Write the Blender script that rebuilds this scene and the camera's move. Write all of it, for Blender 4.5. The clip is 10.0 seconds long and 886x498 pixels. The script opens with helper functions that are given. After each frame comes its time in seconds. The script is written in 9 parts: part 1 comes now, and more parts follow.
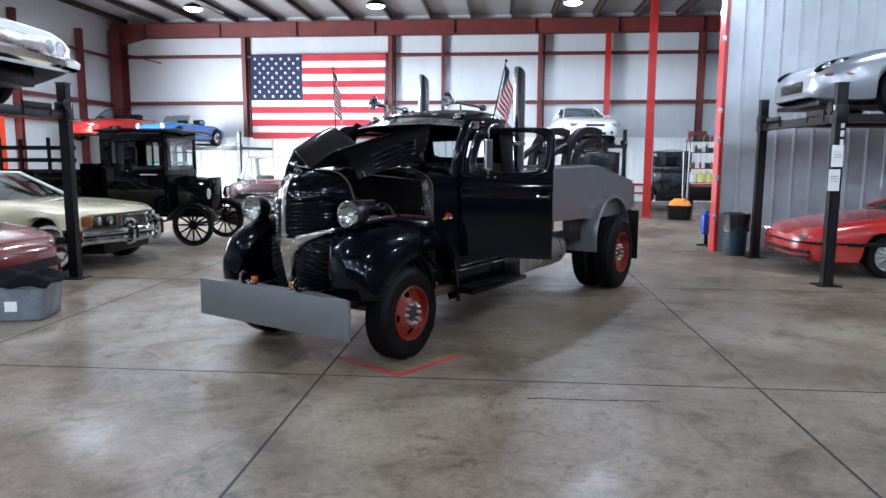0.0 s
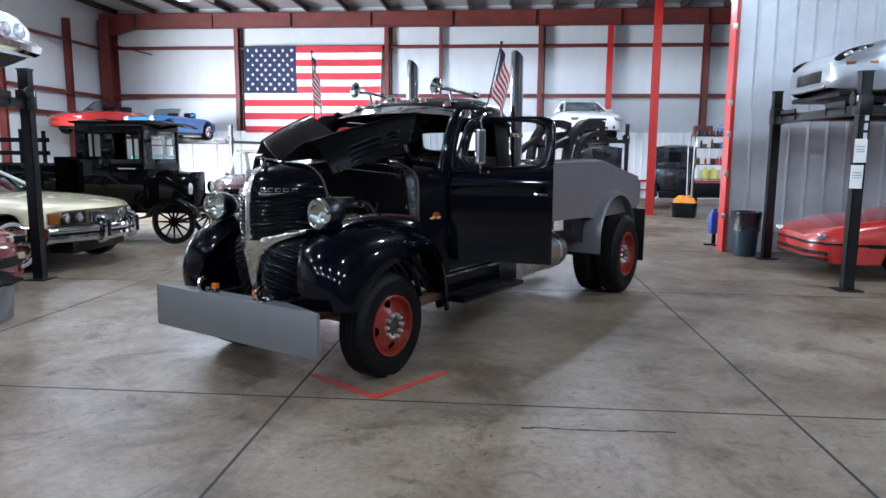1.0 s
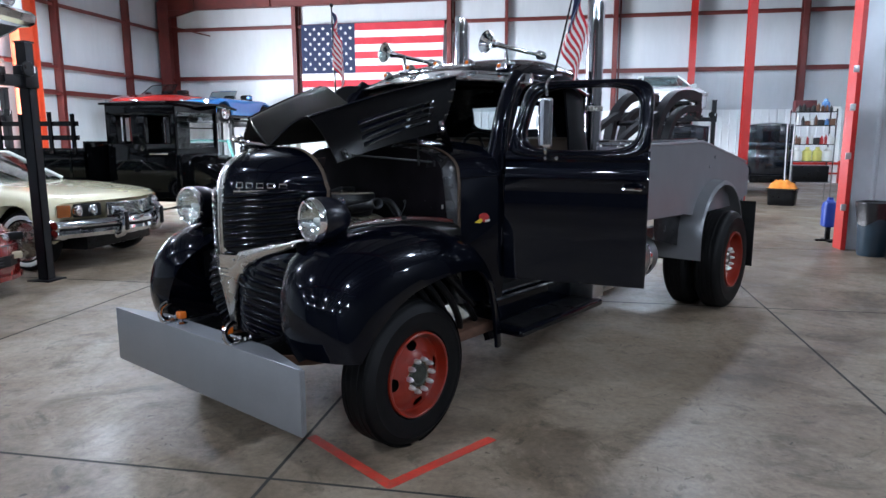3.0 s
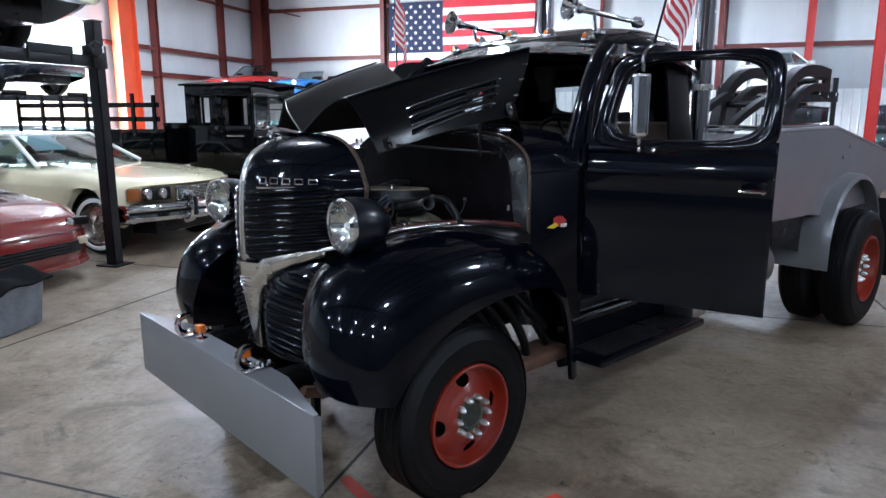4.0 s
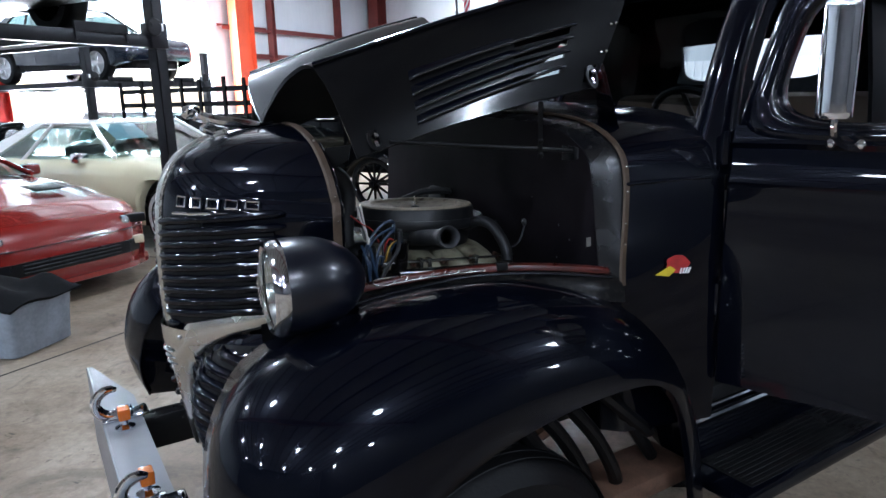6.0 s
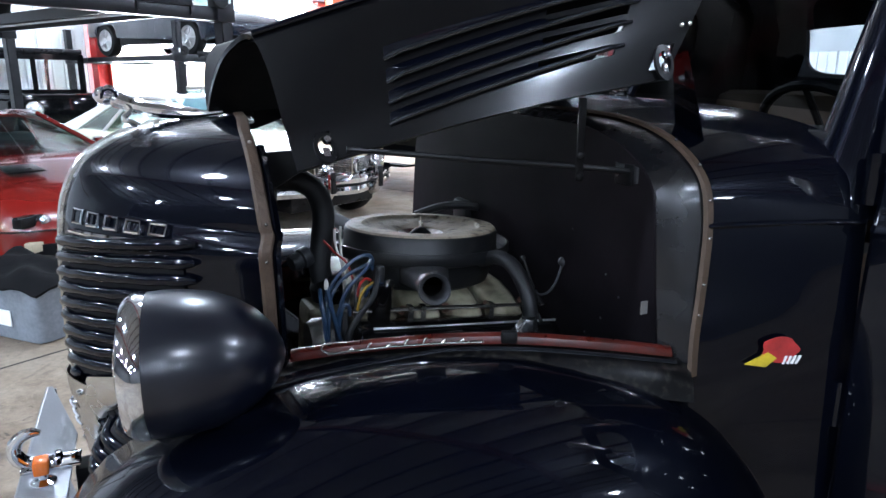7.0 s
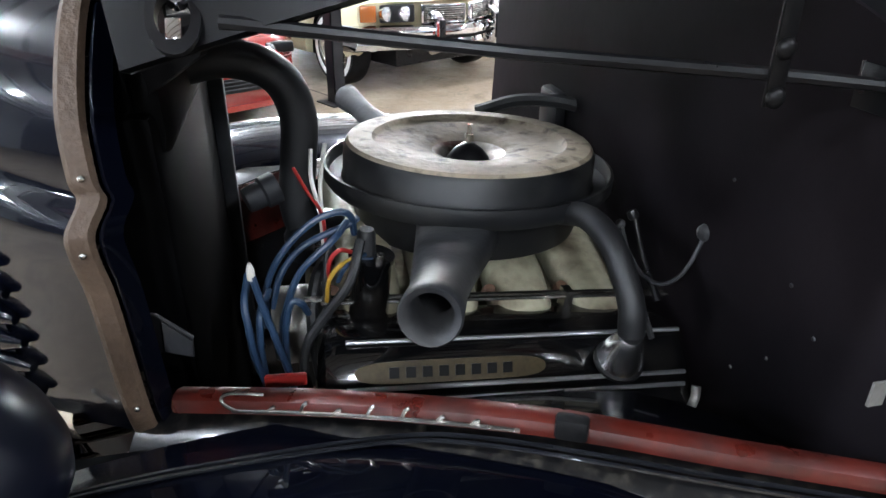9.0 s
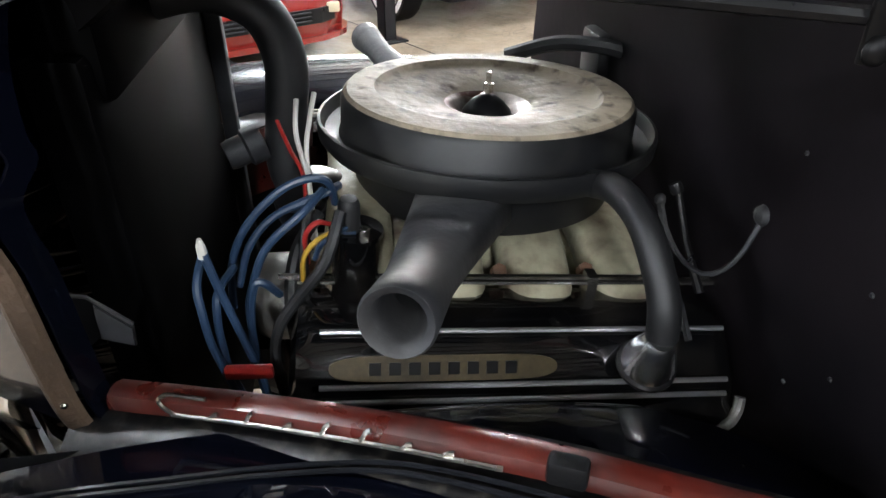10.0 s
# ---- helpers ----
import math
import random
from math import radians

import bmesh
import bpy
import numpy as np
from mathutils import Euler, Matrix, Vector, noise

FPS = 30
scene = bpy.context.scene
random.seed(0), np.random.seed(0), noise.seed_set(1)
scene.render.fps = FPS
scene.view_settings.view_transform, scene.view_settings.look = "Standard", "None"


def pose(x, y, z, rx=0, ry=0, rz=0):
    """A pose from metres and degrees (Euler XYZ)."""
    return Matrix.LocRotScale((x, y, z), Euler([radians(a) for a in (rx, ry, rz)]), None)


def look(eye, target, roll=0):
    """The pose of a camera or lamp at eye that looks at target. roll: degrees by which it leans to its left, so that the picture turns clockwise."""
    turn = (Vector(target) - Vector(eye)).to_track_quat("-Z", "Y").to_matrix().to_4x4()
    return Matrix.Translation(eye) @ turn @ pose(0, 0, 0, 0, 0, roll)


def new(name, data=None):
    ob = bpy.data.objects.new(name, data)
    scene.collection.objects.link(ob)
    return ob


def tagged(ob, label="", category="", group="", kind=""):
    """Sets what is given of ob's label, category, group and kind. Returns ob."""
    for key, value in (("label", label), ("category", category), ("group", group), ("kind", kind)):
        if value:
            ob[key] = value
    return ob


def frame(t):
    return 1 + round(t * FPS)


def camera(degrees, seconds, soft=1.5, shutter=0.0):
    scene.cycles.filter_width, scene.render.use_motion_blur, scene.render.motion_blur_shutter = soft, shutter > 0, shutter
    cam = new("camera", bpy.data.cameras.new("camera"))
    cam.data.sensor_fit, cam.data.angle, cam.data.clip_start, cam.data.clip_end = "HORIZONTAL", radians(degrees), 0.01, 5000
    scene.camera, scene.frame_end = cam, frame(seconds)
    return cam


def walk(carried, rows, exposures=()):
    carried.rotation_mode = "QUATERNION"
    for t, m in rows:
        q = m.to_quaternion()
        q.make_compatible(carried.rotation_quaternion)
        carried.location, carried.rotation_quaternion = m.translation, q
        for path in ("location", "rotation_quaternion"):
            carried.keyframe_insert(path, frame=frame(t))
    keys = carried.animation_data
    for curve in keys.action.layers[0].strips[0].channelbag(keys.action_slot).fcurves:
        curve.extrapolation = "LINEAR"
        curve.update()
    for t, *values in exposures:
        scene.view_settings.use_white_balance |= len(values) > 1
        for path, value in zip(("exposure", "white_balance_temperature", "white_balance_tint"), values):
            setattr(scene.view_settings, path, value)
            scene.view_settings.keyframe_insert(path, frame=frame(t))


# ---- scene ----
cam = camera(66.8, 10.0)
PATH = [
    (0, (0.011, -0.01, 1.599), (-0.16, 1.965, 1.334), 0.2),
    (0.5, (0.042, 0.305, 1.596), (-0.133, 2.279, 1.328), 0.4),
    (1, (0.058, 0.619, 1.577), (-0.112, 2.592, 1.299), 0.4),
    (1.5, (0.03, 0.97, 1.587), (-0.138, 2.941, 1.292), 0.4),
    (2, (0.046, 1.315, 1.573), (-0.173, 3.28, 1.27), 0.9),
    (3.3, (0.028, 2.245, 1.566), (-0.401, 4.167, 1.219), 0.1),
    (3.5, (0.025, 2.376, 1.571), (-0.455, 4.284, 1.21), 0.5),
    (4, (0.014, 2.71, 1.588), (-0.602, 4.573, 1.203), -0.0),
    (4.5, (-0.03, 3.047, 1.587), (-0.74, 4.873, 1.186), -0.1),
    (5, (-0.063, 3.356, 1.578), (-0.866, 5.141, 1.164), -0.6),
    (5.5, (-0.083, 3.693, 1.588), (-0.995, 5.419, 1.157), -0.6),
    (5.7, (-0.106, 3.794, 1.583), (-1.032, 5.511, 1.145), -0.9),
    (6.8, (-0.213, 4.42, 1.579), (-1.321, 6.018, 1.11), -0.6),
    (7, (-0.248, 4.543, 1.588), (-1.415, 6.093, 1.102), 0.4),
    (7.2, (-0.272, 4.614, 1.595), (-1.483, 6.12, 1.08), 0.5),
    (7.5, (-0.321, 4.743, 1.586), (-1.608, 6.163, 1.012), 1.1),
    (8, (-0.441, 4.929, 1.577), (-1.789, 6.234, 0.884), 0.4),
    (8.5, (-0.518, 5.044, 1.573), (-1.871, 6.294, 0.792), 0.3),
    (9, (-0.573, 5.135, 1.549), (-1.901, 6.329, 0.649), 0.4),
    (9.5, (-0.612, 5.217, 1.533), (-1.964, 6.302, 0.535), 0.2),
    (10, (-0.636, 5.269, 1.52), (-2.0, 6.288, 0.47), 0.0),
]
walk(cam, [(t, look(eye, target, roll)) for t, eye, target, roll in PATH], [(0, 1.03, 5900, 10), (3.5, 1.12, 5880, 10), (5, 1.3, 5900, 10), (7, 2.0, 5800, 10), (8, 2.75, 5950, 10), (9, 2.8, 6500, 10), (10, 2.8, 6900, 10)])

# ---- light ----
world = bpy.data.worlds.new("sky")
scene.world = world
world.use_nodes = True
wn = world.node_tree.nodes
sky = wn.new("ShaderNodeTexSky")
sky.sky_type = "NISHITA"
sky.sun_disc = False
sky.sun_elevation, sky.sun_rotation = radians(48), radians(-70)
world.node_tree.links.new(sky.outputs[0], wn["Background"].inputs[0])
wn["Background"].inputs[1].default_value = 0.15
sun_data = bpy.data.lights.new("sun", "SUN")
sun_data.energy, sun_data.angle, sun_data.color = 5.0, radians(0.6), (1.0, 0.95, 0.88)
sun = new("sun", sun_data)
sun.matrix_world = look((-30, 26, 34), (-16, 16, 0))
EXPOSURE = 0.0
scene.view_settings.exposure = EXPOSURE

# ---- materials ----


def material(name, base, rough=0.5, metal=0.0, coat=0.0, vary=0.0, scale=6.0, bump=0.0, bump_scale=40.0, rough_vary=0.0, dirt=None, dirt_amount=0.0, dirt_scale=3.0, spec=0.5, island=0.0, dirt_from=0.48, stretch=None):
    m = bpy.data.materials.new(name)
    m.use_nodes = True
    t = m.node_tree
    n, link = t.nodes, t.links.new
    b = n["Principled BSDF"]
    b.inputs["Base Color"].default_value = (*base, 1)
    b.inputs["Roughness"].default_value = rough
    b.inputs["Metallic"].default_value = metal
    b.inputs["Coat Weight"].default_value = coat
    b.inputs["Coat Roughness"].default_value = 0.06
    b.inputs["Specular IOR Level"].default_value = spec
    if not (vary or bump or rough_vary or dirt or island):
        return m
    co = n.new("ShaderNodeTexCoord").outputs["Object"]
    if stretch:
        mp = n.new("ShaderNodeMapping")
        mp.inputs["Scale"].default_value = stretch
        link(co, mp.inputs["Vector"])
        co = mp.outputs["Vector"]

    def noise_tex(s, detail=5.0):
        x = n.new("ShaderNodeTexNoise")
        x.inputs["Scale"].default_value, x.inputs["Detail"].default_value = s, detail
        link(co, x.inputs["Vector"])
        return x.outputs["Fac"]

    def mapped(fac, lo, hi, a=0.3, z=0.7):
        r = n.new("ShaderNodeMapRange")
        for k, v in zip(("From Min", "From Max", "To Min", "To Max"), (a, z, lo, hi)):
            r.inputs[k].default_value = v
        link(fac, r.inputs["Value"])
        return r.outputs["Result"]

    colour = None
    if vary or island:
        hsv = n.new("ShaderNodeHueSaturation")
        hsv.inputs["Color"].default_value = (*base, 1)
        if vary:
            a, c = noise_tex(scale), noise_tex(scale * 9, 3.0)
            mix = n.new("ShaderNodeMath")
            mix.operation = "MULTIPLY_ADD"
            link(c, mix.inputs[0])
            mix.inputs[1].default_value = 0.4
            link(a, mix.inputs[2])
            value = mapped(mix.outputs[0], 1 - vary, 1 + vary, 0.45, 0.95)
        if island:
            info = n.new("ShaderNodeObjectInfo").outputs["Random"]
            value = mapped(info, 1 - island, 1 + island, 0.0, 1.0)
        link(value, hsv.inputs["Value"])
        colour = hsv.outputs["Color"]
    if dirt:
        mx = n.new("ShaderNodeMix")
        mx.data_type = "RGBA"
        link(mapped(noise_tex(dirt_scale, 8.0), 0.0, dirt_amount, dirt_from, dirt_from + 0.24), mx.inputs["Factor"])
        if colour:
            link(colour, mx.inputs[6])
        else:
            mx.inputs[6].default_value = (*base, 1)
        mx.inputs[7].default_value = (*dirt, 1)
        colour = mx.outputs[2]
    if colour:
        link(colour, b.inputs["Base Color"])
    if rough_vary:
        link(mapped(noise_tex(scale * 2.3), max(0.02, rough - rough_vary), rough + rough_vary), b.inputs["Roughness"])
    if bump:
        bn = n.new("ShaderNodeBump")
        bn.inputs["Strength"].default_value = bump
        bn.inputs["Distance"].default_value = 0.01
        link(noise_tex(bump_scale, 4.0), bn.inputs["Height"])
        link(bn.outputs["Normal"], b.inputs["Normal"])
    return m


def glass_material(name, tint, ior=1.5):
    m = bpy.data.materials.new(name)
    m.use_nodes = True
    t = m.node_tree
    t.nodes.remove(t.nodes["Principled BSDF"])
    out = t.nodes["Material Output"]
    clear, shine, mix = t.nodes.new("ShaderNodeBsdfTransparent"), t.nodes.new("ShaderNodeBsdfGlossy"), t.nodes.new("ShaderNodeMixShader")
    clear.inputs["Color"].default_value = (*tint, 1)
    shine.inputs["Roughness"].default_value = 0.02
    fr, power, span = t.nodes.new("ShaderNodeLayerWeight"), t.nodes.new("ShaderNodeMath"), t.nodes.new("ShaderNodeMapRange")
    fr.inputs["Blend"].default_value = 0.5
    power.operation, power.inputs[1].default_value = "POWER", 5.0
    span.inputs["To Min"].default_value, span.inputs["To Max"].default_value = ((ior - 1) / (ior + 1)) ** 2, 0.9
    t.links.new(fr.outputs["Facing"], power.inputs[0])
    t.links.new(power.outputs[0], span.inputs["Value"])
    t.links.new(span.outputs["Result"], mix.inputs[0])
    t.links.new(clear.outputs[0], mix.inputs[1])
    t.links.new(shine.outputs[0], mix.inputs[2])
    t.links.new(mix.outputs[0], out.inputs["Surface"])
    return m


def glow_material(name, colour, strength):
    m = bpy.data.materials.new(name)
    m.use_nodes = True
    b = m.node_tree.nodes["Principled BSDF"]
    b.inputs["Base Color"].default_value = (*colour, 1)
    b.inputs["Emission Color"].default_value = (*colour, 1)
    b.inputs["Emission Strength"].default_value = strength
    return m


def concrete_material(name):
    """Sealed workshop slab: broad tan and grey clouds, dark scuffs and chips, a soft sheen."""
    m = bpy.data.materials.new(name)
    m.use_nodes = True
    t = m.node_tree
    n, link = t.nodes, t.links.new
    b = n["Principled BSDF"]
    co = n.new("ShaderNodeTexCoord").outputs["Object"]

    def tex(s, detail, distort=0.0, rough=0.55):
        x = n.new("ShaderNodeTexNoise")
        x.inputs["Scale"].default_value, x.inputs["Detail"].default_value = s, detail
        x.inputs["Distortion"].default_value, x.inputs["Roughness"].default_value = distort, rough
        link(co, x.inputs["Vector"])
        return x.outputs["Fac"]

    def ramp(fac, *stops):
        r = n.new("ShaderNodeValToRGB")
        while len(r.color_ramp.elements) < len(stops):
            r.color_ramp.elements.new(0.5)
        for e, (p, c) in zip(r.color_ramp.elements, stops):
            e.position, e.color = p, (*c, 1)
        link(fac, r.inputs["Fac"])
        return r.outputs["Color"]

    def mult(a, c, f=1.0):
        x = n.new("ShaderNodeMix")
        x.data_type, x.blend_type = "RGBA", "MULTIPLY"
        x.inputs["Factor"].default_value = f
        link(a, x.inputs[6]), link(c, x.inputs[7])
        return x.outputs[2]

    cloud = ramp(tex(0.5, 9.0, 0.8, 0.66), (0.34, (0.180, 0.134, 0.092)), (0.47, (0.250, 0.198, 0.145)), (0.6, (0.320, 0.264, 0.203)), (0.72, (0.378, 0.326, 0.262)))
    grain = ramp(tex(22.0, 8.0, 0.0, 0.75), (0.3, (0.66, 0.65, 0.63)), (0.7, (1.2, 1.2, 1.2)))
    scuff = ramp(tex(3.2, 12.0, 1.5, 0.78), (0.38, (0.34, 0.32, 0.3)), (0.46, (1, 1, 1)))
    stain = ramp(tex(1.1, 10.0, 1.6, 0.72), (0.38, (0.36, 0.32, 0.28)), (0.45, (0.78, 0.76, 0.73)), (0.52, (1, 1, 1)))
    streak = ramp(tex(0.16, 14.0, 0.3, 0.82), (0.38, (0.66, 0.63, 0.6)), (0.6, (1.1, 1.1, 1.1)))
    speck = ramp(tex(17.0, 3.0, 0.9), (0.29, (0.25, 0.23, 0.21)), (0.32, (1, 1, 1)))
    pale = ramp(tex(5.0, 10.0, 2.2, 0.8), (0.6, (1, 1, 1)), (0.68, (1.4, 1.38, 1.34)))
    colour = cloud
    for layer, f in ((grain, 1.0), (scuff, 0.62), (stain, 0.68), (streak, 0.95), (speck, 0.8), (pale, 0.6)):
        colour = mult(colour, layer, f)
    link(colour, b.inputs["Base Color"])
    b.inputs["Specular IOR Level"].default_value = 0.5
    r = n.new("ShaderNodeMapRange")
    for k, v in zip(("From Min", "From Max", "To Min", "To Max"), (0.35, 0.65, 0.3, 0.58)):
        r.inputs[k].default_value = v
    link(tex(1.6, 8.0, 0.6, 0.7), r.inputs["Value"])
    link(r.outputs["Result"], b.inputs["Roughness"])
    bn = n.new("ShaderNodeBump")
    bn.inputs["Strength"].default_value, bn.inputs["Distance"].default_value = 0.25, 0.004
    link(tex(18.0, 6.0), bn.inputs["Height"])
    link(bn.outputs["Normal"], b.inputs["Normal"])
    return m


CONCRETE = concrete_material("sealed_concrete")
JOINT = material("joint_filler", (0.03, 0.028, 0.026), 0.8)
TAPE = material("red_tape", (0.55, 0.05, 0.03), 0.45, vary=0.25, scale=8, dirt=(0.3, 0.1, 0.07), dirt_amount=0.6, dirt_scale=14)
VINYL = material("white_vinyl_insulation", (0.52, 0.55, 0.575), 0.36, vary=0.07, scale=1.2, bump=1.0, bump_scale=5.0, stretch=(1.0, 1.0, 0.22), dirt=(0.6, 0.6, 0.6), dirt_amount=0.35, dirt_scale=1.1)
# for walls out of view, dark so the truck's black paint reflects little
UNSEEN_DARK = material("unseen_wall_dark", (0.055, 0.055, 0.058), 0.6, vary=0.2, scale=0.8)
LINER = material("white_ribbed_liner", (0.78, 0.8, 0.81), 0.42, vary=0.06, scale=1.5)
PRIMER = material("oxide_red_steel", (0.125, 0.02, 0.016), 0.5, vary=0.22, scale=2.5, bump=0.1, dirt=(0.06, 0.02, 0.018), dirt_amount=0.5, dirt_scale=2.0)
BRIGHT_RED = material("bright_red_enamel", (0.43, 0.02, 0.015), 0.28, coat=0.3, vary=0.1, scale=3)
ORANGE_RED = material("orange_red_enamel", (0.55, 0.07, 0.025), 0.35, vary=0.1, scale=3)
PANEL = material("grey_steel_sheet", (0.60, 0.635, 0.67), 0.36, metal=0.15, vary=0.1, scale=0.9, dirt=(0.25, 0.25, 0.26), dirt_amount=0.35, dirt_scale=0.8)
PURLIN = material("brown_primer_purlin", (0.035, 0.018, 0.016), 0.55, vary=0.25, scale=2)
CEILING = material("foil_faced_ceiling", (0.36, 0.365, 0.37), 0.5, vary=0.12, scale=0.8, bump=0.5, bump_scale=1.8)
GALV = material("galvanised", (0.5, 0.51, 0.52), 0.35, metal=0.8, vary=0.1, scale=8)
BLACK_PAINT = material("black_gloss_paint", (0.0013, 0.0018, 0.0045), 0.25, metal=0.25, coat=0.46, dirt=(0.0026, 0.0032, 0.0038), dirt_amount=0.4, dirt_scale=6, spec=0.03)
BLACK_PAINT.node_tree.nodes["Principled BSDF"].inputs["Coat Roughness"].default_value = 0.035
HOOD_PAINT = material("dusty_black_hood_paint", (0.0016, 0.0016, 0.0021), 0.34, metal=0.1, coat=0.35, dirt=(0.0042, 0.0038, 0.0035), dirt_amount=0.5, dirt_scale=5, spec=0.06)
HOOD_PAINT.node_tree.nodes["Principled BSDF"].inputs["Coat Roughness"].default_value = 0.14
DULL_CAB = material("dull_black_cab_paint", (0.0016, 0.0017, 0.0024), 0.5, vary=0.3, scale=6, spec=0.08, dirt=(0.005, 0.0048, 0.0045), dirt_amount=0.4, dirt_scale=6)
LEDGE_BLACK = material("dusty_ledge_black", (0.003, 0.003, 0.0034), 0.32, coat=0.35, vary=0.4, scale=8, spec=0.2, dirt=(0.03, 0.027, 0.022), dirt_amount=0.9, dirt_scale=70, dirt_from=0.5, bump=0.1, bump_scale=60)
# lighter and half metallic, so lips and beads show as highlight lines
LOUVER_LIP = material("highlight_edge_black", (0.012, 0.013, 0.016), 0.22, metal=0.5, coat=0.8, vary=0.4, scale=30, spec=0.4)
SATIN_BLACK = material("satin_black", (0.004, 0.004, 0.0046), 0.34, vary=0.3, scale=5, rough_vary=0.1, dirt=(0.011, 0.010, 0.0095), dirt_amount=0.4, dirt_scale=9, spec=0.2)
DUSTY_BLACK = material("dusty_black", (0.0027, 0.0026, 0.0028), 0.42, vary=0.4, scale=5, spec=0.14, dirt=(0.010, 0.009, 0.0085), dirt_amount=0.5, dirt_scale=7, bump=0.06, bump_scale=25)
RUBBER = material("tyre_rubber", (0.0032, 0.0032, 0.0037), 0.55, vary=0.25, scale=7, bump=0.1, bump_scale=90, dirt=(0.010, 0.0095, 0.009), dirt_amount=0.35, dirt_scale=8, spec=0.16)
HOSE = material("hose_rubber", (0.0055, 0.0055, 0.0062), 0.55, vary=0.2, scale=12)
CHROME = material("chrome", (0.72, 0.73, 0.75), 0.07, metal=1.0, rough_vary=0.04, scale=10)
STACK_CHROME = material("smoky_chrome", (0.62, 0.62, 0.64), 0.05, metal=1.0)
DULL_CHROME = material("worn_bright_trim", (0.52, 0.5, 0.46), 0.26, metal=1.0, vary=0.08, scale=5, rough_vary=0.03)
RIB_CHROME = material("bright_cover_rib", (0.9, 0.9, 0.92), 0.34, metal=1.0)
LAMP_PAINT = material("satin_navy_black_paint", (0.0016, 0.0024, 0.0068), 0.36, metal=0.15, spec=0.3, coat=0.5, vary=0.2, scale=5)
LAMP_PAINT.node_tree.nodes["Principled BSDF"].inputs["Coat Roughness"].default_value = 0.2
SILVER = material("silver_grey_paint", (0.2, 0.203, 0.215), 0.36, metal=0.45, vary=0.06, scale=5, bump=0.05, bump_scale=120)
WHEEL_RED = material("red_orange_wheel_enamel", (0.19, 0.013, 0.0045), 0.28, coat=0.5, vary=0.15, scale=9, dirt=(0.12, 0.03, 0.02), dirt_amount=0.5, dirt_scale=10)
WINE = material("wine_red_trim", (0.052, 0.0062, 0.0038), 0.36, coat=0.12, vary=0.5, scale=14, rough_vary=0.15, dirt=(0.012, 0.006, 0.005), dirt_amount=0.6, dirt_scale=22, dirt_from=0.46)
LACING = material("brown_hood_lacing", (0.05, 0.029, 0.016), 0.7, vary=0.25, scale=16, bump=0.3, bump_scale=140)
AMBER = material("amber_lens", (0.48, 0.11, 0.012), 0.15, coat=0.5)
CAR_AMBER = material("dark_amber_lens", (0.22, 0.06, 0.01), 0.2, coat=0.5)
WHITE_PAINT = material("white_enamel", (0.8, 0.8, 0.79), 0.3, coat=0.4)
PAPER = material("paper", (0.85, 0.85, 0.83), 0.6)
GLASS = glass_material("clear_glass", (0.9, 0.93, 0.93))
# windscreen tint stands in for the shade inside the cab
SCREEN = glass_material("windscreen_glass", (0.33, 0.36, 0.37), 1.1)
TINTED = glass_material("tinted_car_glass", (0.42, 0.5, 0.5))
REFLECTOR = material("silvered_reflector", (0.8, 0.8, 0.78), 0.16, metal=1.0, vary=0.1, scale=20)
LENS_GLASS = glass_material("fluted_lens_glass", (0.78, 0.82, 0.8), 1.7)
flute = LENS_GLASS.node_tree.nodes.new("ShaderNodeBump")
flute.inputs["Strength"].default_value, flute.inputs["Distance"].default_value = 0.8, 0.004
wave = LENS_GLASS.node_tree.nodes.new("ShaderNodeTexWave")
wave.inputs["Scale"].default_value, wave.inputs["Distortion"].default_value = 22.0, 1.2
coords = LENS_GLASS.node_tree.nodes.new("ShaderNodeTexCoord")
LENS_GLASS.node_tree.links.new(coords.outputs["Object"], wave.inputs["Vector"])
LENS_GLASS.node_tree.links.new(wave.outputs["Fac"], flute.inputs["Height"])
LENS_GLASS.node_tree.links.new(flute.outputs["Normal"], LENS_GLASS.node_tree.nodes["Glossy BSDF"].inputs["Normal"])
DUSKY_GLASS = glass_material("dusky_old_glass", (0.3, 0.33, 0.36))
LAMP_GLASS = material("ribbed_lamp_lens", (0.62, 0.63, 0.65), 0.2, metal=0.9, coat=0.6, vary=0.4, scale=11, bump=0.9, bump_scale=42)
CREAM_ENGINE = material("dirty_cream_enamel", (0.27, 0.25, 0.175), 0.5, vary=0.3, scale=10, dirt=(0.06, 0.03, 0.018), dirt_amount=1.0, dirt_scale=16, bump=0.2)
AIR_TOP = material("worn_air_cleaner_lid", (0.24, 0.198, 0.145), 0.66, vary=0.4, scale=7, spec=0.22, dirt=(0.026, 0.014, 0.009), dirt_amount=1.3, dirt_scale=34, dirt_from=0.53, bump=0.3, bump_scale=40)
BARE = material("bare_scraped_steel", (0.5, 0.46, 0.42), 0.3, metal=0.8, vary=0.4, scale=30, dirt=(0.06, 0.02, 0.012), dirt_amount=1.0, dirt_scale=24, dirt_from=0.42)
ENGINE_BLACK = material("engine_black_enamel", (0.0022, 0.0022, 0.0025), 0.25, coat=0.9, spec=0.05, dirt=(0.012, 0.010, 0.008), dirt_amount=0.6, dirt_scale=18)
AIR_SIDE = material("dusty_black_air_cleaner", (0.006, 0.0062, 0.007), 0.45, vary=0.35, scale=9, spec=0.35, dirt=(0.036, 0.034, 0.03), dirt_amount=0.5, dirt_scale=10)
SNOUT = material("grey_black_plastic", (0.014, 0.0145, 0.0165), 0.58, vary=0.4, scale=10, spec=0.3, bump=0.12, bump_scale=60, dirt=(0.055, 0.052, 0.048), dirt_amount=0.5, dirt_scale=9)
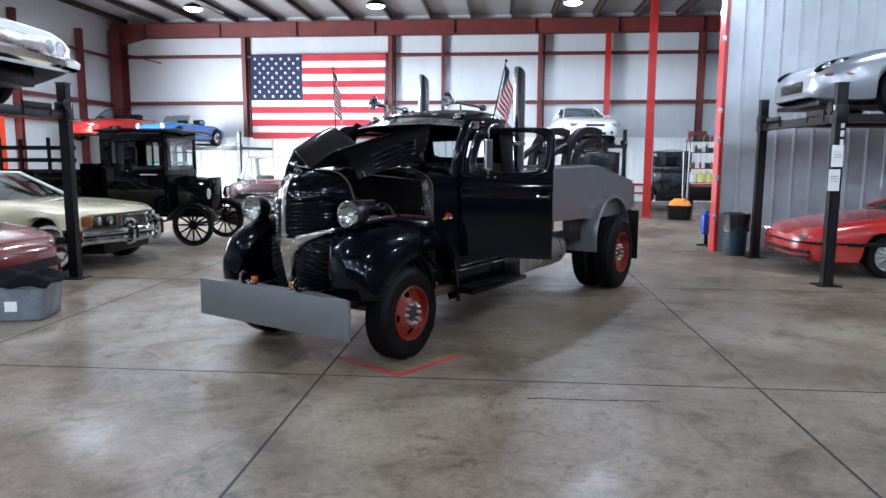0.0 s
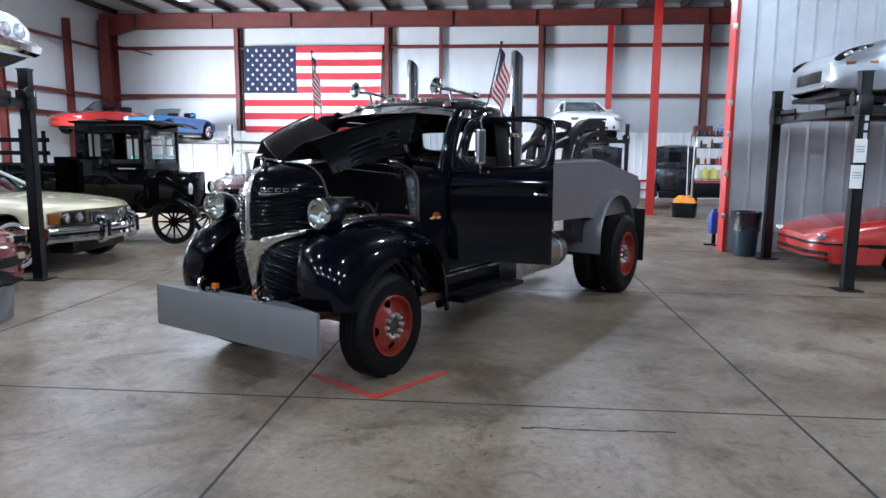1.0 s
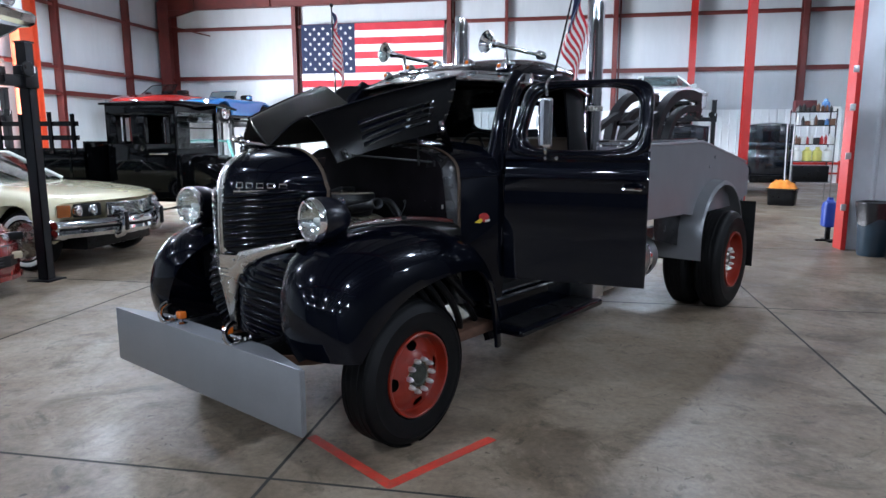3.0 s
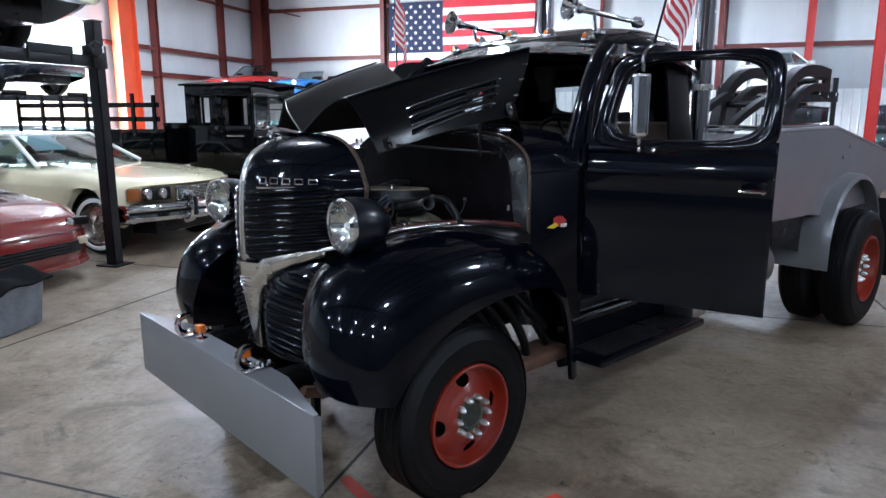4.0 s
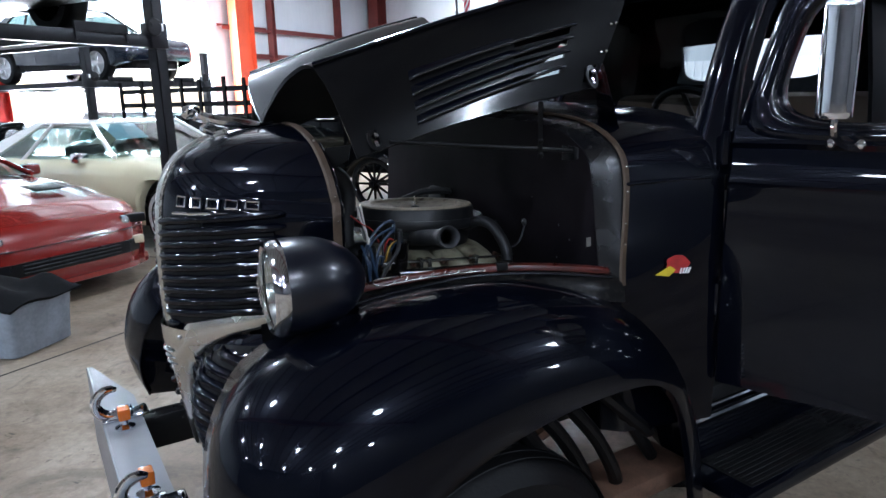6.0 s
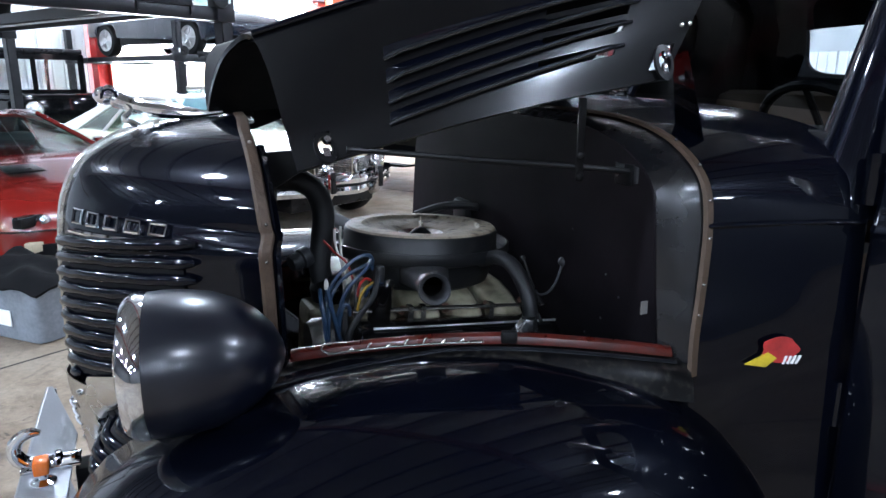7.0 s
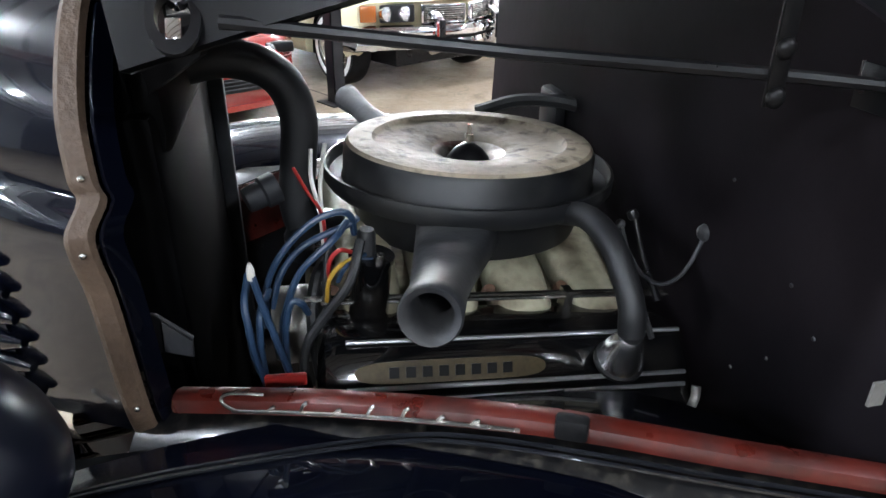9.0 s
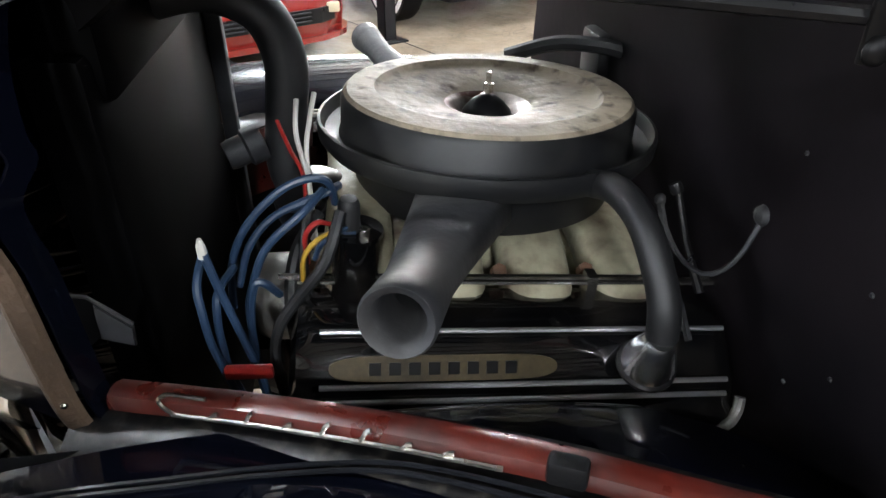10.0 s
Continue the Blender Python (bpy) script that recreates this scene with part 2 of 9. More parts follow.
GOLD = material("faded_gold_plate", (0.06, 0.045, 0.023), 0.35, metal=0.35, vary=0.4, scale=24)
WIRE_BLUE = material("blue_plug_lead", (0.012, 0.027, 0.055), 0.4, vary=0.15, scale=30)
WIRE_RED = material("red_wire", (0.26, 0.016, 0.014), 0.4)
WIRE_YELLOW = material("yellow_wire", (0.32, 0.19, 0.025), 0.4)
WIRE_WHITE = material("white_wire", (0.42, 0.4, 0.36), 0.4)
TAN = material("tan_seat", (0.06, 0.038, 0.022), 0.7, vary=0.15, scale=12)
DARK_IN = material("dark_interior", (0.006, 0.006, 0.0065), 0.7, spec=0.2)
GREY_IN = material("grey_interior", (0.09, 0.09, 0.09), 0.7)
ALU = material("brushed_aluminium", (0.6, 0.6, 0.6), 0.3, metal=1.0, vary=0.1, scale=20)
RUST = material("rusty_axle", (0.1, 0.05, 0.03), 0.8, vary=0.4, scale=14)
FLAG_RED = material("flag_red", (0.48, 0.025, 0.04), 0.75, vary=0.08, scale=4)
FLAG_WHITE = material("flag_white", (0.72, 0.70, 0.68), 0.75, vary=0.05, scale=4)
FLAG_BLUE = material("flag_navy", (0.0070, 0.0150, 0.0550), 0.75, vary=0.1, scale=4)
LIFT_BLACK = material("lift_black_powder_coat", (0.006, 0.0063, 0.008), 0.34, vary=0.2, scale=4, dirt=(0.02, 0.02, 0.023), dirt_amount=0.35, dirt_scale=5, spec=0.3)
CLEAR_BIN = material("milky_plastic", (0.17, 0.19, 0.215), 0.25, vary=0.3, scale=5)
CLOTH_GREY = material("grey_cloth", (0.0045, 0.0045, 0.005), 0.9, spec=0.1, vary=0.2, scale=8, bump=0.5, bump_scale=12)
BIN_BLUE = material("blue_grey_bin_plastic", (0.018, 0.034, 0.05), 0.4, vary=0.15, scale=6)
BAG_BLACK = material("black_bag_film", (0.01, 0.01, 0.012), 0.25, bump=0.6, bump_scale=26)
ORANGE_CLOTH = material("orange_cloth", (0.8, 0.27, 0.035), 0.85, vary=0.2, scale=14, bump=0.6, bump_scale=20)
JUG_BLUE = material("blue_jug_plastic", (0.012, 0.04, 0.28), 0.35)
ASPHALT = material("outside_paving", (0.6, 0.59, 0.56), 0.85, vary=0.12, scale=1.5)
LAMP_GLOW = glow_material("lamp_lens_glow", (0.88, 0.95, 1.0), 34.0)


def car_paint(name, rgb, metal=0.0, rough=0.25):
    return material(name, rgb, rough, metal=metal, coat=0.8, vary=0.05, scale=3)


P_CREAM = car_paint("cream_paint", (0.66, 0.6, 0.40))
P_RED = car_paint("dark_red_paint", (0.15, 0.0085, 0.006))
P_BRIGHT = car_paint("bright_red_paint", (0.45, 0.022, 0.018))
P_WHITE = car_paint("white_paint", (0.8, 0.81, 0.83))
P_SILVER = car_paint("silver_paint", (0.26, 0.277, 0.305), 0.5, 0.3)
P_BLUE = car_paint("mid_blue_paint", (0.035, 0.16, 0.42))
P_MAROON = car_paint("maroon_paint", (0.045, 0.005, 0.006))
P_NAVY = car_paint("navy_black_paint", (0.004, 0.007, 0.014))
P_BLACK = material("black_car_paint", (0.002, 0.0021, 0.0025), 0.3, coat=0.4, spec=0.0, vary=0.2, scale=4)

# ---- mesh helpers ----


def part(name, bm, mat, parent=None, label="", angle=35.0, m=None):
    """Links a bmesh as one mesh object under a thing or a part."""
    bmesh.ops.recalc_face_normals(bm, faces=bm.faces)
    if m is not None:
        bm.transform(m)
    me = bpy.data.meshes.new(name)
    bm.to_mesh(me)
    bm.free()
    for p in me.polygons:
        p.use_smooth = True
    me.set_sharp_from_angle(angle=radians(angle))
    for x in mat if isinstance(mat, (list, tuple)) else [mat]:
        me.materials.append(x)
    ob = new(name, me)
    if parent is not None:
        ob.parent = parent
    if label:
        ob["label"] = label
    return ob


def empty(name, m, label, category, group="", kind=""):
    ob = new(name)
    ob.matrix_world = m
    return tagged(ob, label, category, group, kind)


def box(bm, x0, x1, y0, y1, z0, z1, bevel=0.0, m=None):
    v = bmesh.ops.create_cube(bm, size=1.0)["verts"]
    t = Matrix.Translation(((x0 + x1) / 2, (y0 + y1) / 2, (z0 + z1) / 2)) @ Matrix.Diagonal((abs(x1 - x0), abs(y1 - y0), abs(z1 - z0), 1))
    bmesh.ops.transform(bm, matrix=(m @ t) if m is not None else t, verts=v)
    if bevel:
        edges = list({e for q in v for e in q.link_edges})
        bmesh.ops.bevel(bm, geom=edges, offset=bevel, segments=2, affect="EDGES", profile=0.5)
    return bm


def boxes(*rows, bevel=0.0):
    bm = bmesh.new()
    for r in rows:
        box(bm, *r, bevel=bevel)
    return bm


def grid(bm, rows, close=False, flip=False):
    """A surface through rows of points; returns rows of vertices."""
    vs = [[bm.verts.new(p) for p in r] for r in rows]
    for a, b in zip(vs, vs[1:]):
        n = len(a)
        for i in range(n if close else n - 1):
            q = (a[i], a[(i + 1) % n], b[(i + 1) % n], b[i])
            if len({(round(v.co.x, 6), round(v.co.y, 6), round(v.co.z, 6)) for v in q}) >= 3:
                bm.faces.new(q)
    return vs


def cap(bm, ring):
    bm.faces.new(ring)


def smooth_line(pts, n=24):
    """Catmull-Rom through the points."""
    p = [Vector(q) for q in pts]
    if len(p) < 3:
        return [p[0].lerp(p[-1], i / n) for i in range(n + 1)]
    p = [2 * p[0] - p[1], *p, 2 * p[-1] - p[-2]]
    out = []
    m = len(p) - 3
    for i in range(n + 1):
        u = i / n * m
        k = min(int(u), m - 1)
        u -= k
        a, b, c, d = p[k : k + 4]
        out.append(0.5 * ((2 * b) + (c - a) * u + (2 * a - 5 * b + 4 * c - d) * u * u + (3 * b - a - 3 * c + d) * u**3))
    return out


def tube(bm, pts, r, seg=10, ends=True, flat=1.0):
    """A tube along points; r a radius or one per point."""
    pts = [Vector(p) for p in pts]
    rr = r if isinstance(r, (list, tuple)) else [r] * len(pts)
    up = None
    rings = []
    for i, p in enumerate(pts):
        d = (pts[min(i + 1, len(pts) - 1)] - pts[max(i - 1, 0)]).normalized()
        if up is None:
            up = d.orthogonal().normalized()
        up = (up - d * up.dot(d)).normalized()
        side = d.cross(up)
        rings.append([p + rr[i] * (math.cos(2 * math.pi * k / seg) * up + flat * math.sin(2 * math.pi * k / seg) * side) for k in range(seg)])
    vs = grid(bm, rings, close=True)
    if ends:
        cap(bm, vs[0][::-1]), cap(bm, vs[-1])
    return bm


def rod(bm, a, b, r, r2=None, seg=12):
    return tube(bm, [a, b], [r, r if r2 is None else r2], seg)


def lathe(bm, profile, m=None, seg=28, a0=0.0, a1=360.0):
    """Turns a profile of (radius, height) about z."""
    full = abs(a1 - a0) >= 360
    k = seg if full else seg + 1
    rows = []
    for r, h in profile:
        ring = []
        for i in range(k):
            t = radians(a0 + (a1 - a0) * i / seg)
            p = Vector((max(r, 1e-5) * math.cos(t), max(r, 1e-5) * math.sin(t), h))
            ring.append(m @ p if m is not None else p)
        rows.append(ring)
    grid(bm, rows, close=full)
    bmesh.ops.remove_doubles(bm, verts=bm.verts, dist=2e-5)
    return bm


def prism(bm, outline, depth, m=None):
    """A flat outline in x, y, given depth along z."""
    lo = [Vector((x, y, 0)) for x, y in outline]
    hi = [Vector((x, y, depth)) for x, y in outline]
    if m is not None:
        lo, hi = [m @ p for p in lo], [m @ p for p in hi]
    a, b = [bm.verts.new(p) for p in lo], [bm.verts.new(p) for p in hi]
    bm.faces.new(a[::-1]), bm.faces.new(b)
    for i in range(len(a)):
        j = (i + 1) % len(a)
        bm.faces.new((a[i], a[j], b[j], b[i]))
    return bm


def thick(bm, t):
    bmesh.ops.recalc_face_normals(bm, faces=bm.faces)
    bmesh.ops.solidify(bm, geom=list(bm.faces), thickness=t)
    return bm


def along(a, b):
    """The pose whose z axis runs from a to b, from a."""
    d = Vector(b) - Vector(a)
    return Matrix.Translation(a) @ d.to_track_quat("Z", "Y").to_matrix().to_4x4()



# ---- the hall ----
WEST, EAST, NORTH, SOUTH = -15.8, 15.0, 27.0, -16.0
EAVE, ROOF = 6.35, 7.15
PART_Y, PART_X = 12.15, 3.8

ground = tagged(part("ground", boxes((-90, 60, -70, 90, -0.5, -0.06)), ASPHALT), "pale paving round the hall", "ground", kind="structure")
floor = tagged(part("floor", boxes((WEST - 0.2, EAST + 0.2, SOUTH - 0.2, NORTH + 0.2, -0.2, 0.0)), CONCRETE), "worn sealed concrete slab with tan and grey stains", "floor", kind="structure")

for x in (-10.6, -4.335, -1.3, 1.84, 7.9):
    part("joint", boxes((x - 0.0085, x + 0.0085, SOUTH, NORTH, -0.01, 0.0015)), JOINT, floor)
for y in (-3.0, 4.74, 8.5, 12.08, 18.0, 23.0):
    part("joint", boxes((WEST, EAST, y - 0.0075, y + 0.0075, -0.01, 0.0012)), JOINT, floor)
crack = bmesh.new()
cx, cy = 0.2, 4.38
for i in range(16):
    nx, ny = cx + 0.055, cy + random.uniform(-0.02, 0.02)
    box(crack, cx, nx + 0.01, min(cy, ny) - 0.003, max(cy, ny) + 0.003, -0.01, 0.001)
    cx, cy = nx, ny
part("crack", crack, JOINT, floor)

# floor marking, a V of red tape under the truck's front wheel
tape_bm = bmesh.new()
V0, V1, V2 = Vector((-0.735, 4.785, 0)), Vector((-1.275, 5.195, 0)), Vector((-0.33, 5.345, 0))
for far in (V1, V2):
    d = (far - V0).normalized()
    s = Vector((-d.y, d.x, 0)) * 0.028
    a, b, c, e = V0 - s - d * 0.02, V0 + s - d * 0.02, far + s, far - s
    lo = [tape_bm.verts.new((p.x, p.y, 0.0005)) for p in (a, b, c, e)]
    hi = [tape_bm.verts.new((p.x, p.y, 0.0022 if far is V1 else 0.003)) for p in (a, b, c, e)]
    tape_bm.faces.new(hi)
    for i in range(4):
        tape_bm.faces.new((lo[i], lo[(i + 1) % 4], hi[(i + 1) % 4], hi[i]))
tagged(part("floor_tape", tape_bm, TAPE), "worn red tape laid as a V on the concrete", "floor tape")


def ribbed(bm, length, height, pitch=0.3, rib=0.03, depth=0.03):
    """A sheet along x with upright ribs that stand out towards -y."""
    pts = []
    n = int(length / pitch)
    for i in range(n + 1):
        x = i * length / n
        pts += [(x - pitch / 2 + 0.005, 0), (x - rib * 1.6, 0), (x - rib * 0.6, -depth), (x + rib * 0.6, -depth), (x + rib * 1.6, 0)]
    pts = [(min(max(x, 0), length), y) for x, y in pts] + [(length, 0)]
    grid(bm, [[(x, y, 0) for x, y in pts], [(x, y, height) for x, y in pts]])
    return bm


# walls
tagged(part("wall_north", boxes((WEST - 0.3, EAST + 0.3, NORTH, NORTH + 0.2, 0, ROOF)), VINYL), "white vinyl-faced insulation behind red steel girts", "wall", kind="structure")
DOOR_S, DOOR_N, DOOR_H = 12.5, 18.5, 4.3
tagged(part("wall_west", boxes((WEST - 0.2, WEST, SOUTH - 0.2, DOOR_S, 0, ROOF), (WEST - 0.2, WEST, DOOR_N, NORTH, 0, ROOF), (WEST - 0.2, WEST, DOOR_S, DOOR_N, DOOR_H, ROOF)), VINYL), "white insulated wall with a wide open doorway", "wall", kind="structure")
# unseen walls added to close the hall, kept dark to deepen paint reflections
tagged(part("wall_south", boxes((WEST - 0.2, EAST + 0.2, SOUTH - 0.2, SOUTH, 0, ROOF)), UNSEEN_DARK), "plain unseen wall, coloured dark to darken reflections", "wall", kind="structure")
tagged(part("wall_east", boxes((EAST, EAST + 0.2, SOUTH, NORTH, 0, ROOF)), UNSEEN_DARK), "plain unseen wall, coloured dark to darken reflections", "wall", kind="structure")
roof_bm = boxes((WEST - 0.2, EAST + 0.2, SOUTH - 0.2, NORTH + 0.2, ROOF, ROOF + 0.2))
tagged(part("ceiling", roof_bm, CEILING), "pale foil-faced ceiling above dark purlins", "ceiling", kind="structure")
x = WEST + 0.6
while x < EAST:
    bm = boxes((x - 0.006, x + 0.006, SOUTH, NORTH, ROOF - 0.222, ROOF - 0.001), (x + 0.006, x + 0.08, SOUTH, NORTH, ROOF - 0.222, ROOF - 0.212), (x - 0.08, x - 0.006, SOUTH, NORTH, ROOF - 0.011, ROOF - 0.002), (x + 0.074, x + 0.08, SOUTH, NORTH, ROOF - 0.212, ROOF - 0.19))
    tagged(part("purlin", bm, PURLIN), "dark red-brown Z-section roof purlin", "purlin", "roof purlins", "structure")
    x += 1.55

# partition of grey ribbed steel
partition = tagged(part("wall_partition", boxes((PART_X + 0.02, EAST, PART_Y + 0.04, PART_Y + 0.2, 0, ROOF - 0.25)), PANEL), "grey ribbed steel partition wall", "wall", kind="structure")
w, k = EAST - PART_X, 0
x = PART_X + 0.01
while x < EAST - 0.4:
    bm = bmesh.new()
    ribbed(bm, 0.915, ROOF - 0.25, 0.305, 0.022, 0.032)
    thick(bm, 0.004)
    part("sheet", bm, PANEL, partition, m=pose(x, PART_Y + 0.035 - (k % 2) * 0.005, 0.0))
    x += 0.9
    k += 1
trim = tagged(part("trim_1", boxes((PART_X - 0.05, PART_X + 0.012, PART_Y - 0.035, PART_Y + 0.26, 0, ROOF - 0.3)), BRIGHT_RED), "red steel door jamb at the end of the partition", "door jamb", kind="structure")
for z in (0.55, 1.25, 1.9, 2.4, 3.6, 4.8):
    part("hinge", boxes((PART_X - 0.1, PART_X - 0.03, PART_Y - 0.05, PART_Y - 0.03, z, z + 0.09), bevel=0.004), GALV, trim)

# west doorway: white ribbed leaf pushed aside, and the yard beyond
bm = bmesh.new()
ribbed(bm, 1.6, DOOR_H - 0.1, 0.23, 0.02, 0.025)
thick(bm, 0.01)
tagged(part("door_1", bm, LINER, m=pose(WEST - 0.3, DOOR_S + 1.0, 0, 0, 0, 90)), "white ribbed sliding door leaf standing half open", "door", kind="structure")


def ibeam(bm, p, q, wide, deep, t=0.012):
    """An I-section from p to q; deep lies along the section's local y."""
    m = along(p, q)
    n = (Vector(q) - Vector(p)).length
    for r in ((-wide / 2, wide / 2, -deep / 2, -deep / 2 + t), (-wide / 2, wide / 2, deep / 2 - t, deep / 2), (-t / 2, t / 2, -deep / 2 + t, deep / 2 - t)):
        box(bm, *r, 0, n, m=m)
    return bm


def girt(name, x0, x1, y0, y1, z, mat=PRIMER):
    t = 0.2
    if abs(x1 - x0) > abs(y1 - y0):
        bm = boxes((x0, x1, y0 - t, y0, z - 0.004, z + 0.004), (x0, x1, y0 - t, y0 - t + 0.006, z - 0.09, z), (x0, x1, y0 - 0.006, y0 - 0.001, z, z + 0.08))
    else:
        bm = boxes((x0, x0 + t, y0, y1, z - 0.004, z + 0.004), (x0 + t - 0.006, x0 + t, y0, y1, z - 0.09, z), (x0 + 0.001, x0 + 0.006, y0, y1, z, z + 0.08))
    return tagged(part(name, bm, mat), "oxide-red steel girt across the insulation", "girt", "wall girts", "structure")


COLS = (-10.3, -4.4, 1.42, 7.45, 12.6)
for z in (3.82, 5.66):
    edges = (WEST, *COLS, EAST)
    for a, b in zip(edges, edges[1:]):
        girt("girt", a + 0.09, b - 0.09, NORTH - 0.001, NORTH, z)
for z in (3.75, 5.6):
    for a, b in ((18.8, 20.85), (21.05, 24.3), (24.5, NORTH - 0.3)):
        girt("girt", WEST + 0.001, WEST, a, b, z)
for z in (2.3, 4.6):
    girt("girt", WEST + 0.001, WEST, 2.0 if z < 4 else -4.0, 11.9, z)
girt("girt", WEST + 0.001, WEST, 20.1, 24.3, 2.95)
for x in COLS:
    bm = ibeam(bmesh.new(), (x, NORTH - 0.16, 0), (x, NORTH - 0.16, EAVE + 0.1), 0.16, 0.3)
    tagged(part("wall_column", bm, PRIMER), "oxide-red steel wall column", "column", "wall columns", "structure")
    bm = boxes((x + 0.13, x + 0.19, NORTH - 0.08, NORTH - 0.02, 2.0, EAVE))
    tagged(part("downpipe", bm, PRIMER), "thin dark red strut beside a wall column", "strut", "wall struts", "structure")
for x in (-2.35, ):
    bm = ibeam(bmesh.new(), (x, NORTH - 0.12, 0), (x, NORTH - 0.12, EAVE), 0.1, 0.2)
    tagged(part("wall_column", bm, PRIMER), "slim oxide-red wall post", "column", "wall columns", "structure")
for y in (20.95, 24.4):
    bm = ibeam(bmesh.new(), (WEST + 0.14, y, 0), (WEST + 0.14, y, EAVE), 0.24, 0.14)
    tagged(part("wall_column", bm, PRIMER), "slim oxide-red wall post", "column", "wall columns", "structure")
bm = ibeam(bmesh.new(), (WEST + 0.35, 19.45, 0), (WEST + 0.35, 19.45, EAVE), 0.32, 0.7, 0.02)
tagged(part("wall_column", bm, ORANGE_RED, m=None), "broad orange-red frame column beside the doorway", "column", kind="structure")
bm = ibeam(bmesh.new(), (WEST + 0.3, 12.25, 0), (WEST + 0.3, 12.25, EAVE), 0.26, 0.3, 0.02)
tagged(part("wall_column", bm, BRIGHT_RED), "red frame column beside the doorway", "column", kind="structure")
bm = ibeam(bmesh.new(), (WEST + 0.35, NORTH - 0.35, 0), (WEST + 0.35, NORTH - 0.35, EAVE + 0.3), 0.45, 0.6, 0.02)
tagged(part("corner_column", bm, PRIMER), "heavy oxide-red corner column", "column", kind="structure")
bm = ibeam(bmesh.new(), (3.98, NORTH - 0.25, 0), (3.98, NORTH - 0.25, EAVE), 0.2, 0.2)
tagged(part("red_column", bm, BRIGHT_RED), "bright red steel post against the wall", "column", kind="structure")
bm = bmesh.new()
ibeam(bm, (4.05, 19.2, 0.02), (4.05, 19.2, EAVE + 0.02), 0.18, 0.2, 0.016)
box(bm, 3.88, 4.22, 19.03, 19.37, 0, 0.025)
box(bm, 4.0, 4.07, 19.07, 19.1, 1.0, 1.12)
tagged(part("red_column", bm, BRIGHT_RED), "glossy bright red steel column on a base plate", "column", kind="structure")

for y, mat in ((NORTH - 0.3, PRIMER), (19.2, PRIMER), (13.1, PRIMER), (6.5, PRIMER), (-0.5, PRIMER)):
    rafter = tagged(part("rafter", boxes((WEST, EAST, y - 0.008, y + 0.008, EAVE + 0.016, ROOF - 0.245)), mat), "deep oxide-red steel rafter", "rafter", "roof frames", "structure")
    for z in (EAVE, ROOF - 0.245):
        part("flange", boxes((WEST, EAST, y - 0.1, y + 0.1, z, z + 0.016), bevel=0.002), mat, rafter)
    for x in np.arange(WEST + 1.5, EAST, 3.1):
        for s in (1, -1):
            part("stiffener", boxes((x - 0.005, x + 0.005, y + s * 0.009, y + s * 0.09, EAVE + 0.018, ROOF - 0.247)), mat, rafter)
    for s, x in ((1, WEST), (-1, EAST)):
        bm = bmesh.new()
        prism(bm, [(0, 0), (1.5, 0), (0, -0.36)], 0.18, m=Matrix(((s, 0, 0, x), (0, 0, -1, y + 0.09), (0, 1, 0, EAVE - 0.001), (0, 0, 0, 1))))
        part("haunch", bm, mat, rafter)

# ribbed white liner along the foot of the walls
x = WEST + 0.6
while x < EAST - 1.0:
    bm = bmesh.new()
    ribbed(bm, 0.98, 2.45, 0.2, 0.016, 0.02)
    thick(bm, 0.004)
    tagged(part("wall_liner", bm, LINER, m=pose(x, NORTH - 0.33, 0)), "white ribbed steel liner at the foot of the wall", "wall liner", "wall liners", "structure")
    x += 1.0
y = 3.0
while y < 11.6:
    bm = bmesh.new()
    ribbed(bm, 0.98, 4.4, 0.24, 0.018, 0.022)
    thick(bm, 0.004)
    tagged(part("wall_liner", bm, LINER, m=pose(WEST + 0.24, y, 0, 0, 0, 90)), "white ribbed steel liner on the wall", "wall liner", "wall liners", "structure")
    y += 1.0
rail_bm = boxes((2.0, EAST - 0.1, NORTH - 0.5, NORTH - 0.42, 0.62, 0.7), (2.0, EAST - 0.1, NORTH - 0.5, NORTH - 0.42, 0.3, 0.36))
for x in np.arange(2.2, EAST, 2.2):
    box(rail_bm, x - 0.04, x + 0.04, NORTH - 0.49, NORTH - 0.41, 0, 0.75)
tagged(part("guard_rail", rail_bm, BRIGHT_RED), "low red steel guard rail before the wall", "rail", kind="structure")

# bracing rods and a pipe under the roof
bm = bmesh.new()
rod(bm, (-11.0, 12.0, 6.85), (-8.9, 21.5, 6.2), 0.035)
tagged(part("conduit", bm, GALV), "pale conduit slung under the purlins", "conduit", kind="structure")
bm = bmesh.new()
rod(bm, (-15.2, 26.4, 5.75), (-13.6, 26.5, 5.35), 0.025)
tagged(part("conduit", bm, PRIMER), "short red brace rod in the corner", "brace", kind="structure")

# lamps
LAMP_POWER = 190.0


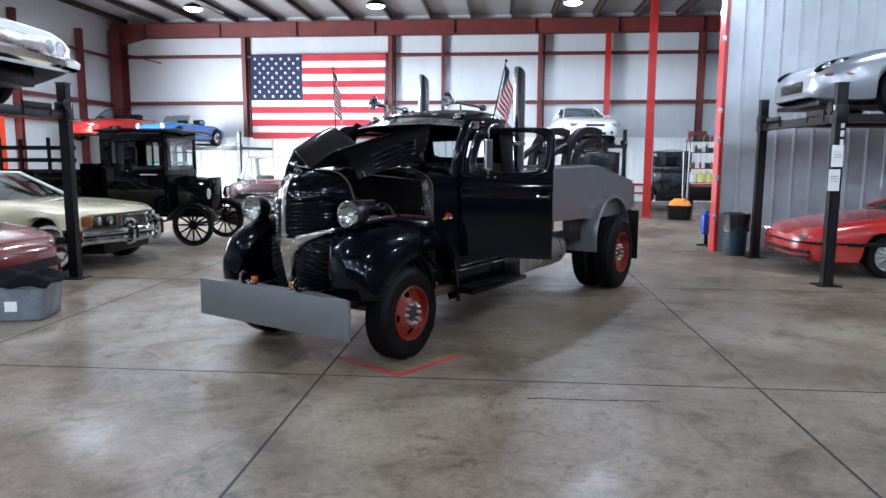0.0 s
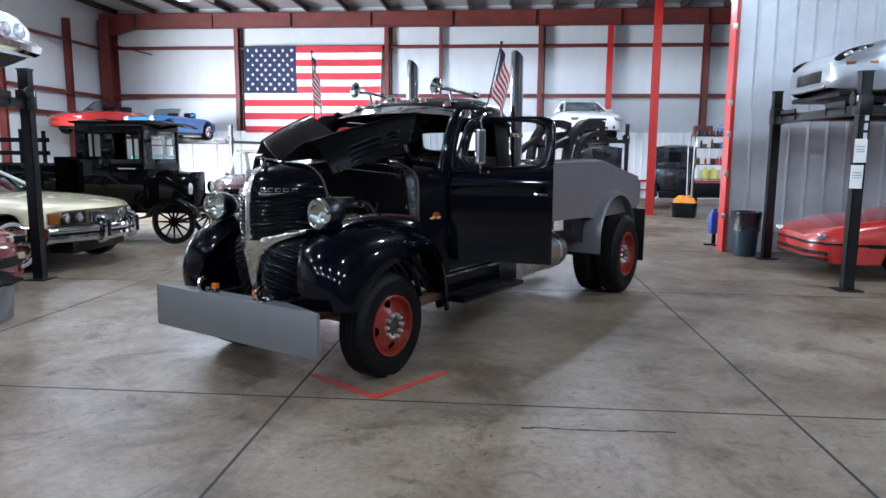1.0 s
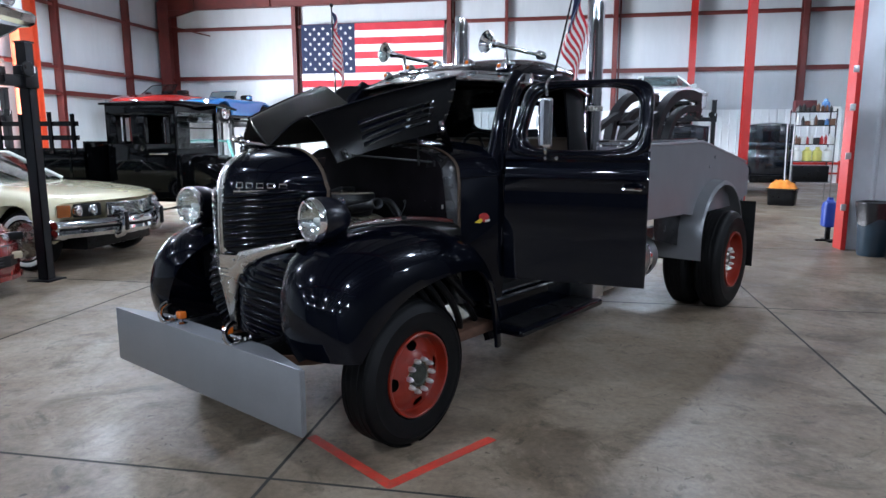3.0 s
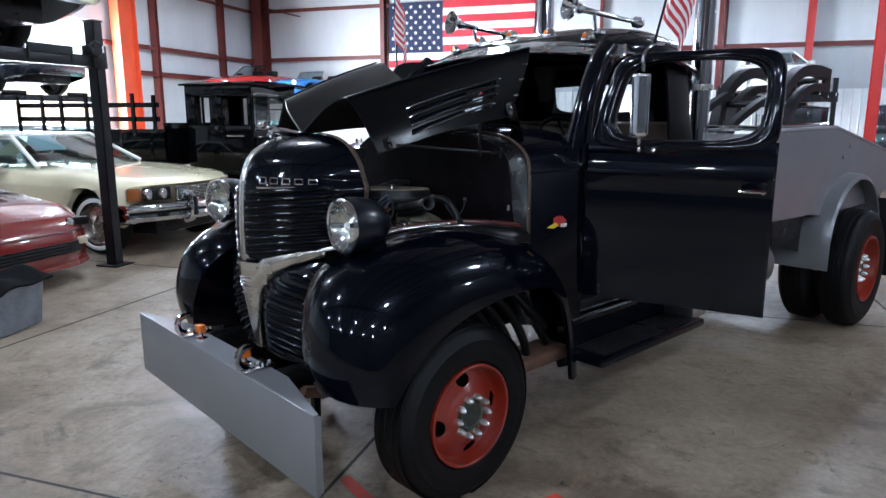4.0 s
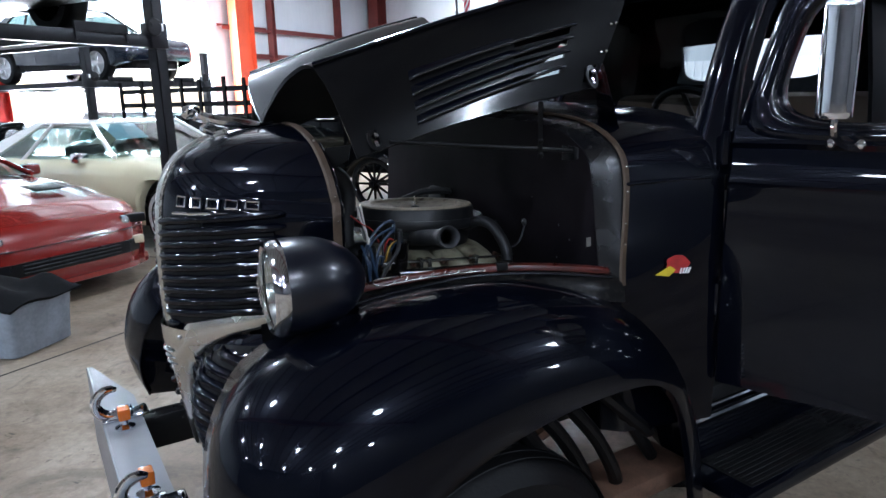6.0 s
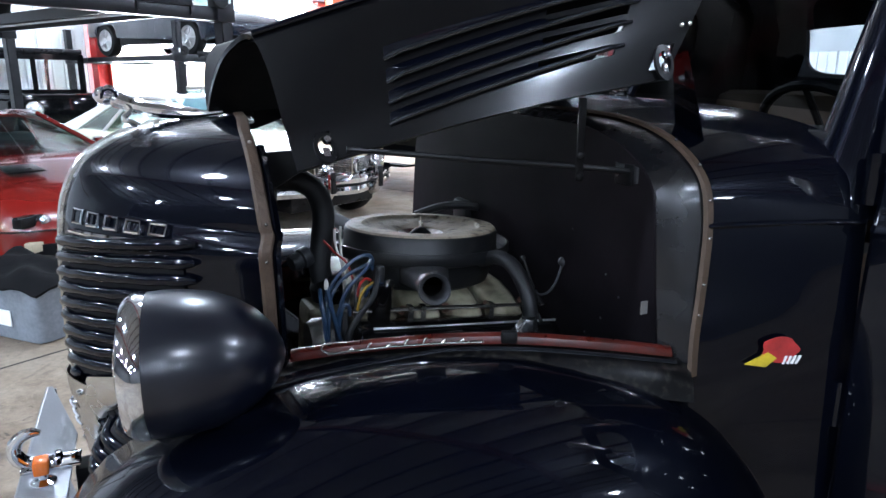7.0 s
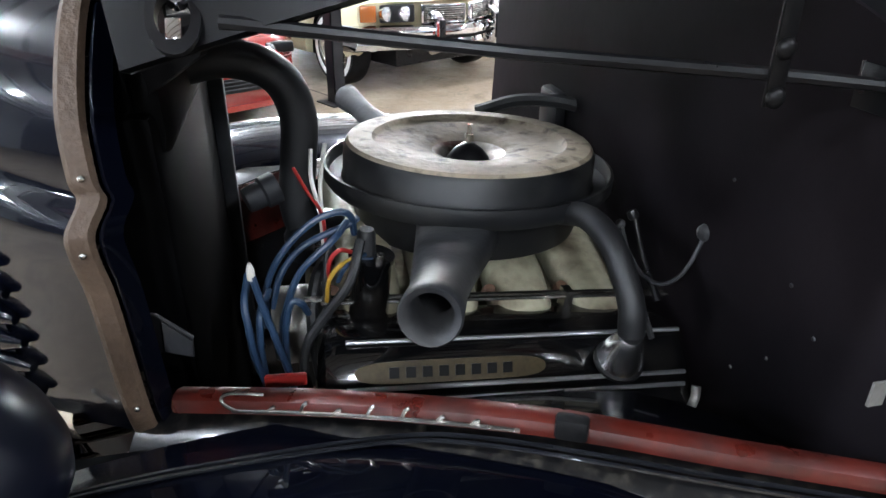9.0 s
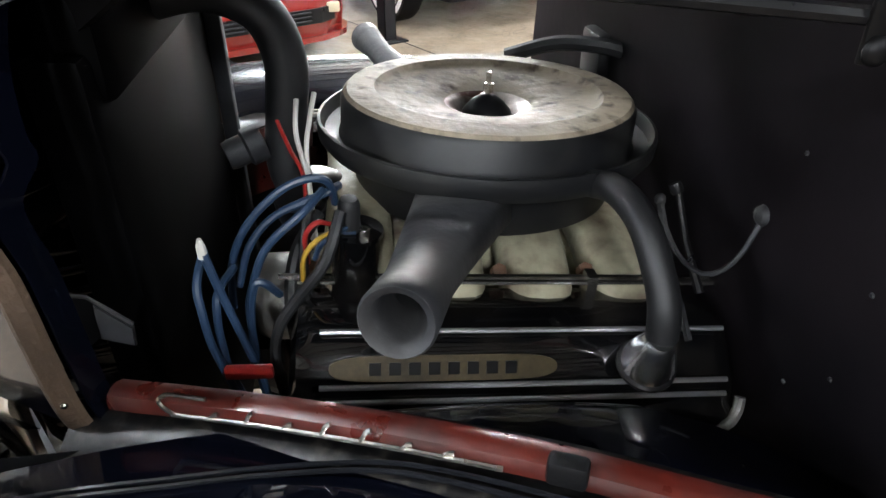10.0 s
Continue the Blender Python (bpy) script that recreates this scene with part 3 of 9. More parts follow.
def high_bay(x, y, z=6.0):
    lamp = empty("ceiling_lamp", pose(x, y, z), "round black high-bay lamp with a bright white lens", "ceiling lamp", "high-bay lamps")
    part("housing", lathe(bmesh.new(), [(0.0, 0.17), (0.08, 0.17), (0.11, 0.14), (0.22, 0.11), (0.27, 0.05), (0.28, 0.0), (0.262, -0.005), (0.255, 0.03), (0.0, 0.035)], seg=28), SATIN_BLACK, lamp)
    part("lens", lathe(bmesh.new(), [(0.0, -0.075), (0.1, -0.066), (0.19, -0.042), (0.25, -0.004), (0.252, 0.022), (0.0, 0.022)], seg=24), LAMP_GLOW, lamp)
    bm = bmesh.new()
    rod(bm, (0, 0, 0.15), (0, 0, ROOF - z + 0.02), 0.008, seg=6)
    part("hanger", bm, GALV, lamp)
    data = bpy.data.lights.new("lamp_light", "SPOT")
    data.spot_size, data.spot_blend = math.radians(177), 0.15
    data.shadow_soft_size, data.energy, data.color = 0.16, LAMP_POWER, (0.80, 0.885, 1.0)
    light = new("lamp_light", data)
    light.location = (x, y, z - 0.19)


for y in (20.0, 13.9, 7.8, 2.0, -3.8, -9.6):
    for x in (-9.2, -3.7, 1.95):
        if (x, y) not in ((1.95, 7.8), (1.95, 2.0)):
            high_bay(x, y)
# first three are unseen lamps, added to brighten right floor, partition and north wall
for x, y in ((4.8, 1.6), (5.4, 8.0), (7.6, 13.9), (7.6, 20.0), (7.6, -3.8), (7.6, -9.6), (13.0, 7.8), (13.0, -3.8), (13.0, -9.6)):
    high_bay(x, y)

door_light = bpy.data.lights.new("doorway_daylight", "AREA")
door_light.shape, door_light.size, door_light.size_y, door_light.energy, door_light.color = "RECTANGLE", 5.8, 4.0, 3300.0, (0.95, 0.97, 1.0)
dl = new("doorway_daylight", door_light)
dl.matrix_world = look((WEST - 0.25, (DOOR_S + DOOR_N) / 2, 2.2), (0, (DOOR_S + DOOR_N) / 2, 1.6))

# ---- the black truck ----
# local axes: x to the driver's side, y from the bumper to the tail, z up
truck = empty("tow_truck", pose(-1.7892, 4.9802, 0, 0, 0, -29.05), "glossy black vintage tow truck with open hood and grey bed", "truck")

RIDGE = [(0, 0.56, 1.515), (0, 0.43, 1.502), (0, 0.35, 1.486), (0, 0.29, 1.458), (0, 0.245, 1.425), (0, 0.215, 1.37), (0, 0.2, 1.31), (0, 0.19, 1.2), (0, 0.187, 1.1), (0, 0.187, 1.02), (0, 0.19, 0.95)]
SIDE = [(0.02, 0.562, 1.515), (0.13, 0.555, 1.509), (0.22, 0.545, 1.495), (0.285, 0.543, 1.472), (0.335, 0.543, 1.438), (0.378, 0.543, 1.39), (0.396, 0.546, 1.34), (0.398, 0.55, 1.322), (0.42, 0.541, 1.302), (0.421, 0.54, 1.28), (0.412, 0.543, 1.235), (0.408, 0.545, 1.16), (0.404, 0.547, 1.10), (0.395, 0.55, 1.06)]
RID, SID = smooth_line(RIDGE, 30), smooth_line(SIDE, 30)


def nose_point(u, v, out=0.0):
    """u 0 at the prow to 1 at the hood edge, v 0 at the top to 1 at the V trim."""
    k = min(max(v, 0.0), 1.0) * 30
    i = min(int(k), 29)
    r, s = RID[i].lerp(RID[i + 1], k - i), SID[i].lerp(SID[i + 1], k - i)
    p = Vector((r.x + (s.x - r.x) * u, r.y + (s.y - r.y) * abs(u) ** 1.6, r.z + (s.z - r.z) * u))
    if out:
        e = 0.004
        du = nose_point(min(u + e, 1), v) - nose_point(max(u - e, 0), v)
        dv = nose_point(u, min(v + e, 1)) - nose_point(u, max(v - e, 0))
        nn = du.cross(dv).normalized()
        if nn.y > 0 or (abs(nn.y) < 0.2 and nn.z < 0):
            nn = -nn
        p += out * nn
    return p


bm = bmesh.new()
US = [i / 14 for i in range(15)]
VS = [i / 40 for i in range(41)]
for s in (1, -1):
    grid(bm, [[(s * q.x, q.y, q.z) for q in (nose_point(u, v) for u in US)] for v in VS])
bmesh.ops.remove_doubles(bm, verts=bm.verts, dist=1e-4)
nose = part("nose", bm, BLACK_PAINT, truck, "glossy black prow-shaped nose shell", 50)


def v_of_z(z):
    return min(range(301), key=lambda i: abs(nose_point(0.3, i / 300).z - z)) / 300


# slots and bars of the upper grille
for s in (1, -1):
    bm = bmesh.new()
    rows = [[(s * q.x, q.y, q.z) for q in (nose_point(u, v, 0.0035) for u in [0.07 + 0.049 * i for i in range(15)])] for v in [v_of_z(1.262) + (0.965 - v_of_z(1.262)) * k / 14 for k in range(15)]]
    grid(bm, rows)
    part("grille_backing", bm, DARK_IN, truck)
for k in range(10):
    z = 1.268 - 0.0315 * k
    for s in (1, -1):
        bm = bmesh.new()
        pts = []
        for i in range(19):
            u = 0.06 + 0.74 * i / 18
            goal = z + 0.045 * u
            v = min(range(161), key=lambda j: abs(nose_point(u, 0.4 + 0.6 * j / 160).z - goal))
            if v < 152:
                pts.append(nose_point(u, 0.4 + 0.6 * v / 160, 0.006))
        if len(pts) < 4:
            continue
        pts = [(s * q.x, q.y, q.z) for q in pts]
        tube(bm, pts, [0.006] + [0.0118] * (len(pts) - 2) + [0.005], 12, flat=0.95)
        part("louver", bm, BLACK_PAINT, truck)

# bright V trim on the prow
bm = bmesh.new()
for s in (1, -1):
    rows = []
    for i in range(31):
        v = 0.13 + 0.85 * i / 30
        w = 0.022 if v < 0.9 else 0.022 + (v - 0.9) * 0.5
        rows.append([(s * q.x, q.y, q.z) for q in (nose_point(0.0, v, 0.006), nose_point(w, v, 0.009), nose_point(w * 2.2, v, 0.006), nose_point(w * 2.4, v, 0.0))])
    grid(bm, rows)
part("prow_trim", bm, DULL_CHROME, truck, "worn bright strip down the prow")
# the shield: arms of the V above an arch that runs down into the stem
ARCH = smooth_line([(0.352, 0, 1.026), (0.27, 0, 0.998), (0.2, 0, 0.968), (0.145, 0, 0.933), (0.103, 0, 0.888), (0.076, 0, 0.835), (0.057, 0, 0.775), (0.04, 0, 0.71), (0.026, 0, 0.645), (0.018, 0, 0.595)], 36)


def shield_y(x, z):
    return 0.176 + 0.36 * (abs(x) / 0.395) ** 1.6 + 0.055 * max(0.0, (0.945 - z) / 0.34)


bm = bmesh.new()
for s in (1, -1):
    rows = []
    for q in ARCH:
        top = nose_point(min(q.x / 0.395, 0.92), 0.974)
        if q.z > 0.9:
            hi = (q.x * 0.985, top.z + 0.1 * max(0.0, 0.06 - q.x))
        else:
            hi = (0.0, q.z + 0.012)
        lo = (q.x, q.z)
        row = []
        for k in range(7):
            t = k / 6
            x, z = hi[0] + (lo[0] - hi[0]) * t, hi[1] + (lo[1] - hi[1]) * t
            row.append((s * x, shield_y(x, z) - 0.004 - 0.006 * math.sin(math.pi * t), z))
        rows.append([(row[0][0], row[0][1] + 0.012, row[0][2])] + row + [(row[-1][0], row[-1][1] + 0.014, row[-1][2] - 0.001)])
    grid(bm, rows)
    centre = [(x, z) for z in (0.978, 0.96, 0.94, 0.92, 0.9, 0.885) for x in (0.0, 0.03, 0.06, 0.09, 0.115)]
    grid(bm, [[(s * x, shield_y(x, z) - 0.0065, z) for x, z in centre[5 * k : 5 * k + 5]] for k in range(6)])
part("v_trim", bm, DULL_CHROME, truck, "worn bright shield and V trim below the grille", 60)
for z in (0.905, 0.885, 0.865):
    bm = bmesh.new()
    tube(bm, [(x, shield_y(x, z) - 0.011, z) for x in (-0.05, -0.025, 0.0, 0.025, 0.05)], [0.002, 0.004, 0.004, 0.004, 0.002], 6)
    part("trim_rib", bm, CHROME, truck)
for x, z in ((0.085, 0.955), (0.035, 0.83), (-0.085, 0.955), (-0.035, 0.83), (0.3, 1.02), (-0.3, 1.02)):
    bm = bmesh.new()
    bmesh.ops.create_uvsphere(bm, u_segments=8, v_segments=6, radius=0.0065, matrix=Matrix.Translation((x, shield_y(x, z) - 0.008, z)))
    part("trim_rivet", bm, CHROME, truck)

# lower grille apron on both sides of the stem
APRON_TOP = [(0.05, 0.2, 0.95), (0.16, 0.235, 0.965), (0.28, 0.33, 0.985), (0.40, 0.45, 1.0), (0.5, 0.52, 1.0)]
APRON_LOW = [(0.02, 0.25, 0.56), (0.12, 0.28, 0.54), (0.22, 0.34, 0.53), (0.34, 0.44, 0.53), (0.46, 0.5, 0.55)]
at, al = smooth_line(APRON_TOP, 12), smooth_line(APRON_LOW, 12)


def apron_point(u, v, out=0.0):
    k = u * 12
    i = min(int(k), 11)
    a, b = at[i].lerp(at[i + 1], k - i), al[i].lerp(al[i + 1], k - i)
    p = a.lerp(b, v)
    p.y -= 0.055 * math.sin(math.pi * v) * (1 - 0.5 * u) * min(1.0, 0.15 + 3 * u)
    edge = next((q.x for q in ARCH if q.z <= p.z), 0.018)
    proud = max(0.0, min(1.0, 1 - (p.x - edge - 0.01) / 0.08))
    p.y += proud * max(0.0, shield_y(p.x, p.z) + 0.02 - p.y)
    p += Vector((0.35 * out, -out, 0))
    return p


for s in (1, -1):
    bm = bmesh.new()
    grid(bm, [[(s * q.x, q.y, q.z) for q in (apron_point(i / 12, k / 10) for i in range(13))] for k in range(11)])
    part("grille_apron", bm, BLACK_PAINT, truck)
    bm = bmesh.new()
    grid(bm, [[(s * q.x, q.y, q.z) for q in (apron_point(0.08 + 0.78 * i / 12, 0.05 + 0.91 * k / 10, 0.003) for i in range(13))] for k in range(11)])
    part("grille_backing", bm, DARK_IN, truck)
    for k in range(14):
        v0 = -0.28 + 0.097 * k
        line = [(0.06 + 0.8 * i / 20, v0 + 0.42 * i / 20) for i in range(21)]
        line = [(u, v) for u, v in line if 0.06 <= v <= 0.95]
        if len(line) < 4:
            continue
        bm = bmesh.new()
        tube(bm, [(s * q.x, q.y, q.z) for q in (apron_point(u, v, 0.006) for u, v in line)], [0.005] + [0.014] * (len(line) - 2) + [0.006], 10, flat=0.75)
        part("louver", bm, BLACK_PAINT, truck)

# name badge, kept as plain bright bars
badge_bm = bmesh.new()
v = v_of_z(1.312)
tube(badge_bm, [nose_point(0.2 + 0.5 * i / 10, v + 0.02, 0.006) for i in range(11)], 0.0045, 6)
part("badge_bar", badge_bm, CHROME, truck, "slim bright underline of the nose badge")
for k in range(5):
    bm = bmesh.new()
    u0 = 0.23 + 0.1 * k
    lo, hi = v - 0.004, v - 0.05
    ring = [nose_point(u, vv, 0.007) for u, vv in ((u0, lo), (u0 + 0.06, lo), (u0 + 0.06, hi), (u0, hi), (u0, lo))]
    tube(bm, ring, 0.0034, 6)
    part("badge_letter", bm, CHROME, truck)

# leaping hood ornament: one plain streamlined shape
bm = bmesh.new()
tube(bm, smooth_line([(0, 0.50, 1.508), (0, 0.44, 1.52), (0, 0.38, 1.528), (0, 0.335, 1.542), (0, 0.315, 1.552)], 16), [0.012, 0.014, 0.015, 0.015, 0.016, 0.016, 0.017, 0.016, 0.016, 0.015, 0.015, 0.015, 0.016, 0.017, 0.017, 0.016, 0.012], 10)
bmesh.ops.create_uvsphere(bm, u_segments=14, v_segments=10, radius=0.02, matrix=pose(0, 0.305, 1.554) @ Matrix.Diagonal((0.8, 1.15, 0.95, 1)))
for s in (1, -1):
    tube(bm, [(s * 0.014 + s * 0.012 * math.sin(a), 0.312 + 0.014 * math.cos(a), 1.556 + 0.014 * math.sin(a)) for a in [k * 0.55 for k in range(10)]], 0.006, 6)
    tube(bm, smooth_line([(s * 0.008, 0.34, 1.54), (s * 0.012, 0.35, 1.525), (s * 0.012, 0.335, 1.508), (s * 0.012, 0.36, 1.494)], 10), 0.006, 6)
    tube(bm, smooth_line([(s * 0.01, 0.44, 1.52), (s * 0.013, 0.47, 1.515), (s * 0.013, 0.53, 1.52)], 8), 0.006, 6)
part("hood_ornament", bm, CHROME, truck, "chrome leaping ornament on the nose")

# brown lacing strips at the hood edges, with screws
bm = bmesh.new()
for s in (1, -1):
    rows = []
    for p in smooth_line([*SIDE, (0.375, 0.56, 1.0)], 60):
        rows.append([(s * (p.x + dx), p.y + dy - 0.007, p.z + dz) for dx, dy, dz in ((0.002, -0.005, 0.002), (0.006, 0.0, 0.005), (0.0055, 0.015, 0.005), (0.0, 0.019, 0.0))])
    grid(bm, rows)
part("hood_lacing", bm, LACING, truck, "brown webbing strip at the front hood edge")
bm = bmesh.new()
for i in (3, 6, 9, 12):
    for s in (1, -1):
        p = SIDE[i]
        bm = bmesh.new()
        bmesh.ops.create_uvsphere(bm, u_segments=8, v_segments=6, radius=0.0036, matrix=Matrix.Translation((s * (p[0] + 0.006), p[1] + 0.001, p[2] + 0.005)))
        part("lacing_screw", bm, DULL_CHROME, truck)

for s in (1, -1):
    bm = bmesh.new()
    grid(bm, [[(s * p.x, p.y + 0.018, p.z), (s * (p.x - 0.02), p.y + 0.03, p.z - 0.004), (s * (p.x - 0.035), p.y + 0.02, p.z - 0.008)] for p in smooth_line(SIDE[3:], 30)])
    thick(bm, 0.004)
    part("nose_flange", bm, BLACK_PAINT, truck)

# radiator behind the nose
bm = boxes((-0.27, 0.27, 0.53, 0.585, 0.62, 1.36), bevel=0.012)
box(bm, -0.25, 0.25, 0.535, 0.6, 1.3, 1.42, bevel=0.03)
# near-black base with faint lighter patches
RAD_BLACK = material("near_black_radiator", (0.0009, 0.0009, 0.001), 0.55, vary=0.4, scale=12, spec=0.03, dirt=(0.003, 0.0027, 0.0024), dirt_amount=0.4, dirt_scale=14)
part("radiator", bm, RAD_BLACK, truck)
part("radiator_rail", boxes((-0.287, -0.263, 0.585, 0.61, 0.64, 1.37), bevel=0.003), SNOUT, truck)
SIDE_ON = Matrix(((0, 0, 1, 0.36), (1, 0, 0, 0), (0, 1, 0, 0), (0, 0, 0, 1)))
bm = bmesh.new()
prism(bm, [(0.516, 1.192), (0.528, 1.191), (0.572, 1.181), (0.603, 1.149), (0.601, 1.126), (0.571, 1.137), (0.54, 1.11), (0.52, 1.1)], 0.003, m=SIDE_ON)
bracket = part("radiator_bracket", bm, SATIN_BLACK, truck, "bent black sheet bracket with a lighter edge and tip")
# lighter grey strip along the top edge and lighter plate at the tip
bm = bmesh.new()
tube(bm, [(0.362, 0.518, 1.193), (0.362, 0.528, 1.192), (0.362, 0.572, 1.182), (0.362, 0.603, 1.15)], 0.002, 6)
part("bracket_edge", bm, SNOUT, bracket)
bm = bmesh.new()
prism(bm, [(0.576, 1.174), (0.602, 1.147), (0.6, 1.128), (0.574, 1.139)], 0.002, m=Matrix.Translation((0.003, 0, 0)) @ SIDE_ON)
part("bracket_face", bm, SNOUT, bracket)
bm = bmesh.new()
prism(bm, [(0, 0), (0.11, 0.01), (0.1, -0.03), (0.02, -0.08)], 0.012, m=pose(0.22, 0.56, 1.45, 90, 0, 62))
part("radiator_bracket", bm, DUSTY_BLACK, truck)

# open butterfly hood
HOOD_F = [(0.0, 0.50, 1.525), (0.08, 0.505, 1.578), (0.16, 0.52, 1.632), (0.215, 0.545, 1.664), (0.246, 0.557, 1.668), (0.275, 0.566, 1.655), (0.325, 0.578, 1.603), (0.388, 0.588, 1.515), (0.428, 0.6, 1.438)]
HOOD_R = [(0.0, 1.36, 1.56), (0.16, 1.345, 1.665), (0.33, 1.335, 1.775), (0.47, 1.33, 1.86), (0.535, 1.33, 1.888), (0.572, 1.318, 1.872), (0.588, 1.28, 1.79), (0.597, 1.23, 1.69), (0.602, 1.175, 1.585)]
hf, hr = smooth_line(HOOD_F, 80), smooth_line(HOOD_R, 80)


def hood_point(s, t):
    """s 0 at the hinge to 80 at the lower edge, t 0 at the nose to 1 at the cowl."""
    i = min(int(s), 79)
    a, b = hf[i].lerp(hf[i + 1], s - i), hr[i].lerp(hr[i + 1], s - i)
    p = a + (b - a) * 1.055 * t
    p.z += 0.012 * math.sin(math.pi * t)
    return p


UNDER = -1 if (hood_point(22, 0.5) - hood_point(18, 0.5)).cross(hood_point(20, 0.6) - hood_point(20, 0.4)).z > 0 else 1
LOUVERS = ((76.5, 72.6), (72.4, 68.7), (68.4, 65.2), (64.4, 61.9))
SLOTS = [(k, 31, 41) for k in (72, 73, 68, 69, 65, 66, 62, 63)]
NS = 80
for side in (1, -1):
    bm = bmesh.new()
    NT = 50
    rows = [[hood_point(s, t / NT) for s in range(NS + 1)] for t in range(NT + 1)]
    vs = [[bm.verts.new((side * p.x, p.y, p.z)) for p in r] for r in rows]
    holes = {(s, t) for s, a, b in SLOTS for t in range(a, b)} | {(s, t) for s in (74, 75, 76, 77) for t in (3, 4, 47, 48)}
    for t in range(NT):
        for s in range(NS):
            if (s, t) not in holes:
                bm.faces.new((vs[t][s], vs[t][s + 1], vs[t + 1][s + 1], vs[t + 1][s]))
    thick(bm, 0.01)
    hood = part("hood_half", bm, HOOD_PAINT, truck, "raised butterfly hood half in glossy black", 40)
    bm = bmesh.new()
    inner = []
    for t in range(NT + 1):
        row = []
        for s in range(NS + 1):
            ds = hood_point(min(s + 1, NS), t / NT) - hood_point(max(s - 1, 0), t / NT)
            dt = hood_point(s, min(t + 1, NT) / NT) - hood_point(s, max(t - 1, 0) / NT)
            q = hood_point(s, t / NT) + 0.014 * ds.cross(dt).normalized() * UNDER
            row.append(bm.verts.new((side * q.x, q.y, q.z)))
        inner.append(row)
    for t in range(NT):
        for s in range(NS):
            if (s, t) not in holes:
                bm.faces.new((inner[t][s], inner[t][s + 1], inner[t + 1][s + 1], inner[t + 1][s]))
    part("hood_lining", bm, DUSTY_BLACK, hood, "matt black underside of the hood", 60)
    for front, rear in LOUVERS:
        bm, lip, ridge = bmesh.new(), [], []
        for i in range(41):
            t = 0.251 + 0.585 * i / 40
            row = front + (rear - front) * i / 40
            k = min(1.0, 0.25 + i / 3, 0.25 + (40 - i) / 3)
            w = 2.7 - 0.8 * i / 40 if t < 0.62 else 0.5
            lo, hi = hood_point(row, t), hood_point(row - w, t)
            out = UNDER * (lo - hi).cross(hood_point(row, min(t + 0.02, 1)) - hood_point(row, t - 0.02)).normalized()
            out = out if out.x > 0 else -out
            ridge.append([hi - out * 0.001, hi.lerp(lo, 0.35) + out * 0.004 * k, hi.lerp(lo, 0.7) + out * 0.0085 * k, lo + out * 0.0115 * k])
            lip.append(lo + out * 0.0115 * k)
        grid(bm, [[(side * q.x, q.y, q.z) for q in r] for r in ridge])
        louver = part("hood_louver", bm, BLACK_PAINT, hood, "", 60)
        bm = bmesh.new()
        tube(bm, [(side * q.x, q.y, q.z) for q in lip], 0.0042, 8)
        part("lip", bm, LOUVER_LIP, louver)
    bm = bmesh.new()
    tube(bm, [(lambda p: (side * (p.x + 0.002), p.y - 0.0, p.z + 0.006))(hood_point(47, t / 20)) for t in range(21)], 0.006, 8)
    part("hood_bead", bm, BLACK_PAINT, hood)
    for t in (0.074, 0.96):
        p = hood_point(77, t)
        m = pose(side * (p.x + 0.006), p.y + 0.004, p.z, 0, (50 if t < 0.5 else 72) * side, 0)
        bm = lathe(bmesh.new(), [(0.013, -0.004), (0.021, 0.0), (0.021, 0.005), (0.0135, 0.006), (0.013, -0.004)], m @ Matrix.Diagonal((1.5, 0.95, 1, 1)), seg=20)
        latch = part("hood_latch", bm, SATIN_BLACK, hood, "black-rimmed latch hole with a chrome catch")
        bm = bmesh.new()
        lathe(bm, [(0.0, 0.014), (0.006, 0.012), (0.008, 0.004), (0.0, 0.004)], m @ pose(-0.012, 0.004, 0), seg=12)
        box(bm, 0.002, 0.02, -0.006, 0.006, 0.003, 0.007, bevel=0.002, m=m)
        part("catch", bm, CHROME, latch)
    for k in range(6):
        p = hood_point(57 + (k % 3) * 7, 0.965 + 0.02 * (k // 3))
        bm = bmesh.new()
        bmesh.ops.create_uvsphere(bm, u_segments=6, v_segments=5, radius=0.004, matrix=Matrix.Translation((side * (p.x + 0.01), p.y, p.z)))
        part("hood_screw", bm, DULL_CHROME, hood)

# prop rod and strap under the hood
bm = bmesh.new()
tube(bm, [(0.45, 0.68, 1.475), (0.495, 0.9, 1.453), (0.522, 1.1, 1.435), (0.535, 1.215, 1.422)], 0.0055, 8)
part("hood_prop", bm, SATIN_BLACK, truck)
bm = bmesh.new()
box(bm, -0.002, 0.002, -0.008, 0.008, 0, 0.15, bevel=0.001, m=pose(0.527, 1.1, 1.41))
strap = part("prop_strap", bm, DUSTY_BLACK, truck)
for z in (1.418, 1.456):
    bm = bmesh.new()
    bmesh.ops.create_uvsphere(bm, u_segments=10, v_segments=6, radius=0.009, matrix=pose(0.53, 1.1, z) @ Matrix.Diagonal((0.6, 1, 1, 1)))
    part("bolt", bm, DUSTY_BLACK, strap)
BRACKET_GREY = material("dusty_bracket_grey", (0.016, 0.016, 0.0175), 0.5, vary=0.3, scale=18, spec=0.3)
part("prop_bracket", boxes((0.496, 0.55, 1.215, 1.25, 1.4, 1.432), bevel=0.003), BRACKET_GREY, truck)
part("bracket_lip", boxes((0.492, 0.545, 1.209, 1.213, 1.396, 1.436), bevel=0.001), SATIN_BLACK, truck)

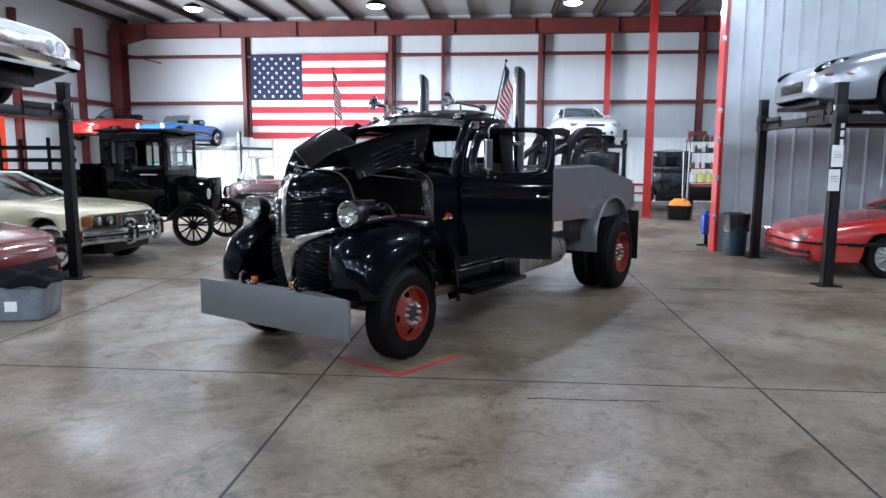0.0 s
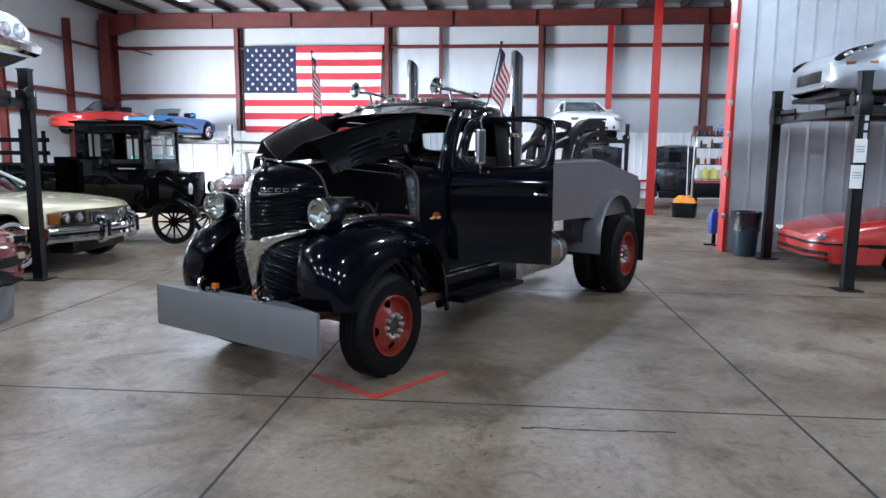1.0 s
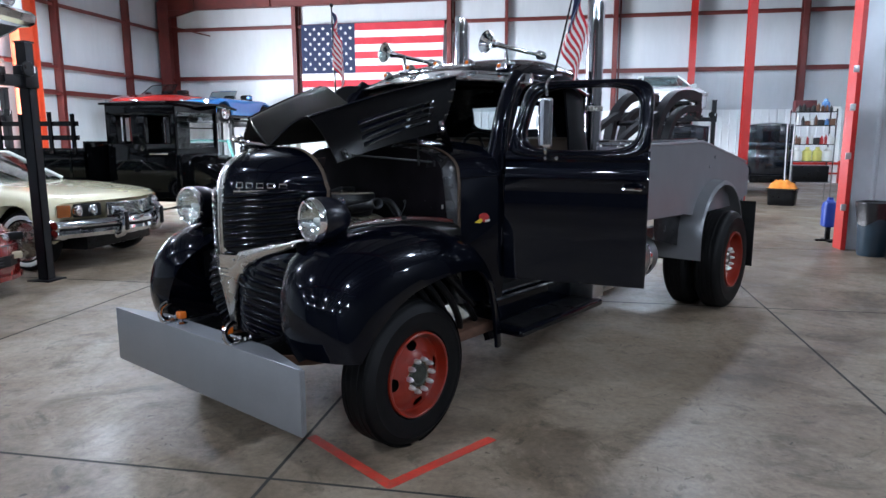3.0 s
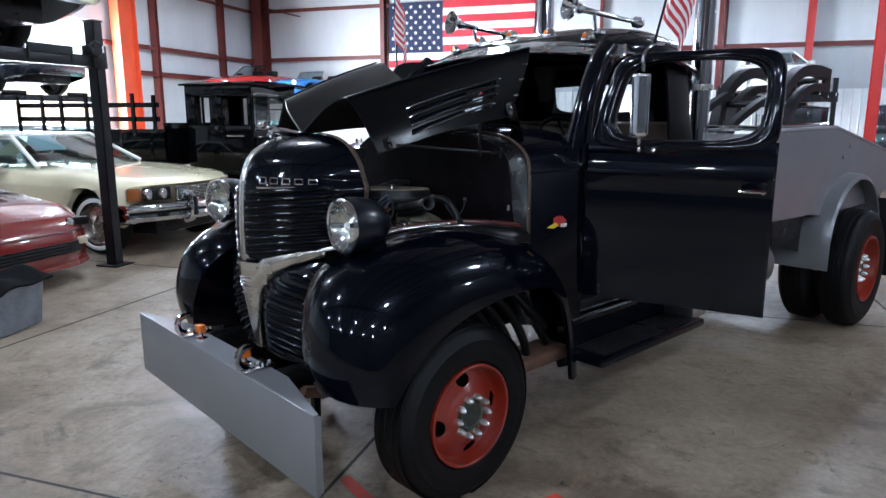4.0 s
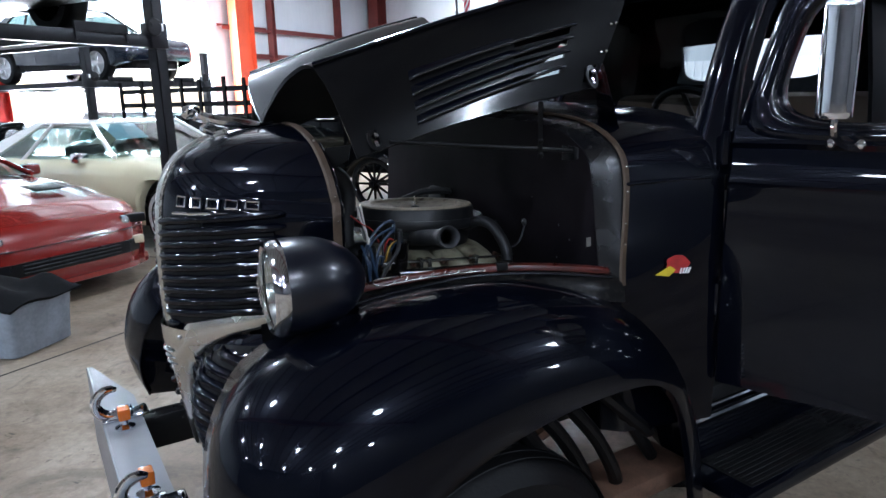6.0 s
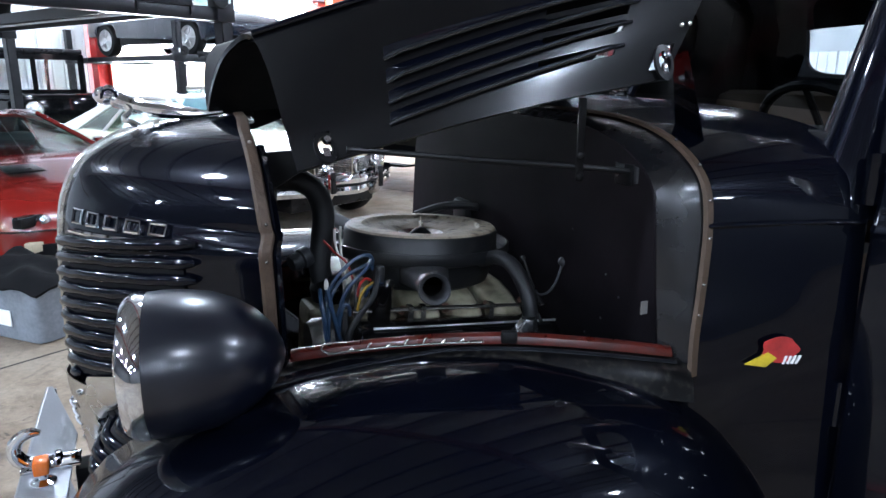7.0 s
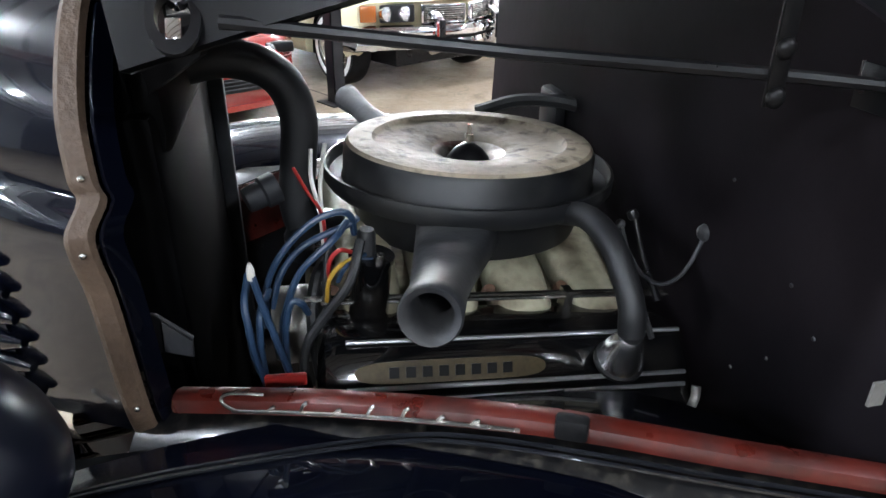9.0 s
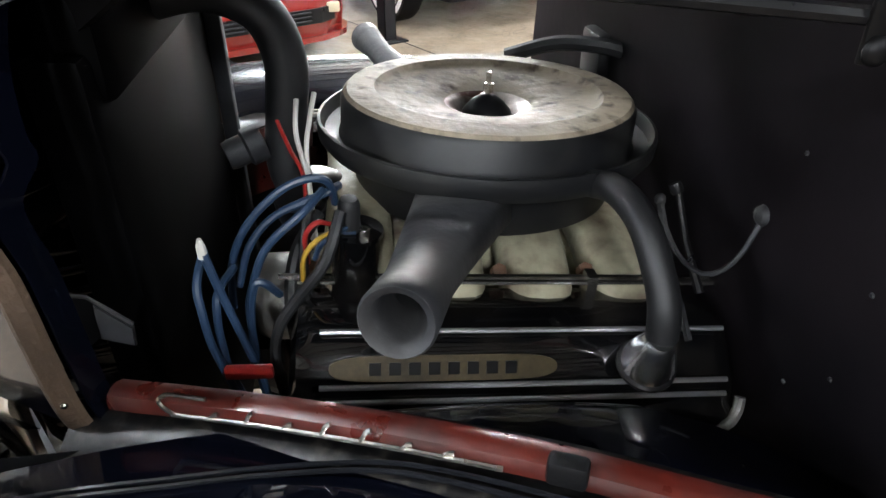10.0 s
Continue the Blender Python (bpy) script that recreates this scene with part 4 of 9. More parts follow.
# cowl, firewall
COWL_F = [(0.0, 1.30, 1.525), (0.2, 1.30, 1.52), (0.38, 1.30, 1.512), (0.5, 1.30, 1.49), (0.58, 1.30, 1.455), (0.632, 1.30, 1.408), (0.65, 1.30, 1.33), (0.664, 1.285, 1.22), (0.682, 1.262, 1.1), (0.70, 1.26, 0.9), (0.71, 1.27, 0.62)]
COWL_R = [(0.0, 1.64, 1.545), (0.25, 1.62, 1.542), (0.45, 1.6, 1.53), (0.6, 1.585, 1.51), (0.69, 1.575, 1.48), (0.75, 1.56, 1.43), (0.778, 1.555, 1.34), (0.788, 1.55, 1.22), (0.793, 1.55, 1.1), (0.795, 1.55, 0.9), (0.79, 1.55, 0.62)]
cf, cr = smooth_line(COWL_F, 40), smooth_line(COWL_R, 40)
bm = bmesh.new()
for s in (1, -1):
    grid(bm, [[(s * p.x, p.y, p.z + 0.02 * math.sin(math.pi * t / 8) * max(0, 1 - abs(p.x) * 1.2)) for p in (a.lerp(b, t / 8) for a, b in zip(cf, cr))] for t in range(9)])
bmesh.ops.remove_doubles(bm, verts=bm.verts, dist=1e-4)
part("cowl", bm, BLACK_PAINT, truck)
bm = bmesh.new()
outline = [(p.x, p.z) for p in cf] + [(-p.x, p.z) for p in cf[::-1]]
prism(bm, [(x * 0.93, 0.62 + (z - 0.62) * 0.985) for x, z in outline], 0.02, m=pose(0, 1.24, 0, 90, 0, 0))
part("firewall", bm, material("smudged_firewall_black", (0.0018, 0.0017, 0.0024), 0.55, vary=0.5, scale=4, spec=0.04, dirt=(0.016, 0.0125, 0.0145), dirt_amount=0.8, dirt_scale=1.9, dirt_from=0.44, bump=0.06, bump_scale=25), truck, "dusty black firewall")
bm = bmesh.new()
for s in (1, -1):
    rows = []
    for p in cf:
        q = Vector((p.x * 0.93, 1.225, 0.62 + (p.z - 0.62) * 0.985))
        rows.append([(s * q.x, q.y, q.z), (s * (q.x * 0.4 + p.x * 0.6), 1.25, q.z * 0.4 + p.z * 0.6), (s * p.x, p.y, p.z)])
    grid(bm, rows)
part("cowl_flange", bm, material("satin_flange_black", (0.006, 0.006, 0.007), 0.26, spec=0.45, vary=0.3, scale=6, rough_vary=0.08, dirt=(0.02, 0.018, 0.016), dirt_amount=0.4, dirt_scale=12), truck)
bm = bmesh.new()
for s in (1, -1):
    rows = []
    for p in cf[:34]:
        n2 = Vector((p.x * 0.8, 0, max(p.z - 1.1, 0.0) + 0.05 if p.x < 0.6 else 0.02)).normalized() * 0.009
        rows.append([(s * (p.x + n2.x * f), p.y + dy, p.z + n2.z * f) for dy, f in ((-0.009, 0.3), (-0.005, 1.0), (0.009, 1.0), (0.013, 0.2))])
    grid(bm, rows)
part("hood_lacing", bm, LACING, truck, "brown webbing strip at the cowl edge")
bm = bmesh.new()
for i in (14, 18, 22, 25, 28, 30):
    for s in (1, -1):
        p = cf[i]
        bm = bmesh.new()
        bmesh.ops.create_uvsphere(bm, u_segments=8, v_segments=6, radius=0.0042, matrix=Matrix.Translation((s * (p.x + 0.008), p.y + 0.002, p.z + 0.006)))
        part("lacing_screw", bm, DULL_CHROME, truck)
for s in (1, -1):
    part("cowl_bead", tube(bmesh.new(), [(s * 0.654, 1.3, 1.332), (s * 0.72, 1.45, 1.34), (s * 0.78, 1.55, 1.345)], 0.006, 8), BLACK_PAINT, truck)
bm = bmesh.new()
tube(bm, [(0.0, 1.4, 1.545), (0.0, 1.6, 1.56)], 0.006, 8)
tube(bm, [(0.0, 1.3, 1.535), (0.0, 1.42, 1.545)], 0.009, 8)
box(bm, -0.03, 0.03, 1.56, 1.6, 1.545, 1.565, bevel=0.005)
part("hood_hinge", bm, CHROME, truck)

# decal on the cowl side, kept as plain coloured shapes
DEC = pose(0.747, 1.408, 1.10, 90, 0, 69)
bm = bmesh.new()
prism(bm, [(0.035 * math.cos(a) * (1 + 0.12 * math.cos(5 * a)) + 0.005, 0.026 * math.sin(a) + 0.008) for a in [2 * math.pi * k / 20 for k in range(20)]], 0.0022, m=DEC)
part("decal", bm, material("decal_red", (0.34, 0.022, 0.022), 0.4, vary=0.3, scale=40), truck, "small red and yellow decal on the cowl")
bm = bmesh.new()
prism(bm, [(-0.06, -0.02), (-0.02, -0.026), (0.0, -0.008), (-0.018, 0.004)], 0.0032, m=DEC)
part("decal", bm, material("decal_yellow", (0.5, 0.38, 0.02), 0.4, vary=0.2, scale=40), truck)
bm = bmesh.new()
for k in range(4):
    prism(bm, [(0.012 + 0.008 * k, -0.02), (0.016 + 0.008 * k, -0.02), (0.02 + 0.009 * k, -0.004), (0.015 + 0.009 * k, -0.004)], 0.0032, m=DEC)
part("decal", bm, PAPER, truck)

# cab: roof, pillars, rear wall, floor, sides below the window line
ROOF_SECT = [  # y, half width, height of the crown, height of the gutter
    (1.86, 0.60, 1.95, 1.90), (1.92, 0.66, 2.0, 1.905), (2.02, 0.70, 2.045, 1.905), (2.18, 0.725, 2.085, 1.9), (2.36, 0.73, 2.10, 1.89), (2.54, 0.725, 2.085, 1.88), (2.68, 0.70, 2.03, 1.85), (2.76, 0.66, 1.94, 1.80), (2.80, 0.63, 1.80, 1.72)]
bm = bmesh.new()
rows = []
for y, hw, zc, zg in ROOF_SECT:
    row = []
    for i in range(21):
        a = math.pi * i / 20
        c, sn = math.cos(a), math.sin(a)
        row.append((hw * math.copysign(abs(c) ** 0.62, c), y, zg + (zc - zg) * abs(sn) ** 0.75))
    rows.append(row)
grid(bm, rows)
thick(bm, 0.02)
part("cab_roof", bm, BLACK_PAINT, truck, "domed glossy black cab roof", 45)


def cab_back_point(x, z):
    hw = 0.7 - max(0, z - 1.5) * 0.28
    return Vector((x, 2.80 - 0.03 * abs(x / hw) ** 3 - max(0, z - 1.72) * 0.2, z))


bm = bmesh.new()
rings = []
for f in range(5):
    ring = []
    for k in range(48):
        a = 2 * math.pi * (k + 0.5) / 48
        c, sn = math.cos(a), math.sin(a)
        win = (0.37 * math.copysign(abs(c) ** 0.35, c), 1.765 + 0.145 * math.copysign(abs(sn) ** 0.35, sn))
        z = 1.31 + 0.65 * math.copysign(abs(sn) ** 0.2, sn)
        hw = 0.7 - max(0, z - 1.5) * 0.28
        edge = (hw * math.copysign(abs(c) ** 0.2, c), z)
        t = f / 4
        ring.append(cab_back_point(win[0] + (edge[0] - win[0]) * t, win[1] + (edge[1] - win[1]) * t))
    rings.append(ring)
grid(bm, rings, close=True)
thick(bm, 0.02)
part("cab_back", bm, BLACK_PAINT, truck)
for s in (1, -1):
    bm = bmesh.new()
    tube(bm, smooth_line([(s * 0.69, 1.60, 1.36), (s * 0.70, 1.605, 1.46), (s * 0.695, 1.66, 1.66), (s * 0.685, 1.75, 1.835), (s * 0.665, 1.86, 1.92)], 14), [0.1, 0.095, 0.085, 0.072, 0.063, 0.057, 0.053, 0.05, 0.049, 0.048, 0.048, 0.048, 0.05, 0.052, 0.055], 16)
    part("windscreen_pillar", bm, BLACK_PAINT, truck)
    bm = bmesh.new()
    tube(bm, smooth_line([(s * 0.70, 1.64, 1.4), (s * 0.705, 1.66, 1.52), (s * 0.695, 1.72, 1.68), (s * 0.685, 1.81, 1.84), (s * 0.67, 1.92, 1.91)], 12), 0.045, 10)
    part("door_post", bm, BLACK_PAINT, truck)
    bm = bmesh.new()
    grid(bm, [[(s * (0.74 - 0.09 * (k / 6) ** 3 - max(0, z - 1.5) * 0.12 + 0.03 * math.sin(math.pi * k / 6) * (z < 1.5)), 2.4 + (2.8 - 2.4) * k / 6, z) for z in (0.64, 0.9, 1.2, 1.45, 1.6, 1.75, 1.88)] for k in range(7)])
    thick(bm, 0.015)
    part("cab_quarter", bm, DULL_CAB, truck)
    bm = bmesh.new()
    tube(bm, smooth_line([(s * 0.69, 1.9, 1.905), (s * 0.725, 2.1, 1.9), (s * 0.735, 2.4, 1.89), (s * 0.71, 2.68, 1.85)], 12), 0.018, 8)
    part("roof_gutter", bm, BLACK_PAINT, truck)
bm = bmesh.new()
tube(bm, smooth_line([(-0.66, 1.88, 1.9), (-0.35, 1.85, 1.925), (0, 1.83, 1.932), (0.35, 1.85, 1.925), (0.66, 1.88, 1.9)], 14), 0.04, 10)
part("windscreen_header", bm, BLACK_PAINT, truck)
bm = bmesh.new()
tube(bm, [(0, 1.63, 1.55), (0, 1.835, 1.92)], 0.014, 8)
part("windscreen_divider", bm, BLACK_PAINT, truck)
bm = bmesh.new()
for s in (1, -1):
    grid(bm, [[(0, 1.635, 1.56), (0, 1.83, 1.915)], [(s * 0.35, 1.62, 1.55), (s * 0.35, 1.845, 1.91)], [(s * 0.69, 1.61, 1.53), (s * 0.64, 1.87, 1.88)]])
pane = part("windscreen", bm, SCREEN, truck, "split windscreen, tinted so the cab reads dark")
bm = boxes((-0.74, 0.74, 1.5, 2.8, 0.62, 0.68), (-0.7, 0.7, 1.55, 1.72, 1.25, 1.5), bevel=0.01)
part("cab_floor", bm, DARK_IN, truck)
bm = boxes((-0.64, 0.64, 2.2, 2.68, 0.78, 1.05), bevel=0.05)
box(bm, -0.64, 0.64, 2.58, 2.74, 1.0, 1.56, bevel=0.05)
part("bench_seat", bm, TAN, truck, "tan bench seat")
bm = bmesh.new()
lathe(bm, [(0.2 + 0.013 * math.cos(a), 0.013 * math.sin(a)) for a in [2 * math.pi * k / 8 for k in range(9)]], pose(0.34, 2.02, 1.42, -55), seg=28)
rod(bm, (0.34, 2.02, 1.42), (0.34, 1.75, 1.2), 0.018)
for k in range(3):
    a = 2 * math.pi * k / 3 + 0.5
    rod(bm, pose(0.34, 2.02, 1.42, -55) @ Vector((0, 0, 0)), pose(0.34, 2.02, 1.42, -55) @ Vector((0.2 * math.cos(a), 0.2 * math.sin(a), 0)), 0.009, seg=6)
part("steering_wheel", bm, SATIN_BLACK, truck)

# sun visor over the windscreen, in tinted grey
bm = bmesh.new()
rows = []
for i in range(17):
    x = -0.765 + 1.53 * i / 16
    k = 1 - (x / 0.74) ** 2
    tip = 1.74 + 0.085 * (abs(x) / 0.765) ** 3
    rows.append([(x, tip, 1.885 + 0.05 * k), (x, tip + 0.07, 1.915 + 0.052 * k), (x * 0.96, 1.9 + 0.03 * (1 - k), 1.945 + 0.055 * k)])
grid(bm, rows)
thick(bm, 0.008)
VISOR = material("smoked_visor", (0.16, 0.17, 0.18), 0.2, metal=0.5, coat=1.0)
part("sun_visor", bm, VISOR, truck, "smoked grey outside sun visor")
bm = bmesh.new()
tube(bm, [(x, 1.738 + 0.085 * (abs(x) / 0.765) ** 3, 1.882 + 0.05 * (1 - (x / 0.74) ** 2)) for x in [-0.765 + 1.53 * i / 16 for i in range(17)]], 0.008, 8)
for s in (1, -1):
    tube(bm, smooth_line([(s * 0.765, 1.823, 1.878), (s * 0.772, 1.85, 1.885), (s * 0.76, 1.88, 1.905), (s * 0.735, 1.91, 1.94)], 8), 0.009, 8)
part("visor_edge", bm, CHROME, truck)

# air horns and marker lamps on the roof
for x, y, z, n in ((-0.45, 1.84, 2.155, 0.42), (0.44, 1.84, 2.15, 0.46)):
    bm = bmesh.new()
    lathe(bm, [(0.004, n + 0.06), (0.022, n + 0.055), (0.03, n + 0.03), (0.03, n), (0.012, n - 0.02), (0.014, 0.2), (0.018, 0.1), (0.032, 0.045), (0.062, 0.008), (0.072, 0.0), (0.066, 0.002), (0.03, 0.05), (0.004, 0.06)], pose(x, y, z, -90 - 6, 0, -14 if x > 0 else -10), seg=22)
    horn = part("air_horn", bm, CHROME, truck, "chrome trumpet air horn on the roof")
    bm = bmesh.new()
    rod(bm, (x + 0.04, y + 0.16, z - 0.01), (x + 0.05, y + 0.17, 2.03), 0.012)
    box(bm, x + 0.01, x + 0.09, y + 0.13, y + 0.21, 2.015, 2.04, bevel=0.008)
    part("horn_stand", bm, CHROME, horn)
for x, y, z in ((-0.5, 1.93, 2.0), (-0.26, 1.91, 2.035), (0.0, 1.9, 2.045), (0.26, 1.91, 2.035), (0.5, 1.93, 2.0)):
    bm = lathe(bmesh.new(), [(0.036, 0.0), (0.036, 0.012), (0.026, 0.03), (0.008, 0.042), (0.0, 0.043)], pose(x, y, z - 0.012, 12), seg=16)
    lamp = part("marker_lamp", bm, CHROME, truck, "chrome roof marker lamp with amber lens")
    bm = lathe(bmesh.new(), [(0.014, 0.0), (0.014, 0.01), (0.008, 0.017), (0.0, 0.018)], pose(x, y - 0.024, z + 0.004, 80), seg=14)
    part("lens", bm, AMBER, lamp)


def flag_pole(x, y, z, lean, top, name):
    d = Vector((math.sin(radians(lean)), 0.0, math.cos(radians(lean))))
    bm = bmesh.new()
    p = Vector((x, y, z))
    rod(bm, p, p + d * top, 0.007, 0.005, seg=8)
    bmesh.ops.create_uvsphere(bm, u_segments=10, v_segments=8, radius=0.014, matrix=Matrix.Translation(p + d * top))
    pole = part("flag_pole", bm, SATIN_BLACK, truck, "thin dark staff with a small striped flag")
    h, n = 0.34, 13
    for k in range(n):
        bm = bmesh.new()
        rows = []
        for j in range(9):
            u = j / 8
            row = []
            for e in (0, 1):
                v = (k + e) / n
                q = p + d * (top - 0.04 - h * v)
                drop = Vector((0.10 * u + 0.012 * math.sin(5 * u + 4 * v), 0.03 * math.sin(9 * u + 2 * v), -0.22 * u - 0.05 * u * u))
                row.append(q + drop)
            rows.append(row)
        grid(bm, rows)
        thick(bm, 0.0015)
        part("stripe", bm, FLAG_RED if k % 2 == 0 else FLAG_WHITE, pole)
    bm = bmesh.new()
    rows = []
    for j in range(5):
        u = 0.42 * j / 4
        row = []
        for e in range(5):
            v = 0.54 * e / 4
            q = p + d * (top - 0.04 - h * v)
            row.append(q + Vector((0.10 * u + 0.012 * math.sin(5 * u + 4 * v), 0.03 * math.sin(9 * u + 2 * v) - 0.004, -0.22 * u - 0.05 * u * u)))
        rows.append(row)
    grid(bm, rows)
    thick(bm, 0.006)
    part("canton", bm, FLAG_BLUE, pole)


flag_pole(0.76, 2.12, 1.9, 14, 0.62, "right")
flag_pole(-0.92, 1.8, 1.55, -2, 0.98, "left")

# exhaust stacks behind the cab
for s in (1, -1):
    x = 0.62 * s
    bm = bmesh.new()
    rings = []
    for z, cut in ((0.75, 0), (1.9, 0), (2.42, 0), (2.5, 1)):
        rings.append([(x + 0.062 * math.cos(a), 2.95 + 0.062 * math.sin(a), z + cut * (-0.06 * math.sin(a))) for a in [2 * math.pi * k / 20 for k in range(20)]])
    vs = grid(bm, rings, close=True)
    grid(bm, [[(x + 0.055 * math.cos(a), 2.95 + 0.055 * math.sin(a), 2.5 - 0.06 * math.sin(a)) for a in [2 * math.pi * k / 20 for k in range(20)]], [(x + 0.055 * math.cos(a), 2.95 + 0.055 * math.sin(a), 1.9) for a in [2 * math.pi * k / 20 for k in range(20)]]], close=True)
    stack = part("exhaust_pipe", bm, STACK_CHROME, truck, "tall upright chrome exhaust pipe")
    for z in (1.3, 1.75):
        bm = lathe(bmesh.new(), [(0.068, z), (0.073, z + 0.005), (0.073, z + 0.03), (0.068, z + 0.035)], pose(x, 2.95, 0), seg=18)
        box(bm, x - 0.02, x + 0.02, 2.82, 2.885, z, z + 0.035)
        part("pipe_clamp", bm, DULL_CHROME, stack)

# front fenders
CROWN = smooth_line([(0, 0.165, 0.57), (0, 0.137, 0.66), (0, 0.128, 0.77), (0, 0.17, 0.915), (0, 0.29, 1.028), (0, 0.53, 1.098), (0, 0.78, 1.114), (0, 1.0, 1.098), (0, 1.18, 1.05), (0, 1.33, 0.955), (0, 1.45, 0.79), (0, 1.525, 0.6), (0, 1.565, 0.36)], 44)
LIP = smooth_line([(0, 0.32, 0.55), (0, 0.345, 0.58), (0, 0.42, 0.66), (0, 0.53, 0.745), (0, 0.66, 0.806), (0, 0.80, 0.84), (0, 0.95, 0.858), (0, 1.1, 0.86), (0, 1.22, 0.835), (0, 1.305, 0.74), (0, 1.362, 0.55), (0, 1.39, 0.36)], 44)
for s in (1, -1):
    bm = bmesh.new()
    rows = []
    for i, (c, l) in enumerate(zip(CROWN, LIP)):
        t = i / 44
        front = max(0, 1 - t * 3.2)
        inner = 0.40 + 0.2 * front ** 0.8 + 0.27 * max(0, t - 0.62) / 0.38
        row = []
        start = 0.60 + 0.065 * front ** 0.8
        round_over = [(start + (0.875 - start) * math.sin(radians(q)), 1 - math.cos(radians(q)), 0.0) for q in range(0, 91, 9)]
        for a, f, dz in ((inner, 0.1, -0.035), (inner + 0.05, 0.02, -0.012), *round_over, (0.866, 1.02, 0), (0.855, 1.03, 0)):
            a = max(a, inner)
            p = c.lerp(l, f)
            row.append((s * a * (1.0 if s > 0 else 0.965), p.y, p.z + dz))
        rows.append(row)
    grid(bm, rows)
    thick(bm, 0.006)
    part("front_fender", bm, BLACK_PAINT, truck, "rounded glossy black front fender", 60)
    bm = bmesh.new()
    inner = [[(s * (0.42 + 0.13 * (y > 1.0)), y, z) for z in (0.78, 0.88, 0.97, 1.06)] for y in (0.33, 0.5, 0.7, 0.85, 0.95, 1.0)]
    grid(bm, inner)
    part("inner_fender", bm, SATIN_BLACK, truck)
    bm = bmesh.new()
    rows = []
    for i in range(0, 27):
        c = CROWN[i]
        edge = 0.40 + 0.2 * max(0, 1 - i / 44 * 3.2) ** 0.8
        p = c.lerp(LIP[i], 0.1) + Vector((0, 0, -0.035))
        q = Vector((0.44, max(0.53, p.y), min(p.z, 1.02)))
        rows.append([(s * (edge + 0.004), p.y, p.z), (s * (edge * 0.6 + q.x * 0.4), p.y * 0.45 + q.y * 0.55, p.z * 0.5 + q.z * 0.5), (s * q.x, q.y, q.z)])
    grid(bm, rows)
    thick(bm, 0.004)
    part("catwalk", bm, BLACK_PAINT, truck)
    # black ledge between hood and fender
    bm = bmesh.new()
    LEDGE = smooth_line([(x, y, z - (0 if s > 0 else 0.022)) for x, y, z in ((0.375, 0.55, 1.075), (0.46, 0.74, 1.105), (0.54, 0.92, 1.118), (0.61, 1.08, 1.11), (0.665, 1.27, 1.08))], 24)
    grid(bm, [[(s * (p.x - 0.035), p.y + 0.03, p.z - 0.01), (s * p.x, p.y, p.z), (s * (p.x + 0.022), p.y - 0.012, p.z - 0.006), (s * (p.x + 0.045), p.y - 0.022, p.z - 0.026), (s * (p.x + 0.055), p.y - 0.026, p.z - 0.06)] for p in LEDGE])
    thick(bm, 0.005)
    part("hood_ledge", bm, LEDGE_BLACK, truck)
    if s < 0:
        bm = bmesh.new()
        grid(bm, [[(s * (p.x - 0.037), p.y + 0.03, p.z - 0.012), (s * (p.x - 0.045), p.y + 0.034, p.z - 0.06), (s * (p.x - 0.05), p.y + 0.036, p.z - 0.13)] for p in LEDGE])
        thick(bm, 0.004)
        part("inner_apron", bm, WINE, truck, "wine-red painted inner apron")
        continue
    bm = bmesh.new()
    rows = []
    for i, p in enumerate(LEDGE[1:-1]):
        h = 0.024 - 0.002 * i / 22
        rows.append([(s * (p.x + 0.010), p.y - 0.005, p.z + 0.005), (s * (p.x + 0.0105), p.y - 0.005, p.z + h * 0.55), (s * (p.x + 0.008), p.y - 0.004, p.z + h * 0.83), (s * (p.x + 0.003), p.y - 0.002, p.z + h * 0.96), (s * (p.x - 0.004), p.y + 0.001, p.z + h), (s * (p.x - 0.012), p.y + 0.005, p.z + h * 0.86), (s * (p.x - 0.014), p.y + 0.006, p.z - 0.004)])
    vs = grid(bm, rows)
    cap(bm, vs[0][::-1]), cap(bm, vs[-1])
    part("ledge_moulding", bm, WINE, truck, "wine-red painted moulding on the hood ledge")
    bm = bmesh.new()
    seam = smooth_line([(0.488, 0.5, 1.081), (0.494, 0.58, 1.095), (0.499, 0.66, 1.102), (0.501, 0.73, 1.105), (0.513, 0.81, 1.112), (0.537, 0.87, 1.118), (0.577, 0.955, 1.119), (0.622, 1.06, 1.112), (0.672, 1.24, 1.083)], 40)
    for dx in (0.0, 0.0065):
        tube(bm, [(s * (p.x + dx), p.y - dx, p.z - 0.05 * dx) for p in seam], 0.0023, 6)
    part("ledge_bead", bm, LOUVER_LIP, truck, "thin double bead where the fender meets the ledge")
    bm = boxes((-0.009, 0.007, -0.015, 0.015, -0.006, 0.017), bevel=0.004)
    part("rubber_bumper", bm, RUBBER, truck, m=pose(s * 0.561, 0.943, 1.131, 0, 0, -24 * s))
    # script in bright metal, kept as plain strokes
    bm = bmesh.new()
    base = [LEDGE[3 + k] for k in range(9)] + [LEDGE[11].lerp(LEDGE[12], 0.5)]
    tube(bm, [(s * (p.x + 0.0125), p.y - 0.006, p.z + 0.011) for p in base], 0.0023, 6)
    part("script_bar", bm, DULL_CHROME, truck, "thin bright script bar")
    for k in range(8):
        at = 3.1 + 1.0 * k
        p = LEDGE[int(at)].lerp(LEDGE[int(at) + 1], at % 1) + Vector((0.0125, -0.006, 0.0115))
        bm = bmesh.new()
        if k == 0:
            pts = [(0.0, 0.0), (-0.012, 0.006), (-0.014, 0.014), (-0.004, 0.021), (0.016, 0.024), (0.034, 0.026)]
        else:
            tall = (0, 0.007, 0.014, 0.007, 0.014, 0.014, 0.007, 0.006)[k]
